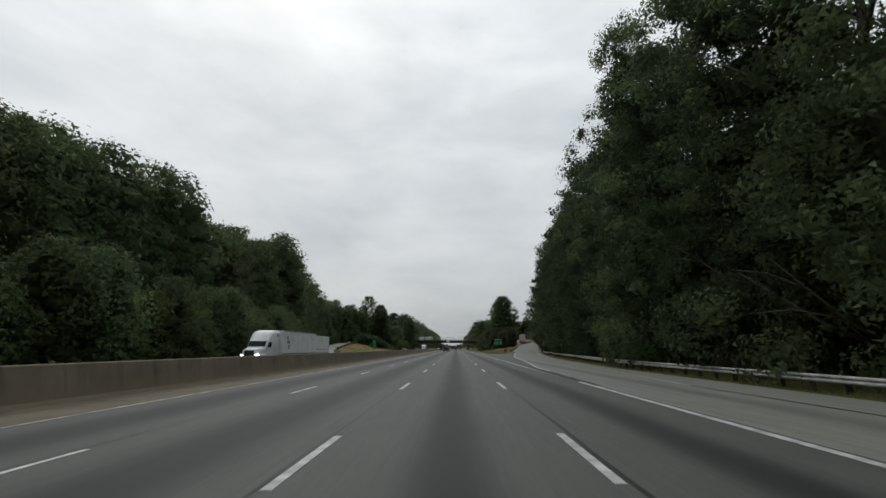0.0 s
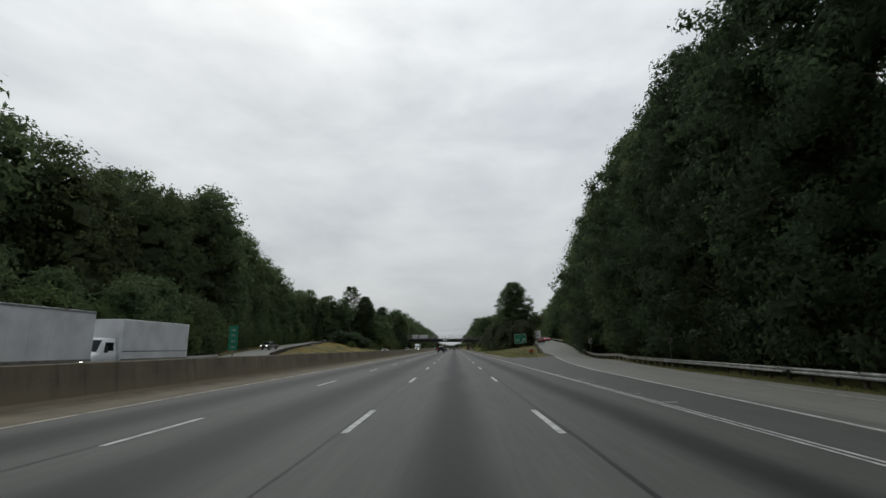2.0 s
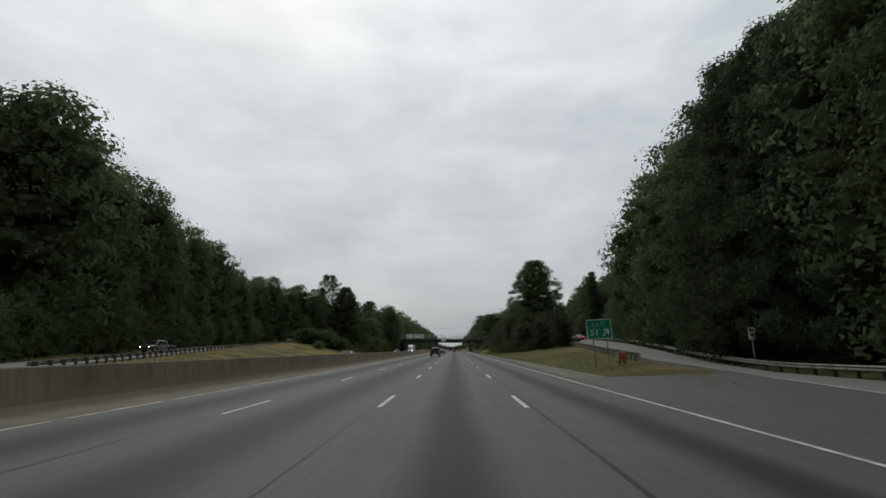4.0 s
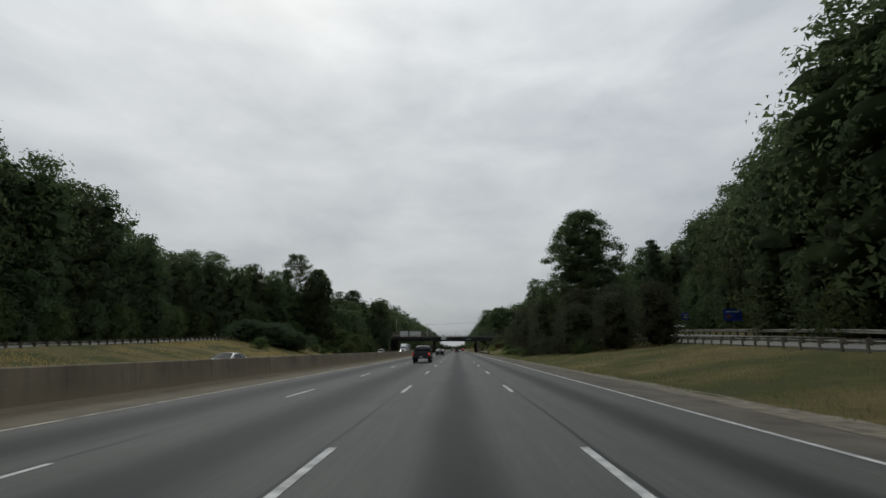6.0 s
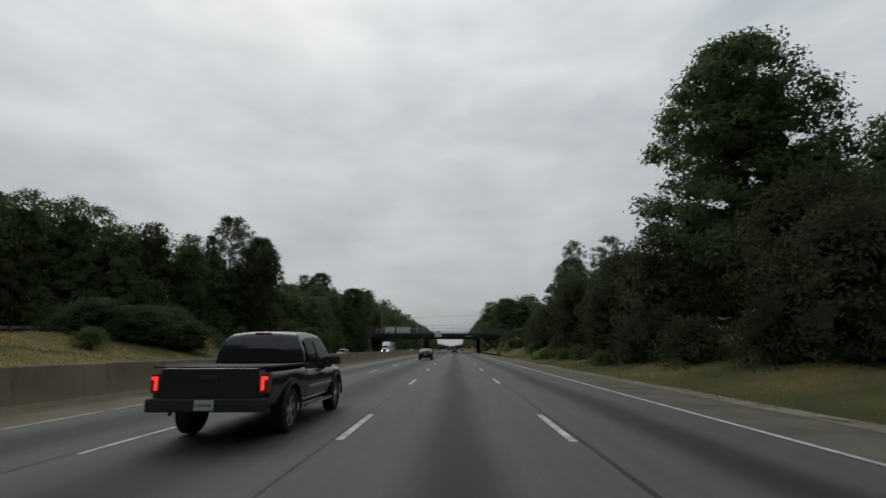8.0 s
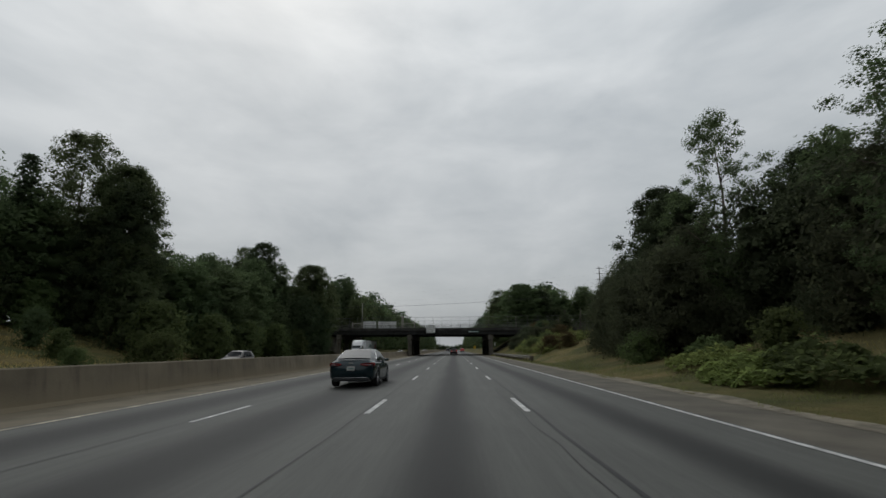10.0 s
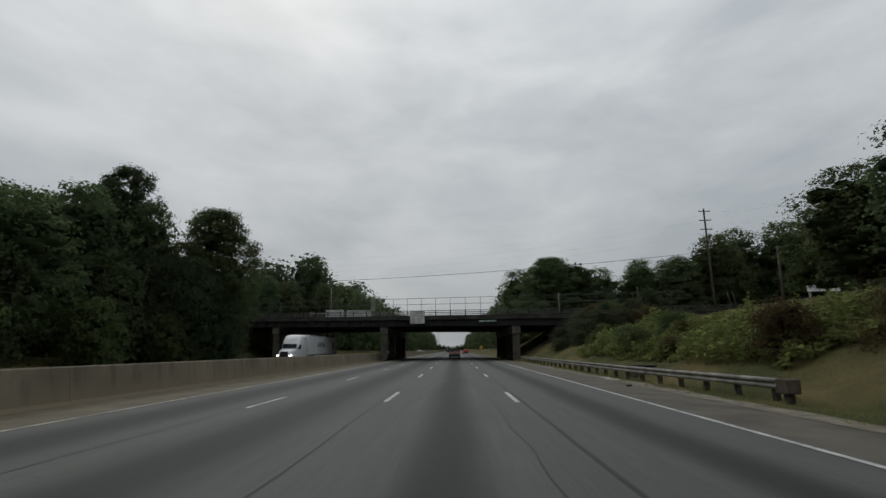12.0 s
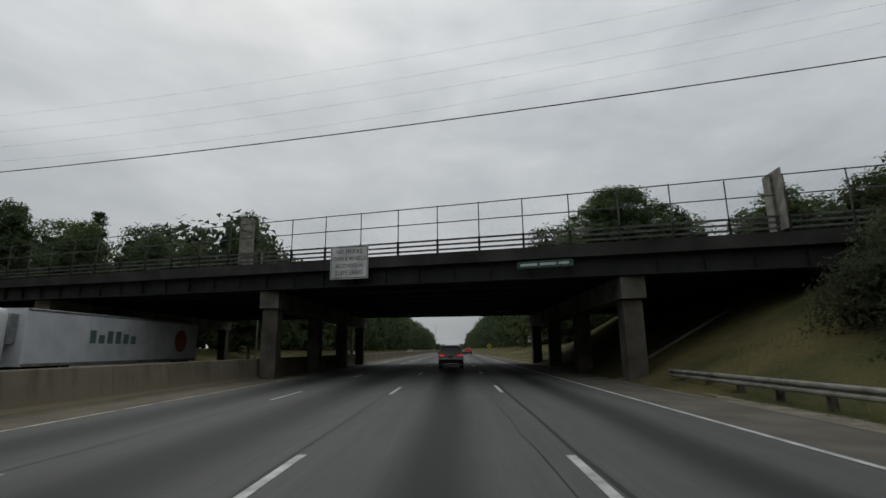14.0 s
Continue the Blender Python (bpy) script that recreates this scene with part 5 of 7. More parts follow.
cover("creeping_vines", spread_over(64000, 11.0, 24.0, 286, 324, lambda x, y: patchy(x, y, 0.22, -0.48) and y < 318 + 0.45 * (x - 11) + 2.0 * noise.noise((x * 0.4, y * 0.4, 1.3)) and y > 288.6 + 0.35 * max(0.0, x - 14) + 1.2 * noise.noise((x * 0.6, y * 0.6, 4.3)) and x > 11.35 + 0.4 * noise.noise((x, y * 0.7, 2.3)) and x < 18.2 + 1.6 * noise.noise((2.0, y * 0.3, 2.3))), 0.115, M_VINE, "leafy green vines covering the bank before the overpass", 1.7)


for cx, cy, rx, ry, h in ((10.9, 244.2, 1.1, 3.2, 0.6), (11.7, 241.2, 1.4, 2.8, 1.1), (12.4, 249.6, 1.5, 4.2, 0.65), (13.6, 252.5, 1.2, 2.2, 0.9)):
    mound = spread_over(2600, cx - rx, cx + rx, cy - ry, cy + ry, lambda x, y: ((x - cx) / rx) ** 2 + ((y - cy) / ry) ** 2 < 0.9)
    mound[:, 2] += h * np.sqrt(np.maximum(0, 1 - ((mound[:, 0] - cx) / rx) ** 2 - ((mound[:, 1] - cy) / ry) ** 2)) * 0.75 - 0.15
    cover("vine_mound", mound, 0.11, M_VINE if h < 0.7 else M_BUSH, "low mound of leafy vines on the verge")


def blades(name, pts, h, w, label, material=None):
    n = len(pts)
    a = vr.uniform(0, 6.283, size=n)
    d = np.stack([np.cos(a), np.sin(a), np.zeros(n)], axis=1)
    hh = h * vr.uniform(0.4, 1.3, size=n)[:, None]
    lean = np.stack([vr.normal(scale=0.35, size=n), vr.normal(scale=0.35, size=n), np.ones(n)], axis=1)
    base = pts - np.array([0, 0, 0.03])
    tip = base + lean * hh
    v = np.stack([base - d * w, base + d * w, tip + d * w * 0.3, tip - d * w * 0.3], axis=1).reshape(-1, 3)
    return tagged(new(name, np_mesh(name, v, np.arange(n * 4).reshape(-1, 4), material or M_BLADE)), label, "grass", kind="stuff")


blades("verge_grass", spread_over(52000, 8.2, 15.5, 108, 338, lambda x, y: patchy(x, y, 0.35, -0.25) and vr.uniform() < 1.25 - (x - 8.2) / 9 and x < ramp_x(y) - 2.2), 0.17, 0.012, "green and dry grass blades along the shoulder", M_VERGE)
blades("bank_grass", spread_over(30000, 15.5, 34, 118, 336, lambda x, y: patchy(x, y, 0.3, -0.1) and x < ramp_x(y) - 2.2), 0.22, 0.02, "dry grass on the bank beside the ramp")
blades("mound_grass", spread_over(60000, -50, -28, 120, 300, lambda x, y: patchy(x, y, 0.3, -0.2) and x > lramp_x(y) + 4.8), 0.2, 0.045, "dry grass on the bank of the far ramp", M_HAY)
# Rail grass takes the darker verge colour to carry the trees' shade.
blades("rail_grass", spread_over(30000, 12.6, 19.0, 5, 100, lambda x, y: x > max(ramp_x(y) + 6.2, 12.7)), 0.16, 0.014, "grass at the foot of the guard rail", M_VERGE)

# ---------------------------------------------------------------- guard rails
M_POST = mat("grey_rail_post", (0.15, 0.135, 0.11), 0.9, var=0.25, scale=3, fine=30, bump=0.3)
def wbeam(points, face=1):
    """A corrugated steel beam along points (x, y, z of its middle); face: the side of the bulges."""
    prof = [(0.0, -0.155), (0.06, -0.14), (0.085, -0.105), (0.085, -0.06), (0.05, -0.03), (0.0, 0.0), (0.05, 0.03), (0.085, 0.06), (0.085, 0.105), (0.06, 0.14), (0.0, 0.155)]
    prof += [(-0.008, q[1]) if i in (0, 10) else (q[0] - 0.010, q[1]) for i, q in reversed(list(enumerate(prof)))]
    vs, fs = [], []
    k = len(prof)
    pts = [Vector(q) for q in points]
    for i, q in enumerate(pts):
        d = (pts[min(i + 1, len(pts) - 1)] - pts[max(i - 1, 0)])
        nrm = Vector((-d.y, d.x, 0)).normalized() * face
        for a, b in prof:
            vs.append(q + nrm * a + Vector((0, 0, b)))
    for i in range(len(pts) - 1):
        for j in range(k):
            fs.append((i * k + j, i * k + (j + 1) % k, (i + 1) * k + (j + 1) % k, (i + 1) * k + j))
    return vs, fs


def guard_rail(label, xfun, zfun, y0, y1, face, beam_mat=None, post_mat=None, spacing=1.905, post_w=0.18, group="guard rails", drop_start=False):
    rail = tagged(new("guard_rail"), label, "guard rail", group=group)
    beam_mat, post_mat = beam_mat or M_GALV, post_mat or M_WOOD
    st = span(y0, y1, spacing * 2)
    pts = []
    for i, y in enumerate(st):
        z = zfun(xfun(y), y) + 0.55
        if drop_start and i == 0:
            z -= 0.3
        pts.append((xfun(y), y, z))
    v, f = wbeam(pts, face=face)
    part("rail_beam", mesh_from("rail_beam", v, f, beam_mat), beam_mat, rail)
    pm = bm_box(-post_w / 2, post_w / 2, -post_w * 0.42, post_w * 0.42, -1.0, 0.70, 0.012)
    me = bpy.data.meshes.new("post")
    pm.to_mesh(me)
    pm.free()
    me.materials.append(post_mat)
    bmk = bm_box(-0.075, 0.075, -post_w * 0.39, post_w * 0.39, -0.17, 0.17, 0.01)
    mb = bpy.data.meshes.new("block")
    bmk.to_mesh(mb)
    bmk.free()
    mb.materials.append(post_mat)
    for y in span(y0 + 0.6, y1 - 0.6, spacing):
        x, z = xfun(y), zfun(xfun(y), y)
        part("post", me, post_mat, rail, at=pose(x + (-0.26 if face < 0 else 0.26), y, z))
        part("block", mb, post_mat, rail, at=pose(x + (-0.09 if face < 0 else 0.09), y, z + 0.55))
    return rail


RAIL_X = ((-60, 14.6), (42, 14.6), (50, 15.1), (60, 16.1), (70, 17.3), (80, 18.4), (95, 19.7), (112, 20.9), (128, 22.7))
# face=+1 bulges towards -x for a rail that runs along +y
def right_rail_x(y):
    return lerp_table(RAIL_X, y) if y < 128 else ramp_x(y) + 6.7


guard_rail("galvanized guard rail on posts along the exit lane", right_rail_x, lambda x, y: max(land_z(x, y) + 0.03, ramp_surface(x, y) - 0.3), -42, 92, 1, M_GALV_PALE)
guard_rail("weathered guard rail curving up beside the exit ramp", right_rail_x, lambda x, y: max(land_z(x, y) + 0.03, ramp_surface(x, y) - 0.3 + 0.2 * smooth((y - 120) / 30)), 92.2, 300, 1, M_GALV_OLD)
guard_rail("guard rail with grey wooden posts below the exit ramp", lambda y: ramp_x(y) - 1.75, lambda x, y: ramp_z(y) - 0.18, 129, 292, -1, M_GALV_OLD, M_POST, post_w=0.12)
guard_rail("guard rail with dark posts along the far ramp", lambda y: lramp_x(y) + 4.6, lambda x, y: lramp_z(y) - 0.1, 124, 296, 1, M_GALV_OLD)
guard_rail("long galvanized guard rail leading to the overpass", lambda y: 8.95 + 0.55 * smooth((300 - y) / 16), lambda x, y: -0.18, 286.3, 338.6, 1, M_GALV_OLD)
guard_rail("guard rail on the far side of the opposite carriageway", lambda y: lramp_x(y) - 5.0 if y > 60 else -28.6, lambda x, y: OPP_Z + 0.02, 10, 130, -1)
# blunt terminal at the rail's start
term = tagged(new("rail_terminal"), "blunt box terminal at the start of the guard rail", "guard rail")
term.matrix_basis = pose(9.5, 286.0, -0.2)
part("head", bm_box(-0.2, 0.2, -0.25, 0.25, 0.32, 0.72, 0.03), M_WOOD, term)
part("post", bm_box(-0.1, 0.1, -0.1, 0.1, -0.6, 0.35, 0.02), M_WOOD, term)
# things lying by the shoulder near that rail
inlet = tagged(new("drain_inlet"), "dark weathered drain inlet box behind the guard rail", "drain")
inlet.matrix_basis = pose(10.55, 299.2, -0.3)
part("box_body", bm_box(-0.75, 0.75, -0.35, 0.35, -0.2, 0.72, 0.03), M_WOOD, inlet)
part("lid", bm_box(-0.82, 0.82, -0.42, 0.42, 0.724, 0.82, 0.02), M_GIRDER, inlet)
brng = random.Random(9)
for cx, cy, rx, ry, label in ((8.15, 297.4, 0.36, 1.0, "thin pale spill of sand on the shoulder"), (8.3, 299.2, 0.3, 0.6, "small pale patch of sand on the shoulder")):
    ring = [(cx + rx * math.cos(a) * brng.uniform(0.7, 1.1), cy + ry * math.sin(a) * brng.uniform(0.8, 1.1)) for a in [k * math.pi / 9 for k in range(18)]]
    zt = road_z(cx) + 0.012
    vs = [(cx, cy, zt + 0.012)] + [(a, b, zt) for a, b in ring] + [(a * 1.002 - cx * 0.002, b, zt - 0.03) for a, b in ring]
    fs = [(0, 1 + k, 1 + (k + 1) % 18) for k in range(18)] + [(1 + k, 19 + k, 19 + (k + 1) % 18, 1 + (k + 1) % 18) for k in range(18)]
    tagged(new("sand_patch", mesh_from("sand_patch", vs, fs, M_SAND)), label, "sand")
scrap = tagged(new("tyre_scrap"), "small dark scrap of tyre rubber on the shoulder", "debris")
scrap.matrix_basis = pose(7.2, 292.3, road_z(7.2) + 0.01, 0, 0, 30)
part("rubber_piece", bm_box(-0.13, 0.13, -0.05, 0.05, 0.0, 0.06, 0.02), M_BLACK, scrap)
# crash cushion with striped marker at the gore nose
nose = tagged(new("crash_terminal"), "guard rail end with a small orange and dark striped marker", "guard rail")
nose.matrix_basis = pose(12.84, 128.2, ramp_z(128) - 0.17)
part("head", bm_box(-0.30, 0.30, 0.1, 0.9, 0.15, 0.85, 0.04), M_GALV_OLD, nose)
marker = panel_part("marker_panel", 0.70, 0.48, 0.02, M_ORANGE_OLD, nose, pose(0, 0.05, 0.50), 0.03)
for k in range(4):
    x = 0.33 - 0.14 * k
    vs = [(x - 0.065, 0, -0.22), (x, 0, -0.22), (max(-0.33, x - 0.14), 0, 0.22), (max(-0.332, x - 0.205), 0, 0.22)]
    vs += [(a, 0.004, c) for a, b, c in vs]
    part("stripe", mesh_from("stripe", vs, [(0, 1, 2, 3), (7, 6, 5, 4), (0, 4, 5, 1), (1, 5, 6, 2), (2, 6, 7, 3), (3, 7, 4, 0)], M_RUST), M_RUST, marker, at=pose(0, -0.018, 0))
part("leg", bm_box(-0.25, -0.13, 0.3, 0.42, -0.6, 0.2), M_WOOD, nose)
part("leg", bm_box(0.13, 0.25, 0.3, 0.42, -0.6, 0.2), M_WOOD, nose)


# ---------------------------------------------------------------- signs
exit_sign = tagged(new("exit_sign"), "green exit sign with white lettering and arrow on two posts", "sign")
exit_sign.matrix_basis = pose(11.05, 127.8, 2.82, 0, -3, 4)
panel_part("panel", 1.98, 1.52, 0.03, M_GREEN, exit_sign, pose(0, 0, 0), 0.1)
frame_part("border", 1.98, 1.52, 0.03, 0.035, 0.006, M_WHITE, exit_sign, pose(0, -0.0155, 0))
M_LETTER = mat("dull_white_lettering", (0.46, 0.52, 0.48), 0.5, var=0.15, scale=6, bump=0.02)
part("lettering", text_mesh("EXIT", 0.42, M_LETTER_FADED, 0.004, 1.25, 0.004), M_LETTER_FADED, exit_sign, at=pose(0.0, -0.021, 0.34))
part("lettering", text_mesh("51", 0.64, M_LETTER, 0.004, 1.1, -0.004), M_LETTER, exit_sign, at=pose(-0.38, -0.021, -0.27))
bm = bmesh.new()
arrow = [(-0.28, -0.21), (-0.21, -0.28), (0.10, 0.03), (0.15, -0.16), (0.23, -0.16), (0.26, 0.26), (-0.16, 0.23), (-0.16, 0.15), (0.03, 0.10)]
lo = [bm.verts.new((a, 0.0, b)) for a, b in arrow]
hi = [bm.verts.new((a, -0.008, b)) for a, b in arrow]
bm.faces.new(hi)
bm.faces.new(lo[::-1])
for i in range(len(arrow)):
    bm.faces.new((lo[i], lo[(i + 1) % len(arrow)], hi[(i + 1) % len(arrow)], hi[i]))
part("arrow", bm, M_LETTER, exit_sign, at=pose(0.50, -0.016, -0.26))
for x in (-0.52, 0.52):
    part("post", bm_box(x - 0.03, x + 0.03, 0.02, 0.08, -3.4, 0.6), M_POST, exit_sign)
    part("bolt", bm_cyl(0.02, 0.02, -0.024, -0.014, 8, m=pose(x, 0, 0.3, 90)), M_GALV, exit_sign)


def small_sign(label, x, y, zc, w, h, material, rz=0.0, bars=(), post_h=3.0, diamond=False):
    s = tagged(new("road_sign"), label, "sign")
    s.matrix_basis = pose(x, y, zc, 0, 0, rz)
    panel_part("panel", w, h, 0.012, material, s, pose(0, 0, 0, 0, 45 if diamond else 0, 0), min(w, h) * 0.08)
    for bx, bz, bw, bh, bmt in bars:
        part("writing_bar", bm_box(bx - bw / 2, bx + bw / 2, -0.014, -0.007, bz - bh / 2, bz + bh / 2), bmt, s)
    part("post", bm_box(-0.03, 0.03, 0.008, 0.05, -post_h, h * 0.4), M_GALV_OLD, s)
    return s


small_sign("small white square sign dimmed as in shade, with a reddish mark", 19.0, 89.3, 1.95, 0.46, 0.46, M_SIGN_SHADED, 0, [(-0.07, 0, 0.12, 0.26, M_RUST), (0.09, 0.07, 0.08, 0.08, M_RUST), (0.09, -0.08, 0.08, 0.08, M_RUST)], 2.4)
small_sign("narrow dull white sign beside the ramp guard rail", 22.75, 128.3, 2.45, 0.55, 0.95, M_SIGN_SHADED, 0, [(0, 0.2, 0.3, 0.12, M_BLACK), (0, -0.1, 0.3, 0.2, M_BLACK)], 3.2)
small_sign("blue service sign on posts in front of the trees", 37.6, 202.5, 5.72, 2.3, 1.6, M_BLUE, -8, [(0, 0.45, 1.7, 0.16, M_LETTER_FADED), (-0.55, -0.2, 0.6, 0.5, M_RUST), (0.5, -0.2, 0.6, 0.5, M_BLUE_DEEP)], 3.6)
small_sign("blue service sign farther up the ramp", 41.3, 224.5, 6.95, 1.3, 1.3, M_BLUE, -8, [(0, 0.35, 0.9, 0.14, M_SIGN_SHADED), (0, -0.15, 0.6, 0.3, M_LETTER_FADED)], 3.8)
small_sign("small white ramp speed sign on a post", 33.02, 184.9, 4.37, 0.6, 0.6, M_SIGN_SHADED, -8, [(0, 0.12, 0.4, 0.1, M_BLACK), (0, -0.1, 0.3, 0.18, M_BLACK)], 3.2)
small_sign("yellow diamond warning sign beyond the overpass", 9.6, 455.0, 2.15, 1.05, 1.05, M_YELLOW, 0, [(0, 0, 0.3, 0.5, M_BLACK)], 2.9, True)
small_sign("narrow white marker sign on the far bank", 17.0, 430.0, 3.4, 0.6, 1.3, M_WHITE, 0, [(0, 0.2, 0.35, 0.3, M_BLACK)], 3.0)
# mile marker on the barrier
mk = tagged(new("mile_marker"), "narrow green marker sign standing on the median barrier", "sign")
mk.matrix_basis = pose(-11.76, 71.5, 1.96, 0, 0, 12)
panel_part("panel", 0.46, 1.30, 0.015, M_GREEN, mk, pose(0, 0, 0), 0.05)
for bz in (0.42, 0.14, -0.16, -0.46):
    part("writing_bar", bm_box(-0.10, 0.10, -0.016, -0.009, bz - 0.05, bz + 0.05), M_LETTER_FADED, mk)
part("post", bm_box(-0.03, 0.03, 0.01, 0.06, -1.2, 0.5), M_GALV_OLD, mk)
# overhead sign gantry seen from behind
gan = tagged(new("overhead_sign"), "overhead highway sign backs of pale bare metal on a truss", "sign")
gan.matrix_basis = pose(-23.0, 377.0, 0)
for x0, x1, z0, z1 in ((-5.0, -1.1, 7.3, 10.1), (-0.4, 5.2, 7.5, 10.0)):
    pb = part("sign_back", bm_box(x0, x1, 0.0, 0.06, z0, z1, 0.01), M_SIGNBACK, gan)
    for k in range(6):
        zz = z0 + 0.2 + (z1 - z0 - 0.4) * k / 5
        part("stringer", bm_box(x0 + 0.05, x1 - 0.05, -0.07, -0.004, zz - 0.03, zz + 0.03), M_GALV_OLD, pb)
for z in (8.1, 9.4):
    v, f = tube([(-8.5, 0.6, z), (10.8, 0.6, z)], 0.09, 8)
    part("truss_chord", mesh_from("truss_chord", v, f, M_GALV_OLD), M_GALV_OLD, gan)
for k in range(13):
    xa = -8.2 + 1.55 * k
    v, f = tube([(xa, 0.6, 8.1 if k % 2 else 9.4), (xa + 1.55, 0.6, 9.4 if k % 2 else 8.1)], 0.04, 6)
    part("truss_brace", mesh_from("truss_brace", v, f, M_GALV_OLD), M_GALV_OLD, gan)
for x in (-8.5, 10.8):
    v, f = tube([(x, 0.6, -1.5), (x, 0.6, 9.8)], 0.17, 10)
    part("upright", mesh_from("upright", v, f, M_GALV_OLD), M_GALV_OLD, gan)


# ---------------------------------------------------------------- poles and wires
def utility_pole(label, x, y, base, top, arms=(), r=0.17, material=None, lean=0.0):
    material = material or M_WOOD
    p = tagged(new("utility_pole"), label, "pole")
    p.matrix_basis = pose(x, y, 0, 0, lean, 0)
    v, f = tube([(0, 0, base - 1.0), (0, 0, (base + top) / 2), (0, 0, top)], 0, 10, [r, r * 0.85, r * 0.65])
    part("shaft", mesh_from("shaft", v, f, material, True), material, p)
    for z, w in arms:
        arm = part("crossarm", bm_box(-w, w, -0.19, -0.09, z - 0.05, z + 0.05, 0.01), material, p)
        for sx in (-w + 0.08, w - 0.08):
            part("insulator", bm_cyl(0.045, 0.03, z + 0.05, z + 0.2, 8, m=pose(sx, -0.14, 0)), M_SIGNBACK, arm)
    return p


utility_pole("tall wooden utility pole with crossarms on the grassy hill", 32.7, 333.3, 5.0, 19.2, ((18.8, 0.75), (17.6, 0.75), (16.4, 0.75)), 0.15)
utility_pole("short leaning wooden pole on the grassy hill", 19.3, 300.5, 3.6, 7.4, (), 0.09, lean=1.5)
utility_pole("short wooden pole near the bushes", 26.5, 342.0, 5.0, 10.2, (), 0.12)
utility_pole("slender pale light pole beyond the overpass", -32.6, 399.0, -0.6, 17.9, (), 0.13, M_GALV_OLD)
for dx in (0.0, 0.7):
    utility_pole("thin leaning guy post on the hill", 36.5 + dx, 334.0, 5.0, 8.6, (), 0.07, lean=-12)
utility_pole("slender light pole far along the median", -8.5 - 4.0, 640.0, -0.5, 17.0, (), 0.14, M_GALV_OLD)


def wire(label, coef, y0, slope, r):
    pts = []
    for k in range(41):
        x = -75 + 3.0 * k
        pts.append((x, y0 + slope * x, coef[0] + coef[1] * x + coef[2] * x * x))
    v, f = tube(pts, r, 5)
    w = new("power_line", mesh_from("power_line", v, f, M_BLACK))
    return tagged(w, label, "cable", group="overhead wires")


wire("thick black overhead cable crossing above the overpass", (11.80, 0.0282, 0.00069), 339.0, -0.18, 0.027)
for c in ((15.09715, 0.04823, 0.00143), (14.07585, 0.0536, 0.00169), (13.21576, 0.05169, 0.00147), (12.25064, 0.05561, 0.0018)):
    wire("thin overhead power line crossing the sky", c, 338.6, -0.18, 0.003)

# sign boards beyond the hill
lease = tagged(new("lease_sign"), "white lease board between a blue board and a picture board", "sign")
lease.matrix_basis = pose(58.5, 349.5, 0.25, 0, 0, -6)
M_PALEBLUE = mat("faded_blue_board", (0.16, 0.22, 0.27), 0.6, var=0.2, scale=0.6)
part("upper_board", bm_box(-2.6, 2.6, -0.05, 0.05, 15.9, 17.4, 0.02), M_PALEBLUE, lease, "faded blue board")
mid = part("middle_board", bm_box(-2.5, 2.5, -0.05, 0.05, 13.6, 15.1, 0.02), M_WHITE, lease)
part("lettering", text_mesh("FOR LEASE", 0.75, M_BLACK), M_BLACK, mid, at=pose(0, -0.058, 14.7))
part("writing_bar", bm_box(-2.2, 2.0, -0.06, -0.052, 13.75, 14.1), M_BLACK, mid)
low = part("lower_board", bm_box(-2.4, 2.4, -0.05, 0.05, 9.8, 12.9, 0.02), M_WHITE, lease, "pale picture board")
part("grey_shape", bm_box(-1.6, -0.5, -0.06, -0.052, 10.2, 11.9, 0.0), M_SIGNBACK, low)
part("grey_shape", bm_box(0.1, 1.2, -0.06, -0.052, 10.1, 12.3, 0.0), M_GALV_OLD, low)
for x in (-2.0, 2.0):
    part("post", bm_box(x - 0.12, x + 0.12, 0.06, 0.3, 4.0, 17.0), M_GALV_OLD, lease)


# ---------------------------------------------------------------- vehicles
def car_paint(name, base, rough=0.28, metal=0.25):
    m = mat(name, base, rough, metal, var=0.05, scale=1.5, fine=60, bump=0.0, spec=0.35)
    b = m.node_tree.nodes["Principled BSDF"]
    b.inputs["Coat Weight"].default_value = 0.15
    b.inputs["Coat Roughness"].default_value = 0.08
    return m


def lamp_material(name, color, strength):
    m = mat(name, color, 0.25, var=0.05, scale=8, bump=0.0, spec=0.5)
    b = m.node_tree.nodes["Principled BSDF"]
    b.inputs["Emission Color"].default_value = (*color, 1)
    b.inputs["Emission Strength"].default_value = strength
    return m


M_GLASS = mat("tinted_car_glass", (0.012, 0.014, 0.016), 0.06, var=0.05, scale=2, bump=0.0, spec=0.10)
M_GLASS_PALE = mat("clear_car_glass", (0.02, 0.026, 0.03), 0.12, 0.0, var=0.05, scale=2, bump=0.0, spec=0.30)
for glass in (M_GLASS, M_GLASS_PALE):
    glass.node_tree.nodes["Principled BSDF"].inputs["IOR"].default_value = 1.22
M_TYRE = mat("tyre_rubber", (0.022, 0.022, 0.022), 0.85, var=0.2, scale=6, bump=0.2)
M_RIM = mat("alloy_rim", (0.45, 0.46, 0.47), 0.35, 0.8, var=0.1, scale=6, bump=0.0)
M_TRIM = mat("black_plastic_trim", (0.022, 0.022, 0.023), 0.65, var=0.1, scale=6, bump=0.1)
M_CHROME = mat("chrome_trim", (0.62, 0.63, 0.64), 0.2, 0.9, var=0.05, scale=6, bump=0.0)
M_PLATE = mat("licence_plate_sheet", (0.40, 0.40, 0.38), 0.5, var=0.1, scale=12, bump=0.0)
M_GREENMARK = mat("grey_green_livery", (0.12, 0.19, 0.17), 0.5, var=0.1, scale=2)
M_LENS = mat("pale_lamp_lens", (0.5, 0.3, 0.3), 0.25, var=0.05, scale=8, bump=0.0)
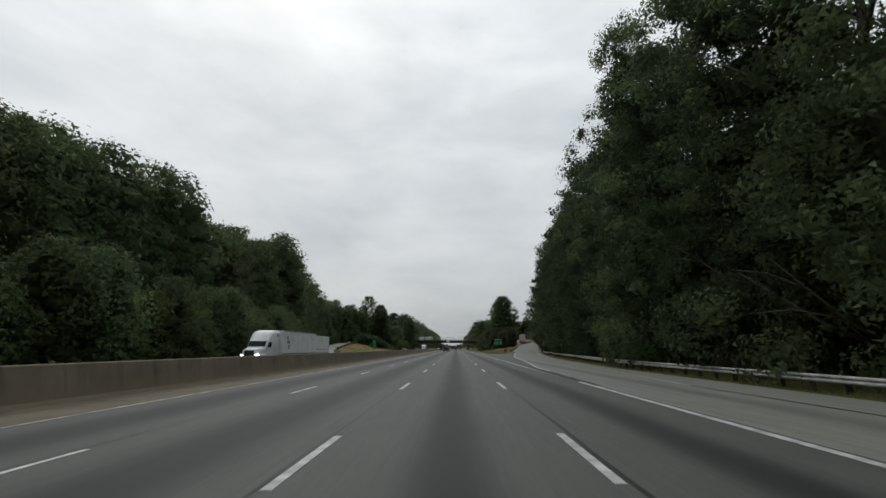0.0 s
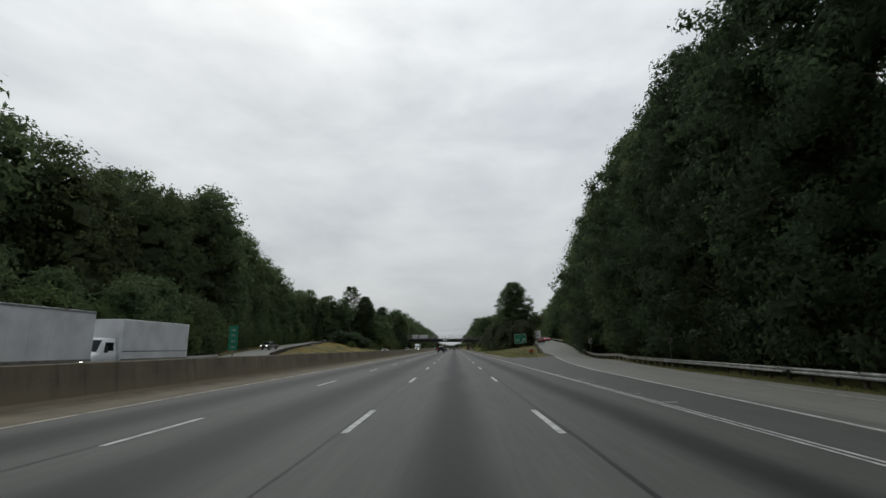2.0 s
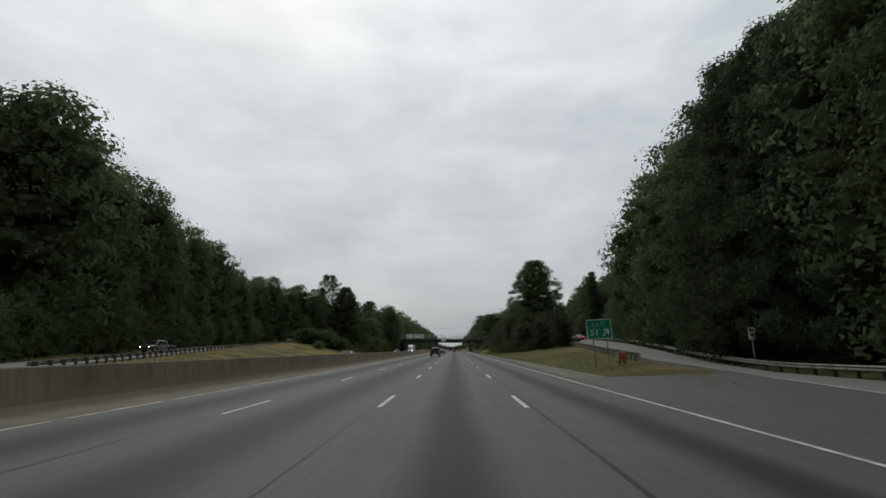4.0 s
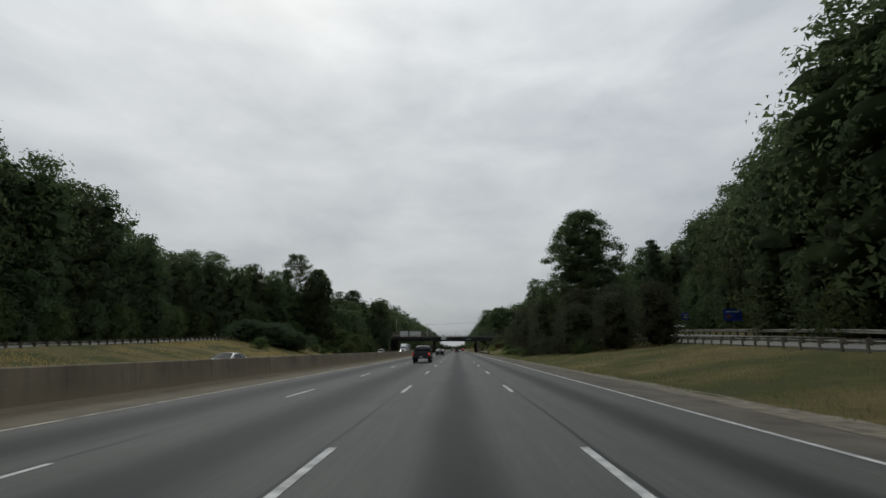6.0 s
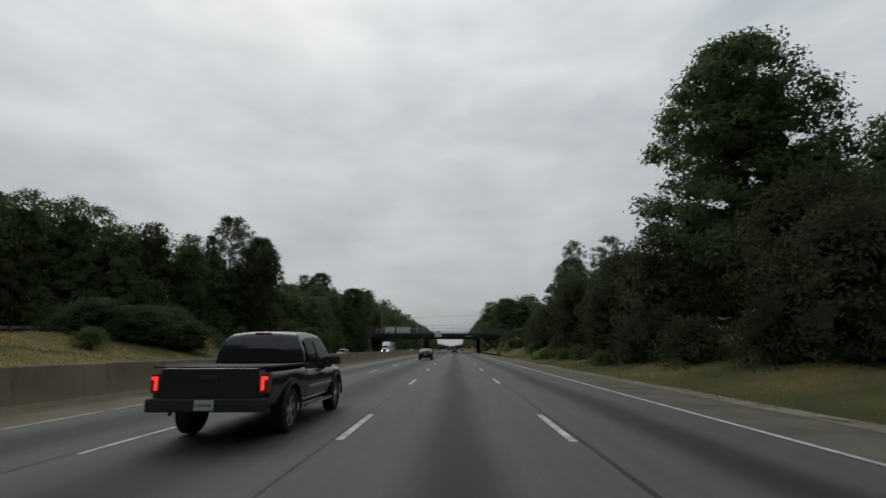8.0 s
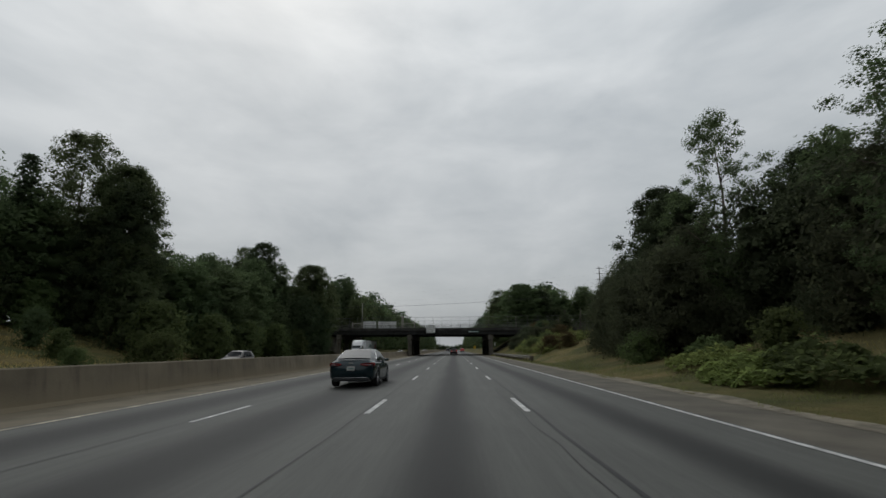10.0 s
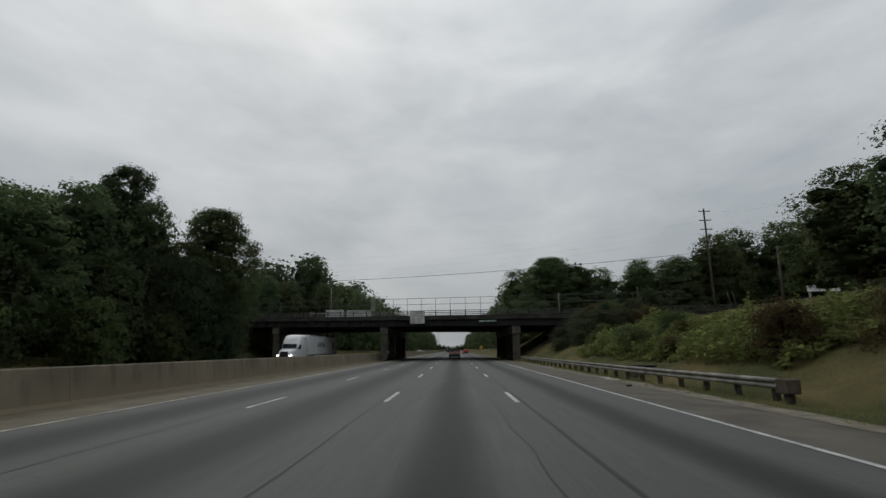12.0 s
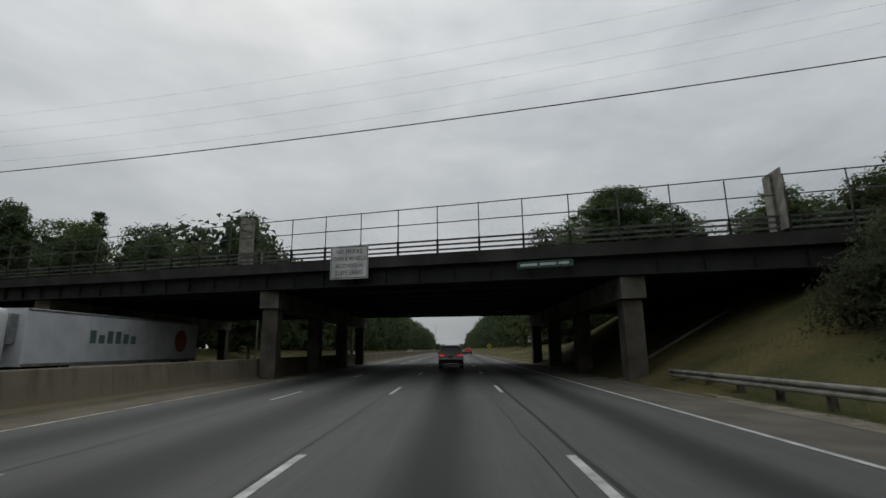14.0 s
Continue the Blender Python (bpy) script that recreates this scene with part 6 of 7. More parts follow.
M_TAIL = lamp_material("lit_tail_lamp", (0.80, 0.05, 0.035), 0.9)
M_TAIL_DIM = lamp_material("tail_lamp_lens", (0.16, 0.012, 0.012), 0.05)
M_HEAD = lamp_material("lit_head_lamp", (1.0, 0.96, 0.88), 5.0)
P_WHITE = car_paint("white_car_paint", (0.66, 0.67, 0.68), 0.3, 0.0)
P_GREY = car_paint("dark_grey_car_paint", (0.018, 0.021, 0.026), 0.18, 0.0)
P_TEAL = car_paint("dark_teal_car_paint", (0.010, 0.022, 0.027), 0.16, 0.0)
P_SILVER = car_paint("silver_car_paint", (0.32, 0.33, 0.35), 0.3, 0.6)
P_DUSK = car_paint("dark_brownish_car_paint", (0.055, 0.05, 0.046), 0.3, 0.2)
P_RED = car_paint("red_car_paint", (0.42, 0.03, 0.03), 0.3, 0.0)
P_TAN = car_paint("pale_silver_car_paint", (0.40, 0.40, 0.39), 0.3, 0.4)
P_TRUCK = mat("white_truck_paint", (0.64, 0.65, 0.66), 0.4, var=0.08, scale=0.8, fine=30, bump=0.02, spec=0.4)


def table(rows, y, col):
    return lerp_table([(r[0], r[col]) for r in rows], y)


def shell(rows, wheels, wr_arch, y0, y1):
    """Lower body: a loft of cross sections from rows (y, bottom, shoulder, top, half width), opened over the wheels."""
    st = span(y0, y1, 0.09)
    vs, fs = [], []
    for y in st:
        zb, zs, zt, w = (table(rows, y, c) for c in (1, 2, 3, 4))
        arch = zb
        for wy in wheels:
            d = abs(y - wy)
            if d < wr_arch:
                arch = max(arch, 0.33 + math.sqrt(wr_arch ** 2 - d * d))
        arch = min(arch, zs - 0.08)
        half = [(0.0, zb), (0.62 * w, zb), (0.90 * w, max(zb, arch - 0.02)), (0.975 * w, max(zb + 0.10, arch + 0.01)), (w, max((zb + zs) / 2 + 0.02, arch + 0.05)), (0.985 * w, zs - 0.05), (0.93 * w, zs), (0.80 * w, zt - 0.015), (0.45 * w, zt + 0.01), (0.0, zt + 0.02)]
        ring = half + [(-a, b) for a, b in half[-2:0:-1]]
        vs += [(a, y, b) for a, b in ring]
    k = len(vs) // len(st)
    for i in range(len(st) - 1):
        for j in range(k):
            fs.append((i * k + j, (i + 1) * k + j, (i + 1) * k + (j + 1) % k, i * k + (j + 1) % k))
    fs += [tuple(range(k)), tuple(range(len(vs) - 1, len(vs) - k - 1, -1))]
    return vs, fs


def cabin_point(rows, y, t):
    """A point on the cabin's side: rows (y, base z, base half width, roof z, roof half width); t from base to roof."""
    zb, wb, zr, wr = (table(rows, y, c) for c in (1, 2, 3, 4))
    return Vector((wb + (wr - wb) * t + 0.035 * math.sin(math.pi * t), y, zb + (zr - zb) * t))


def cabin(rows):
    st = span(rows[0][0], rows[-1][0], 0.09)
    vs, fs = [], []
    for y in st:
        zb, wb, zr, wr = (table(rows, y, c) for c in (1, 2, 3, 4))
        half = [(wb, zb - 0.03), (cabin_point(rows, y, 0.5).x, (zb + zr) / 2), (wr + 0.01, zr - 0.03), (wr * 0.9, zr), (wr * 0.5, zr + 0.025 * min(1, (zr - zb) * 3)), (0, zr + 0.035 * min(1, (zr - zb) * 3))]
        ring = half + [(-a, b) for a, b in half[-2::-1]]
        vs += [(a, y, b) for a, b in ring]
    k = len(vs) // len(st)
    for i in range(len(st) - 1):
        for j in range(k - 1):
            fs.append((i * k + j, (i + 1) * k + j, (i + 1) * k + j + 1, i * k + j + 1))
    fs += [tuple(range(k)), tuple(range(len(vs) - 1, len(vs) - k - 1, -1))]
    return vs, fs


def window_panel(rows, outline, side):
    """A pane laid over the cabin's side, inside an outline of (y, t)."""
    ys = [q[0] for q in outline]
    y0, y1, ny, nt = min(ys), max(ys), 12, 4
    vs, fs = [], []
    for i in range(ny + 1):
        y = y0 + (y1 - y0) * (0.002 + 0.996 * i / ny)
        hits = []
        for (ya, ta), (yb, tb) in zip(outline, outline[1:] + outline[:1]):
            if (ya - y) * (yb - y) < 0:
                hits.append(ta + (tb - ta) * (y - ya) / (yb - ya))
        lo, hi = min(hits), max(hits)
        for j in range(nt + 1):
            q = cabin_point(rows, y, lo + (hi - lo) * j / nt)
            vs.append(((q.x + 0.022) * side, q.y, q.z))
    for i in range(ny):
        for j in range(nt):
            k = i * (nt + 1) + j
            q = (k, k + nt + 1, k + nt + 2, k + 1)
            fs.append(q if side > 0 else q[::-1])
    return mesh_from("side_window", vs, fs, M_GLASS, True)


def slope_panel(name, p0, p1, w0, w1, material, lift, parent, label="", bulge=0.05):
    """A slightly curved pane across the car between two heights: p=(y, z), w=half widths."""
    vs, fs = [], []
    nx_, nz_ = 8, 4
    d = Vector((0, p1[0] - p0[0], p1[1] - p0[1]))
    nrm = Vector((0, -d.z, d.y)).normalized()
    for j in range(nz_ + 1):
        t = j / nz_
        for i in range(nx_ + 1):
            s = i / nx_ * 2 - 1
            q = Vector((0, p0[0], p0[1])) + d * t + nrm * lift
            q += nrm * (bulge * (1 - s * s) * (1 if lift > 0 else -1))
            q.x = s * (w0 + (w1 - w0) * t)
            vs.append(q)
    for j in range(nz_):
        for i in range(nx_):
            a = j * (nx_ + 1) + i
            fs.append((a, a + 1, a + nx_ + 2, a + nx_ + 1))
    return part(name, mesh_from(name, vs, fs, material, True), material, parent, label)


def wheel(parent, x, y, r, width):
    side = 1 if x > 0 else -1
    w = part("wheel", bm_cyl(r * 0.66, r * 0.66, -width * 0.38, width * 0.38, 22, m=pose(0, 0, 0, 0, 90, 0)), M_TRIM, parent, at=pose(x, y, r))
    bm = bmesh.new()
    prof = [(r * 0.66, -width / 2), (r * 0.92, -width / 2), (r, -width * 0.36), (r, width * 0.36), (r * 0.92, width / 2), (r * 0.66, width / 2)]
    seg = 28
    rings = [[bm.verts.new((b, a * math.cos(2 * math.pi * k / seg), a * math.sin(2 * math.pi * k / seg))) for a, b in prof] for k in range(seg)]
    for k in range(seg):
        for i in range(len(prof)):
            j = (i + 1) % len(prof)
            bm.faces.new((rings[k][i], rings[k][j], rings[(k + 1) % seg][j], rings[(k + 1) % seg][i]))
    part("tyre", bm, M_TYRE, w)
    bm = bmesh.new()
    bm_cyl(r * 0.16, r * 0.14, 0, 0.03, 12, bm, pose(side * width * 0.40, 0, 0, 0, 90 * side, 0))
    for k in range(5):
        a = 72 * k
        m = pose(side * width * 0.41, 0, 0, a, 0, 0)
        vs = [m @ Vector(c) for c in ((0, -r * 0.12, r * 0.1), (0, r * 0.12, r * 0.1), (0, r * 0.14, r * 0.64), (0, -r * 0.14, r * 0.64))]
        vv = [bm.verts.new(c) for c in vs]
        v2 = [bm.verts.new(c + Vector((-0.02 * side, 0, 0))) for c in vs]
        bm.faces.new(vv)
        bm.faces.new(v2[::-1])
        for i in range(4):
            bm.faces.new((vv[i], vv[(i + 1) % 4], v2[(i + 1) % 4], v2[i]))
    seg = 24
    ro, ri = r * 0.665, r * 0.60
    vo = [bm.verts.new((side * width * 0.45, ro * math.cos(2 * math.pi * k / seg), ro * math.sin(2 * math.pi * k / seg))) for k in range(seg)]
    vi = [bm.verts.new((side * width * 0.41, ri * math.cos(2 * math.pi * k / seg), ri * math.sin(2 * math.pi * k / seg))) for k in range(seg)]
    for k in range(seg):
        bm.faces.new((vo[k], vo[(k + 1) % seg], vi[(k + 1) % seg], vi[k]))
    part("rim", bm, M_RIM, w)
    return w


def mirrors(parent, x, y, z, material, size=0.12):
    for s in (-1, 1):
        bm = bmesh.new()
        box(bm, s * x, s * (x + size * 1.6), y - 0.06, y + 0.09, z - size * 0.55, z + size * 0.55, 0.03)
        part("side_mirror", bm, material, parent)


def licence_plate(parent, y, z, w=0.31):
    pl = part("licence_plate", bm_box(-w / 2, w / 2, y - 0.012, y, z - 0.078, z + 0.078, 0.004), M_PLATE, parent)
    part("plate_frame", bm_box(-w / 2 - 0.012, w / 2 + 0.012, y - 0.008, y + 0.004, z - 0.092, z + 0.092, 0.003), M_TRIM, pl)
    part("writing_bar", bm_box(-0.11, 0.11, y - 0.0165, y - 0.0125, z - 0.026, z + 0.016), M_GREENMARK, pl)


def quad_lamp(name, parent, pts, material, depth=0.03, label=""):
    """A lamp lens: a polygon of points, thickened along y."""
    n = len(pts)
    vs = [Vector(q) for q in pts] + [Vector(q) + Vector((0, depth, 0)) for q in pts]
    fs = [tuple(range(n)), tuple(range(2 * n - 1, n - 1, -1))] + [(i, (i + 1) % n, n + (i + 1) % n, n + i) for i in range(n)]
    return part(name, mesh_from(name, vs, fs, material), material, parent, label)


def make_suv(label, paint, lit=True):
    car = tagged(new("car"), label, "car")
    rows = [(0.0, 0.42, 0.92, 0.98, 0.80), (0.10, 0.30, 0.98, 1.05, 0.89), (0.5, 0.24, 1.02, 1.08, 0.925), (2.4, 0.22, 1.00, 1.05, 0.93), (3.4, 0.22, 0.99, 1.05, 0.925), (4.2, 0.24, 0.90, 1.00, 0.90), (4.5, 0.30, 0.78, 0.86, 0.82), (4.6, 0.42, 0.66, 0.70, 0.70)]
    v, f = shell(rows, (0.92, 3.62), 0.43, 0, 4.6)
    part("body", mesh_from("body", v, f, paint, True), paint, car)
    cab = [(0.06, 1.00, 0.84, 1.10, 0.80), (0.22, 1.02, 0.86, 1.42, 0.70), (0.50, 1.03, 0.86, 1.62, 0.64), (1.4, 1.03, 0.86, 1.68, 0.64), (2.3, 1.03, 0.86, 1.65, 0.63), (2.7, 1.03, 0.86, 1.52, 0.66), (3.45, 1.04, 0.86, 1.07, 0.80)]
    v, f = cabin(cab)
    part("cabin", mesh_from("cabin", v, f, paint, True), paint, car)
    slope_panel("rear_window", (0.145, 1.10), (0.40, 1.52), 0.70, 0.58, M_GLASS, 0.045, car, "dark tinted rear window", 0.03)
    slope_panel("windscreen", (3.30, 1.10), (2.66, 1.55), 0.76, 0.60, M_GLASS, -0.03, car, "", 0.04)
    for s in (-1, 1):
        part("side_window", window_panel(cab, [(0.75, 0.12), (1.55, 0.10), (1.55, 0.86), (0.85, 0.84)], s), M_GLASS, car)
        part("side_window", window_panel(cab, [(1.62, 0.10), (2.85, 0.12), (2.45, 0.86), (1.62, 0.88)], s), M_GLASS, car)
        lamp = [(s * 0.87, 0.05, 1.06), (s * 0.60, -0.02, 1.00), (s * 0.33, -0.035, 0.985), (s * 0.34, -0.03, 0.945), (s * 0.62, -0.02, 0.90), (s * 0.89, 0.06, 0.93)]
        lens = quad_lamp("tail_lamp", car, lamp, M_TAIL_DIM, 0.06, "red tail lamp lens")
        if lit:
            quad_lamp("lit_bulb", lens, [(s * 0.85, 0.035, 1.03), (s * 0.62, -0.026, 0.985), (s * 0.38, -0.042, 0.975), (s * 0.38, -0.042, 0.955), (s * 0.62, -0.026, 0.93), (s * 0.86, 0.045, 0.965)], M_TAIL, 0.004, "lit lamp strip")
        quad_lamp("head_lamp", car, [(s * 0.80, 4.44, 0.80), (s * 0.45, 4.585, 0.78), (s * 0.45, 4.60, 0.70), (s * 0.80, 4.48, 0.70)], M_GLASS_PALE, 0.03)
        v, f = tube([(s * 0.60, 0.55, 1.69), (s * 0.61, 0.7, 1.725), (s * 0.61, 2.1, 1.715), (s * 0.60, 2.25, 1.675)], 0.018, 6)
        part("roof_rail", mesh_from("roof_rail", v, f, M_TRIM), M_TRIM, car)
        for wy in (0.92, 3.62):
            wheel(car, s * 0.80, wy, 0.345, 0.23)
        part("sill_cladding", bm_box(s * 0.90, s * 0.945, 1.4, 3.1, 0.23, 0.40, 0.01), M_TRIM, car)
    bm = bmesh.new()
    box(bm, -0.90, 0.90, -0.05, 0.30, 0.30, 0.68, 0.05)
    bump = part("rear_bumper", bm, M_TRIM, car, "black plastic lower bumper")
    part("skid_strip", bm_box(-0.52, 0.52, -0.066, -0.052, 0.34, 0.385, 0.004), M_CHROME, bump, "pale skid strip")
    part("spoiler", bm_box(-0.62, 0.62, 0.18, 0.56, 1.59, 1.645, 0.015), paint, car)
    part("tailgate_trim", bm_box(-0.36, 0.36, -0.04, 0.0, 0.965, 0.99, 0.004), M_CHROME, car)
    part("emblem", bm_cyl(0.055, 0.055, -0.05, -0.035, 14, m=pose(0, -0.0, 1.035, 90)), M_CHROME, car)
    licence_plate(car, -0.03, 0.86)
    mirrors(car, 0.88, 2.78, 1.12, M_TRIM if lit else paint)
    return car


def make_sedan(label, paint, lit=False):
    car = tagged(new("car"), label, "car")
    rows = [(0.0, 0.52, 0.74, 0.83, 0.58), (0.05, 0.40, 0.86, 0.96, 0.76), (0.14, 0.33, 0.93, 1.03, 0.845), (0.32, 0.28, 0.965, 1.06, 0.89), (0.7, 0.24, 0.97, 1.06, 0.915), (1.3, 0.21, 0.955, 1.02, 0.925), (3.4, 0.20, 0.92, 0.98, 0.92), (4.2, 0.21, 0.82, 0.91, 0.90), (4.7, 0.25, 0.70, 0.79, 0.82), (4.86, 0.32, 0.62, 0.69, 0.70), (4.92, 0.40, 0.56, 0.60, 0.56)]
    v, f = shell(rows, (1.02, 3.86), 0.405, 0, 4.92)
    part("body", mesh_from("body", v, f, paint, True), paint, car)
    cab = [(0.42, 1.01, 0.74, 1.05, 0.68), (0.9, 0.98, 0.83, 1.22, 0.66), (1.4, 0.96, 0.86, 1.365, 0.62), (1.9, 0.95, 0.87, 1.445, 0.60), (2.4, 0.94, 0.87, 1.462, 0.60), (2.85, 0.94, 0.87, 1.42, 0.60), (3.25, 0.94, 0.86, 1.27, 0.66), (3.9, 0.95, 0.84, 0.99, 0.78)]
    v, f = cabin(cab)
    part("cabin", mesh_from("cabin", v, f, paint, True), paint, car)
    slope_panel("rear_window", (0.53, 1.078), (1.52, 1.405), 0.67, 0.54, M_GLASS_PALE, 0.03, car, "sloping rear window that mirrors the sky", 0.03)
    slope_panel("windscreen", (3.74, 1.03), (2.90, 1.42), 0.74, 0.56, M_GLASS, -0.025, car, "", 0.03)
    for s in (-1, 1):
        for outline in ([(1.20, 0.42), (1.5, 0.14), (2.26, 0.12), (2.26, 0.88), (1.75, 0.86)], [(2.33, 0.12), (3.42, 0.16), (2.98, 0.80), (2.33, 0.88)]):
            me = window_panel(cab, outline, s)
            me.materials[0] = M_GLASS_PALE
            part("side_window", me, M_GLASS_PALE, car)
        pts = [cabin_point(cab, y, t) for y, t in ((1.10, 0.16), (1.08, 0.34), (1.30, 0.64), (1.70, 0.92), (2.3, 0.95), (2.85, 0.92), (3.1, 0.78), (3.5, 0.18), (2.3, 0.08), (1.5, 0.08), (1.10, 0.16))]
        v, f = tube([(s * (q.x + 0.02), q.y, q.z) for q in pts], 0.013, 6)
        part("window_trim", mesh_from("window_trim", v, f, M_CHROME), M_CHROME, car, "chrome window trim")
        lens = quad_lamp("tail_lamp", car, [(s * 0.90, 0.27, 0.945), (s * 0.81, 0.045, 0.955), (s * 0.58, -0.030, 0.945), (s * 0.37, -0.045, 0.915), (s * 0.36, -0.045, 0.875), (s * 0.58, -0.042, 0.840), (s * 0.81, 0.025, 0.825), (s * 0.905, 0.27, 0.85)], M_TAIL if lit else M_TAIL_DIM, 0.10, "red tail lamp")
        quad_lamp("lens_strip", lens, [(s * 0.78, 0.018, 0.893), (s * 0.58, -0.046, 0.889), (s * 0.42, -0.054, 0.886), (s * 0.42, -0.054, 0.880), (s * 0.58, -0.048, 0.876), (s * 0.78, 0.016, 0.873)], M_LENS, 0.004, "pale lens strip")
        quad_lamp("head_lamp", car, [(s * 0.78, 4.70, 0.74), (s * 0.45, 4.85, 0.70), (s * 0.45, 4.87, 0.64), (s * 0.78, 4.75, 0.64)], M_GLASS_PALE, 0.03)
        for wy in (1.02, 3.86):
            wheel(car, s * 0.80, wy, 0.345, 0.225)
        part("door_handle", bm_box(s * 0.92, s * 0.945, 1.62, 1.84, 0.80, 0.83, 0.005), paint, car)
        part("door_handle", bm_box(s * 0.92, s * 0.945, 2.62, 2.84, 0.79, 0.82, 0.005), paint, car)
        part("sill", bm_box(s * 0.86, s * 0.915, 1.48, 3.42, 0.19, 0.27, 0.02), M_TRIM, car)
        part("exhaust_tip", bm_box(s * 0.54, s * 0.64, 0.06, 0.16, 0.245, 0.28, 0.010), M_CHROME, car)
    lower = bmesh.new()
    box(lower, -0.72, 0.72, 0.022, 0.30, 0.25, 0.40, 0.06)
    valance = part("lower_valance", lower, M_TRIM, car)
    part("chrome_strip", bm_box(-0.62, 0.62, 0.006, 0.024, 0.385, 0.399, 0.003), M_CHROME, valance)
    vs, fs = [], []
    for i in range(13):
        t = i / 6.0 - 1
        y = 0.075 + 0.13 * t * t
        for dy, z in ((0.016, 1.040), (0.010, 1.054), (0.06, 1.060), (0.10, 1.046)):
            vs.append((t * 0.68, y + dy, z - 0.022 * t * t))
    for i in range(12):
        for j in range(3):
            k = 4 * i + j
            fs.append((k, k + 1, k + 5, k + 4))
    part("boot_lip", mesh_from("boot_lip", vs, fs, paint, True), paint, car)
    part("emblem", bm_box(-0.09, 0.09, -0.022, -0.005, 0.925, 0.955, 0.004), M_CHROME, car)
    licence_plate(car, -0.012, 0.74)
    mirrors(car, 0.88, 3.12, 1.00, paint, 0.11)
    v, f = tube([(0, 1.86, 1.45), (0, 1.74, 1.52)], 0.022, 6)
    part("antenna_fin", mesh_from("antenna_fin", v, f, M_TRIM), M_TRIM, car)
    return car


def make_pickup(label, paint, lit=True):
    car = tagged(new("pickup_truck"), label, "pickup truck")
    rows = [(0.0, 0.52, 1.08, 1.12, 0.90), (0.08, 0.50, 1.12, 1.16, 0.93), (1.9, 0.46, 1.12, 1.16, 0.945), (1.95, 0.42, 1.08, 1.14, 0.945), (4.2, 0.40, 1.04, 1.14, 0.94), (4.9, 0.42, 1.00, 1.08, 0.92), (5.25, 0.46, 0.92, 0.98, 0.86), (5.4, 0.52, 0.78, 0.82, 0.76)]
    v, f = shell(rows, (1.12, 4.42), 0.49, 0, 5.4)
    part("body", mesh_from("body", v, f, paint, True), paint, car)
    cab = [(1.92, 1.10, 0.90, 1.62, 0.72), (2.05, 1.10, 0.90, 1.76, 0.67), (2.9, 1.10, 0.90, 1.80, 0.66), (3.5, 1.10, 0.90, 1.77, 0.66), (3.75, 1.10, 0.90, 1.66, 0.69), (4.40, 1.12, 0.88, 1.16, 0.82)]
    v, f = cabin(cab)
    part("cabin", mesh_from("cabin", v, f, paint, True), paint, car)
    slope_panel("rear_window", (1.90, 1.20), (1.99, 1.64), 0.76, 0.64, M_GLASS, 0.02, car, "dark tinted rear window", 0.015)
    slope_panel("windscreen", (4.28, 1.20), (3.72, 1.68), 0.78, 0.64, M_GLASS, -0.03, car, "", 0.03)
    for s in (-1, 1):
        part("side_window", window_panel(cab, [(2.12, 0.14), (2.75, 0.12), (2.75, 0.86), (2.2, 0.84)], s), M_GLASS, car)
        part("side_window", window_panel(cab, [(2.84, 0.12), (3.92, 0.16), (3.62, 0.84), (2.84, 0.88)], s), M_GLASS, car)
        lamp = [(s * 0.945, -0.012, 1.06), (s * 0.79, -0.03, 1.06), (s * 0.79, -0.03, 0.78), (s * 0.935, -0.012, 0.78)]
        lens = quad_lamp("tail_lamp", car, lamp, M_TAIL_DIM, 0.1, "red tail lamp lens")
        if lit:
            part("lit_bulb", bm_box(min(s * 0.82, s * 0.87), max(s * 0.82, s * 0.87), -0.045, -0.032, 0.82, 1.03, 0.004), M_TAIL, lens, "lit lamp strip")
            part("lit_bulb", bm_box(min(s * 0.87, s * 0.92), max(s * 0.87, s * 0.92), -0.042, -0.026, 0.98, 1.03, 0.004), M_TAIL, lens, "lit lamp strip")
        for wy in (1.12, 4.42):
            wheel(car, s * 0.82, wy, 0.385, 0.25)
            arc = [(s * 0.955, wy + 0.50 * math.cos(radians(a)), 0.36 + 0.50 * math.sin(radians(a))) for a in range(0, 181, 15)]
            v, f = tube(arc, 0.028, 6)
            part("wheel_arch_trim", mesh_from("wheel_arch_trim", v, f, M_TRIM, True), M_TRIM, car)
        part("side_step", bm_box(s * 0.90, s * 1.0, 1.9, 3.8, 0.36, 0.42, 0.02), M_CHROME, car)
        part("door_moulding", bm_box(s * 0.94, s * 0.965, 2.1, 3.85, 0.70, 0.75, 0.008), M_CHROME, car)
        part("bed_rail", bm_box(s * 0.80, s * 0.95, 0.03, 1.88, 1.155, 1.19, 0.012), M_TRIM, car)
        part("door_handle", bm_box(s * 0.94, s * 0.965, 2.92, 3.12, 0.93, 0.965, 0.006), M_TRIM, car)
    part("bed_cover", bm_box(-0.79, 0.79, 0.06, 1.86, 1.165, 1.18, 0.004), M_TRIM, car, "black soft bed cover")
    tg = part("tailgate", bm_box(-0.765, 0.765, -0.035, 0.03, 0.70, 1.155, 0.015), paint, car)
    part("tailgate_handle", bm_box(-0.14, 0.14, -0.05, -0.037, 0.98, 1.05, 0.006), M_TRIM, tg)
    part("brake_lamp", bm_box(-0.16, 0.16, 2.0, 2.03, 1.745, 1.775, 0.004), M_TAIL_DIM, car)
    bm = bmesh.new()
    box(bm, -0.94, 0.94, -0.13, 0.10, 0.50, 0.70, 0.03)
    part("rear_bumper", bm, M_TRIM, car, "dark step bumper")
    licence_plate(car, -0.14, 0.61)
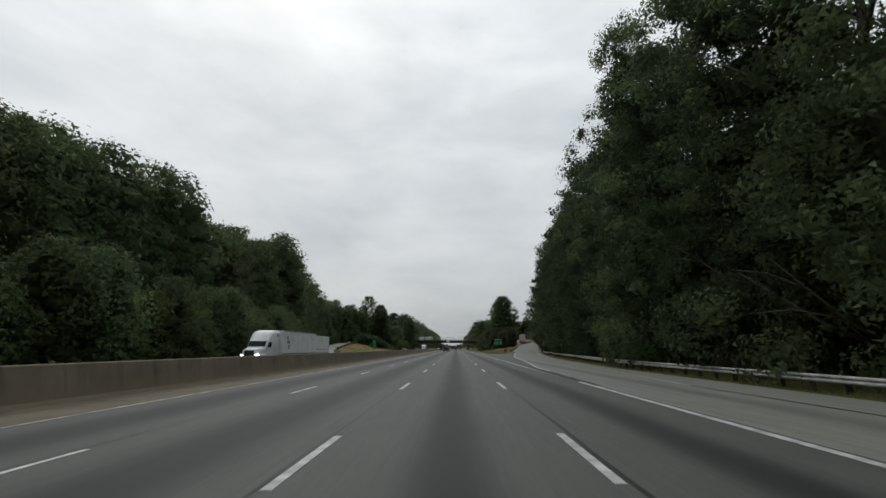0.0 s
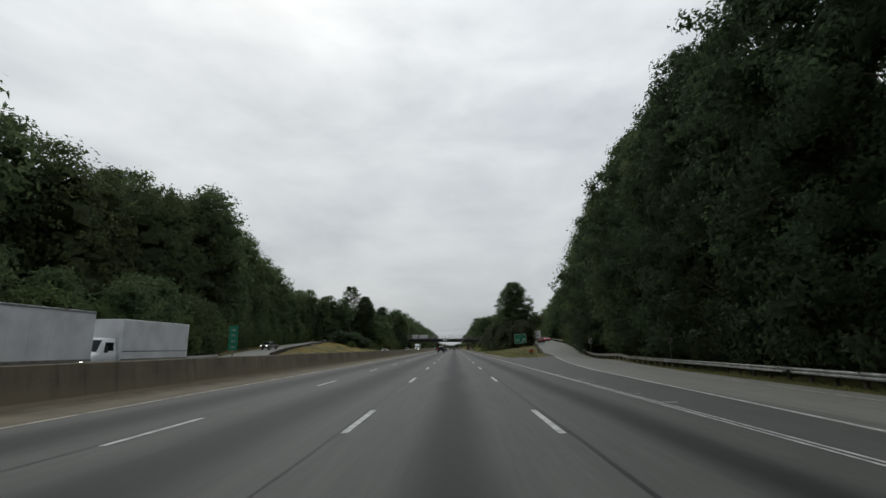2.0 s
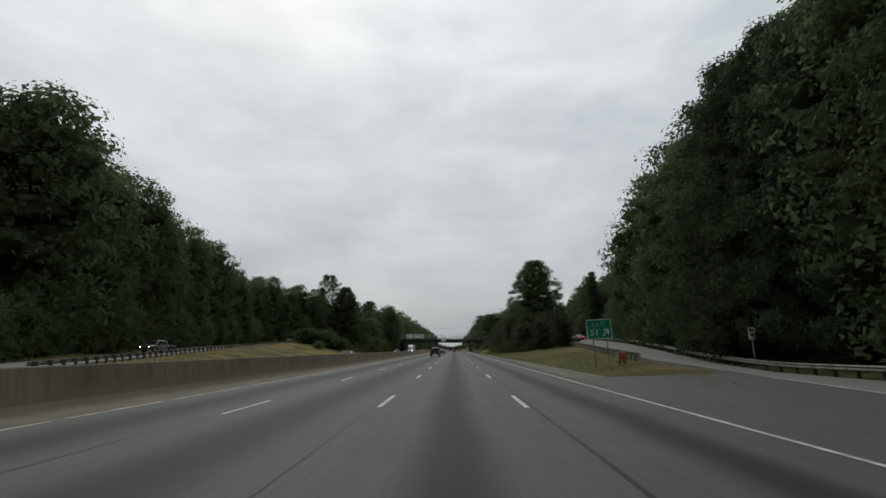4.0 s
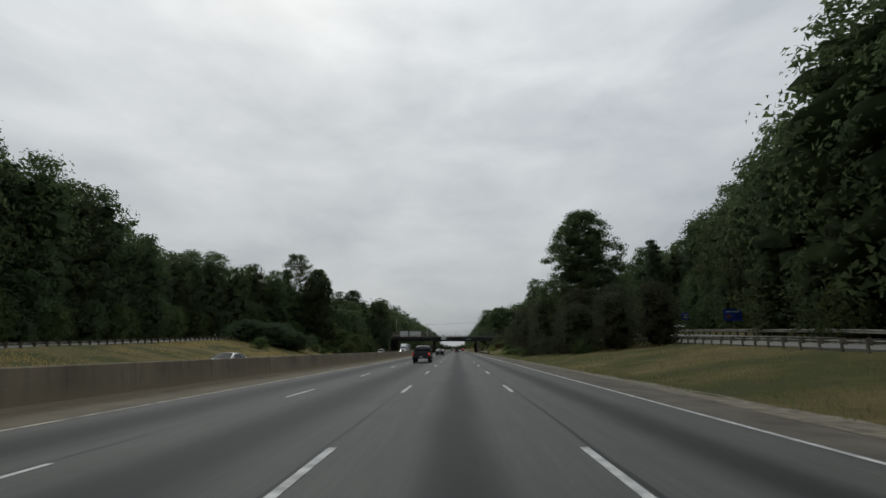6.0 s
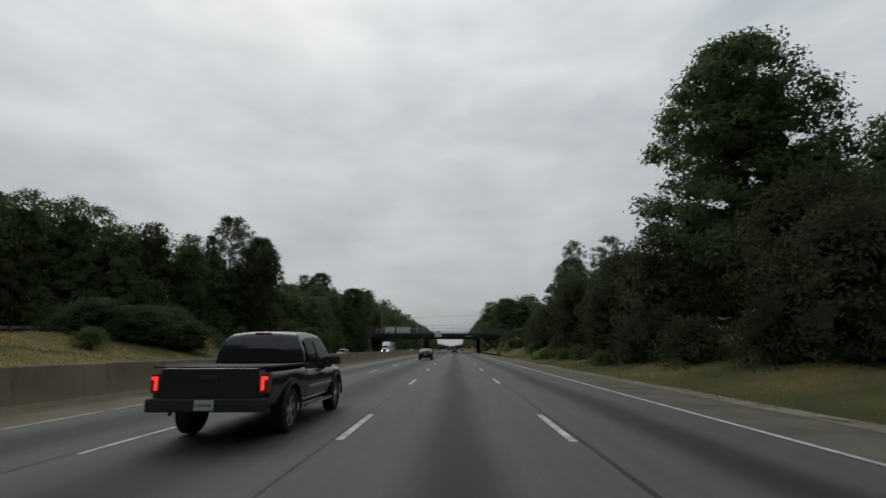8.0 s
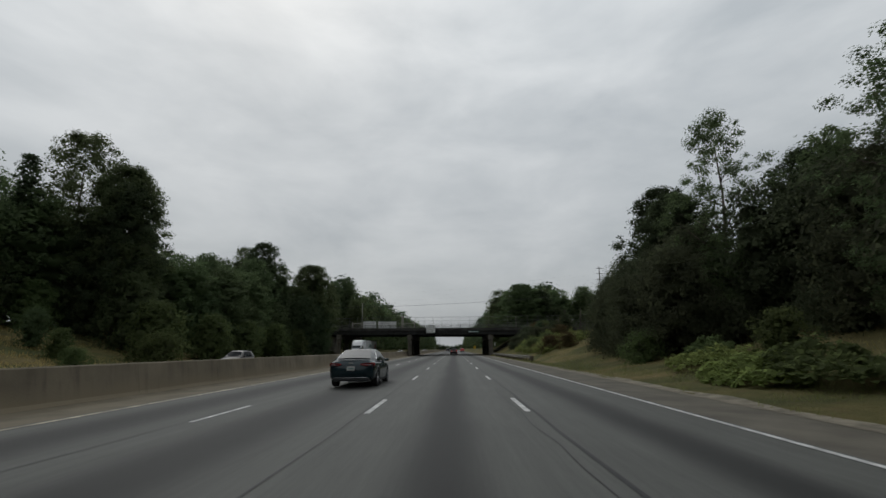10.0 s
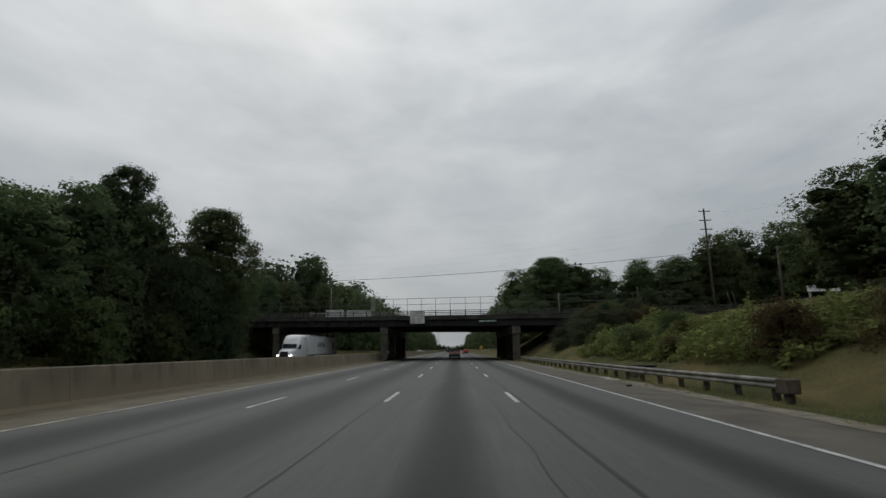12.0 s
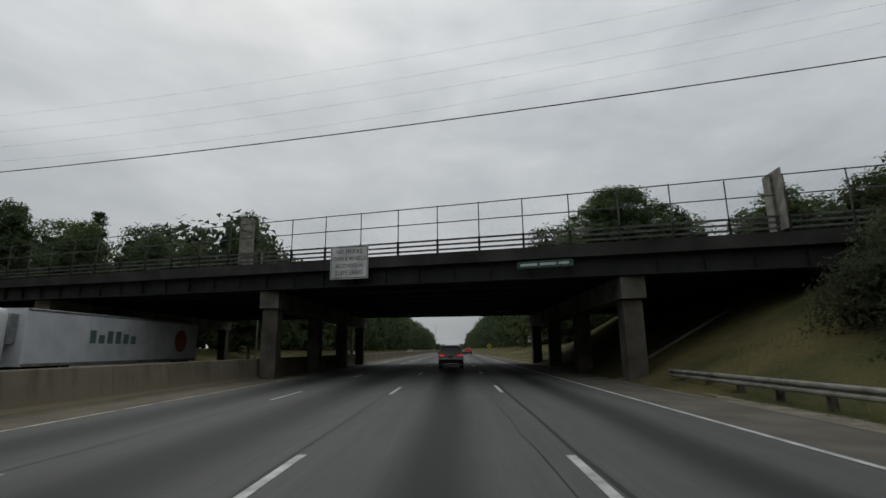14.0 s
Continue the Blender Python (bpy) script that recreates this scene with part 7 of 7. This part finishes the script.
    mirrors(car, 0.90, 3.72, 1.20, M_TRIM, 0.17)
    return car


def headlights(car, y, z, x, r=0.09):
    for s in (-1, 1):
        part("head_lamp", bm_cyl(r, r * 0.9, 0, 0.05, 14, m=pose(s * x, y, z, -90, 0, 0)), M_HEAD, car, "lit head lamp")


def truck_wheels(parent, ys, x, r=0.5, dual=True):
    for wy in ys:
        for s in (-1, 1):
            w = wheel(parent, s * x, wy, r, 0.5 if dual else 0.3)


def make_semi(label, motif, length=13.5, gap=0.95):
    """A lorry facing +y: trailer from y=0, cab in front."""
    t = tagged(new("semi_truck"), label, "truck")
    tr = part("trailer", bm_box(-1.29, 1.29, 0, length, 1.12, 3.98, 0.03), P_TRUCK, t, "white box trailer")
    for s in (-1, 1):
        for k in range(int(length / 1.25)):
            y = 0.6 + 1.25 * k
            part("panel_seam", bm_box(s * 1.292 - 0.003, s * 1.292 + 0.003, y - 0.012, y + 0.012, 1.3, 3.9), P_TRUCK, tr)
        part("top_rail", bm_box(s * 1.30 - 0.012, s * 1.30 + 0.012, 0.02, length - 0.02, 3.86, 3.96), M_GALV, tr)
        part("bottom_rail", bm_box(s * 1.30 - 0.012, s * 1.30 + 0.012, 0.02, length - 0.02, 1.14, 1.27), M_GALV_OLD, tr)
        part("side_skirt", bm_box(s * 1.22 - 0.02, s * 1.22 + 0.02, 3.4, length - 3.2, 0.42, 1.1, 0.01), P_TRUCK, t)
    motif(tr, length)
    part("undercarriage", bm_box(-0.5, 0.5, 0.3, length - 1.0, 0.85, 1.11), M_TRIM, t)
    part("landing_leg", bm_box(-0.9, -0.75, length - 3.0, length - 2.85, 0.15, 1.1), M_GALV_OLD, t)
    part("landing_leg", bm_box(0.75, 0.9, length - 3.0, length - 2.85, 0.15, 1.1), M_GALV_OLD, t)
    c = length + gap
    part("frame", bm_box(-0.5, 0.5, c - 2.8, c + 5.3, 0.75, 1.05, 0.02), M_TRIM, t)
    st = [(0.0, 3.92, 1.20), (0.3, 3.95, 1.22), (1.4, 3.93, 1.22), (2.2, 3.70, 1.20), (2.75, 3.25, 1.17), (3.1, 2.85, 1.14), (3.35, 2.62, 1.12), (3.75, 2.02, 1.08), (4.1, 1.98, 0.98), (5.0, 1.86, 0.88), (5.45, 1.70, 0.80), (5.62, 1.3, 0.76)]
    vs, fs = [], []
    for y, zt, w in st:
        zb = 0.95
        half = [(0, zb), (w * 0.96, zb), (w, zb + 0.15), (w, zt - 0.35), (w * 0.93, zt - 0.08), (w * 0.6, zt), (0, zt + 0.02)]
        ring = half + [(-a, b) for a, b in half[-2:0:-1]]
        vs += [(a, c + y, b) for a, b in ring]
    k = len(vs) // len(st)
    for i in range(len(st) - 1):
        for j in range(k):
            fs.append((i * k + j, (i + 1) * k + j, (i + 1) * k + (j + 1) % k, i * k + (j + 1) % k))
    fs += [tuple(range(k)), tuple(range(len(vs) - 1, len(vs) - k - 1, -1))]
    cab_ob = part("cab", mesh_from("cab", vs, fs, P_TRUCK, True), P_TRUCK, t, "white sleeper cab with sloping hood")
    slope_panel("windscreen", (c + 3.72, 2.08), (c + 3.38, 2.60), 0.98, 0.94, M_GLASS_PALE, -0.03, t, "", 0.04)
    for s in (-1, 1):
        vs = [(s * 1.150, c + 3.45, 2.0), (s * 1.205, c + 2.45, 2.0), (s * 1.205, c + 2.45, 2.55), (s * 1.165, c + 3.15, 2.55)]
        vs += [(x - 0.03 * s, y, z) for x, y, z in vs]
        part("side_window", mesh_from("side_window", vs, [(0, 1, 2, 3), (7, 6, 5, 4), (0, 4, 5, 1), (1, 5, 6, 2), (2, 6, 7, 3), (3, 7, 4, 0)], M_GLASS), M_GLASS, t)
        part("sleeper_window", bm_box(s * 1.215 - 0.012, s * 1.215 + 0.012, c + 0.55, c + 0.9, 3.25, 3.5, 0.004), M_GLASS, t)
        part("fuel_tank", bm_cyl(0.33, 0.33, -0.75, 0.75, 16, m=pose(s * 0.92, c + 1.2, 0.72, 90)), M_CHROME, t)
        part("side_fairing", bm_box(s * 1.16 - 0.02, s * 1.16 + 0.02, c + 0.1, c + 2.6, 0.4, 0.94, 0.01), P_TRUCK, t)
        part("fender", bm_box(s * 0.80, s * 1.18, c + 3.85, c + 5.3, 0.98, 1.25, 0.1), P_TRUCK, t)
        part("side_mirror", bm_box(s * 1.30, s * 1.45, c + 3.5, c + 3.65, 1.95, 2.55, 0.03), M_TRIM, t)
        part("mirror_arm", bm_box(min(s * 1.08, s * 1.32), max(s * 1.08, s * 1.32), c + 3.54, c + 3.60, 2.1, 2.15), M_TRIM, t)
        quad_lamp("head_lamp", t, [(s * 0.70, c + 5.60, 1.20), (s * 0.98, c + 5.47, 1.22), (s * 1.00, c + 5.46, 1.08), (s * 0.70, c + 5.62, 1.07)], M_HEAD, 0.05, "lit head lamp")
    part("grille", bm_box(-0.52, 0.52, c + 5.56, c + 5.66, 0.98, 1.66, 0.04), M_TRIM, t)
    part("front_bumper", bm_box(-1.12, 1.12, c + 5.35, c + 5.75, 0.42, 0.9, 0.08), P_TRUCK, t)
    part("sun_visor", bm_box(-0.98, 0.98, c + 3.33, c + 3.5, 2.62, 2.70, 0.02), M_CHROME, t)
    part("gap_unit", bm_box(-0.9, 0.9, length + 0.02, length + 0.5, 2.2, 3.7, 0.05), M_GALV, t)
    truck_wheels(t, (1.2, 2.5, c + 0.3, c + 1.6 - 2.6), 1.0)
    truck_wheels(t, (c + 4.55,), 1.0, 0.5, False)
    return t


def make_box_truck(label):
    t = tagged(new("box_truck"), label, "truck")
    b = part("cargo_box", bm_box(-1.2, 1.2, -2.0, 6.2, 0.95, 3.72, 0.04), P_TRUCK, t, "white cargo box")
    for s in (-1, 1):
        part("side_stripe", bm_box(s * 1.205 - 0.004, s * 1.205 + 0.004, -1.9, 6.1, 1.55, 1.60), M_TRIM, b)
        part("bottom_rail", bm_box(s * 1.21 - 0.012, s * 1.21 + 0.012, -1.98, 6.18, 0.97, 1.08), M_GALV_OLD, b)
    part("frame", bm_box(-0.45, 0.45, -1.8, 8.6, 0.55, 0.9), M_TRIM, t)
    rows = [(6.35, 0.55, 1.55, 2.45, 1.05), (7.3, 0.55, 1.55, 2.45, 1.05), (7.5, 0.55, 1.5, 2.3, 1.04), (8.0, 0.55, 1.42, 1.55, 1.02), (8.8, 0.58, 1.30, 1.38, 0.98), (9.0, 0.62, 1.1, 1.15, 0.9)]
    v, f = shell(rows, (8.2,), 0.5, 6.35, 9.0)
    part("cab", mesh_from("cab", v, f, P_TRUCK, True), P_TRUCK, t)
    slope_panel("windscreen", (7.98, 1.56), (7.52, 2.28), 0.86, 0.80, M_GLASS_PALE, -0.03, t, "", 0.03)
    for s in (-1, 1):
        part("side_window", bm_box(s * 1.04 - 0.02, s * 1.04 + 0.02, 6.75, 7.5, 1.62, 2.15, 0.008), M_GLASS, t)
        part("side_mirror", bm_box(s * 1.15, s * 1.32, 7.6, 7.72, 1.5, 1.95, 0.02), M_TRIM, t)
    headlights(t, 8.98, 0.95, 0.72)
    part("grille", bm_box(-0.5, 0.5, 8.96, 9.03, 0.75, 1.08, 0.02), M_TRIM, t)
    truck_wheels(t, (0.6,), 0.9, 0.42)
    truck_wheels(t, (8.2,), 0.92, 0.42, False)
    return t


def leaf_motif(tr, length):
    for s in (-1,):
        for (y, z, w, h) in ((length - 1.7, 3.15, 0.5, 0.5), (length - 2.0, 2.62, 0.95, 0.34), (length - 2.2, 2.05, 0.45, 0.55)):
            part("painted_mark", bm_box(s * 1.30 - 0.005, s * 1.30 + 0.005, y - w / 2, y + w / 2, z - h / 2, z + h / 2, 0.0), M_GREENMARK, tr, "grey-green painted mark")


def bar_motif(tr, length):
    for k in range(6):
        y = length - 4.6 - 0.72 * k
        h = (0.75, 0.5, 0.75, 0.75, 0.6, 0.5)[k]
        part("painted_mark", bm_box(-1.305, -1.295, y - 0.24, y + 0.24, 2.3, 2.3 + h), M_GREENMARK, tr, "grey-green painted mark")
    part("painted_disc", bm_cyl(0.8, 0.8, 1.292, 1.306, 28, m=pose(0, 2.4, 2.6, 0, -90, 0)), M_REDMARK, tr, "dull red painted disc")


M_REDMARK = mat("dull_red_livery", (0.36, 0.05, 0.05), 0.5, var=0.1, scale=2)


def put(ob, x, y, z, heading=0.0):
    ob.matrix_basis = pose(x, y, z, 0, 0, heading)
    return ob


put(make_suv("white sport utility car with lit red tail lamps", P_WHITE), -0.05, 354.3, 0.0)
put(make_pickup("dark grey pickup truck with lit tail lamps in its lane", P_GREY), -3.85, 187.9, road_z(-3.85))
put(make_sedan("dark teal sedan with chrome window trim", P_TEAL), -3.88, 244.8, road_z(-3.88))
put(make_suv("red sport utility car far ahead", P_RED), 3.7, 447.0, road_z(3.7))
put(make_pickup("dark pickup truck far ahead beyond the overpass", P_GREY), -3.7, 505.0, road_z(-3.7))
OPPZ = OPP_Z - 0.01
put(make_semi("white articulated lorry with a grey-green mark on its trailer", leaf_motif, 14.2), -22.2, 73.6, OPPZ - 0.1, 180)
put(make_box_truck("white box truck on the opposite carriageway"), -23.4, 84.2, OPPZ, 180)
put(make_semi("white articulated lorry with painted marks on its trailer", bar_motif, 16.2), -22.1, 358.0, OPPZ, 180)
for label, paint, kind, x, y in (("dark grey sport utility car on the opposite carriageway", P_DUSK, make_suv, -21.5, 276.8), ("pale silver sedan on the opposite carriageway", P_TAN, make_sedan, -18.0, 176.0),
                                 ("silver sedan with lit head lamps on the opposite carriageway", P_SILVER, make_sedan, -22.0, 430.0), ("white car with lit head lamps far along the opposite carriageway", P_WHITE, make_suv, -18.0, 520.0),
                                 ("pale car with lit head lamps far along the opposite carriageway", P_TAN, make_sedan, -22.0, 610.0)):
    c = put(kind(label, paint, False), x, y, OPPZ + 0.05, 180)
    headlights(c, 4.62 if kind is make_suv else 4.90, 0.70, 0.62)
c = put(make_pickup("dark brown-grey pickup truck with lit head lamps on a ramp", P_DUSK, False), lramp_x(163), 166.0, lramp_z(164) + 0.03, 172)
headlights(c, 5.36, 0.85, 0.68)
for label, paint, y, dx in (("dark sedan with lit tail lamps climbing the exit ramp", P_DUSK, 206.0, 1.9), ("silver-grey sedan with lit tail lamps high on the exit ramp", P_SILVER, 215.0, 4.4)):
    put(make_sedan(label, paint, True), ramp_x(y) + dx, y, ramp_surface(ramp_x(y) + dx, y) + 0.03, -6)
c = put(make_box_truck("white box truck climbing the exit ramp"), ramp_x(230) + 2.0, 230.0, ramp_surface(ramp_x(230) + 2.0, 230) + 0.03, -6)
quad_lamp("tail_lamp", c, [(-1.1, -2.01, 1.25), (-0.9, -2.01, 1.25), (-0.9, -2.01, 1.10), (-1.1, -2.01, 1.10)], M_TAIL, 0.04)
quad_lamp("tail_lamp", c, [(1.1, -2.01, 1.25), (0.9, -2.01, 1.25), (0.9, -2.01, 1.10), (1.1, -2.01, 1.10)], M_TAIL, 0.04)
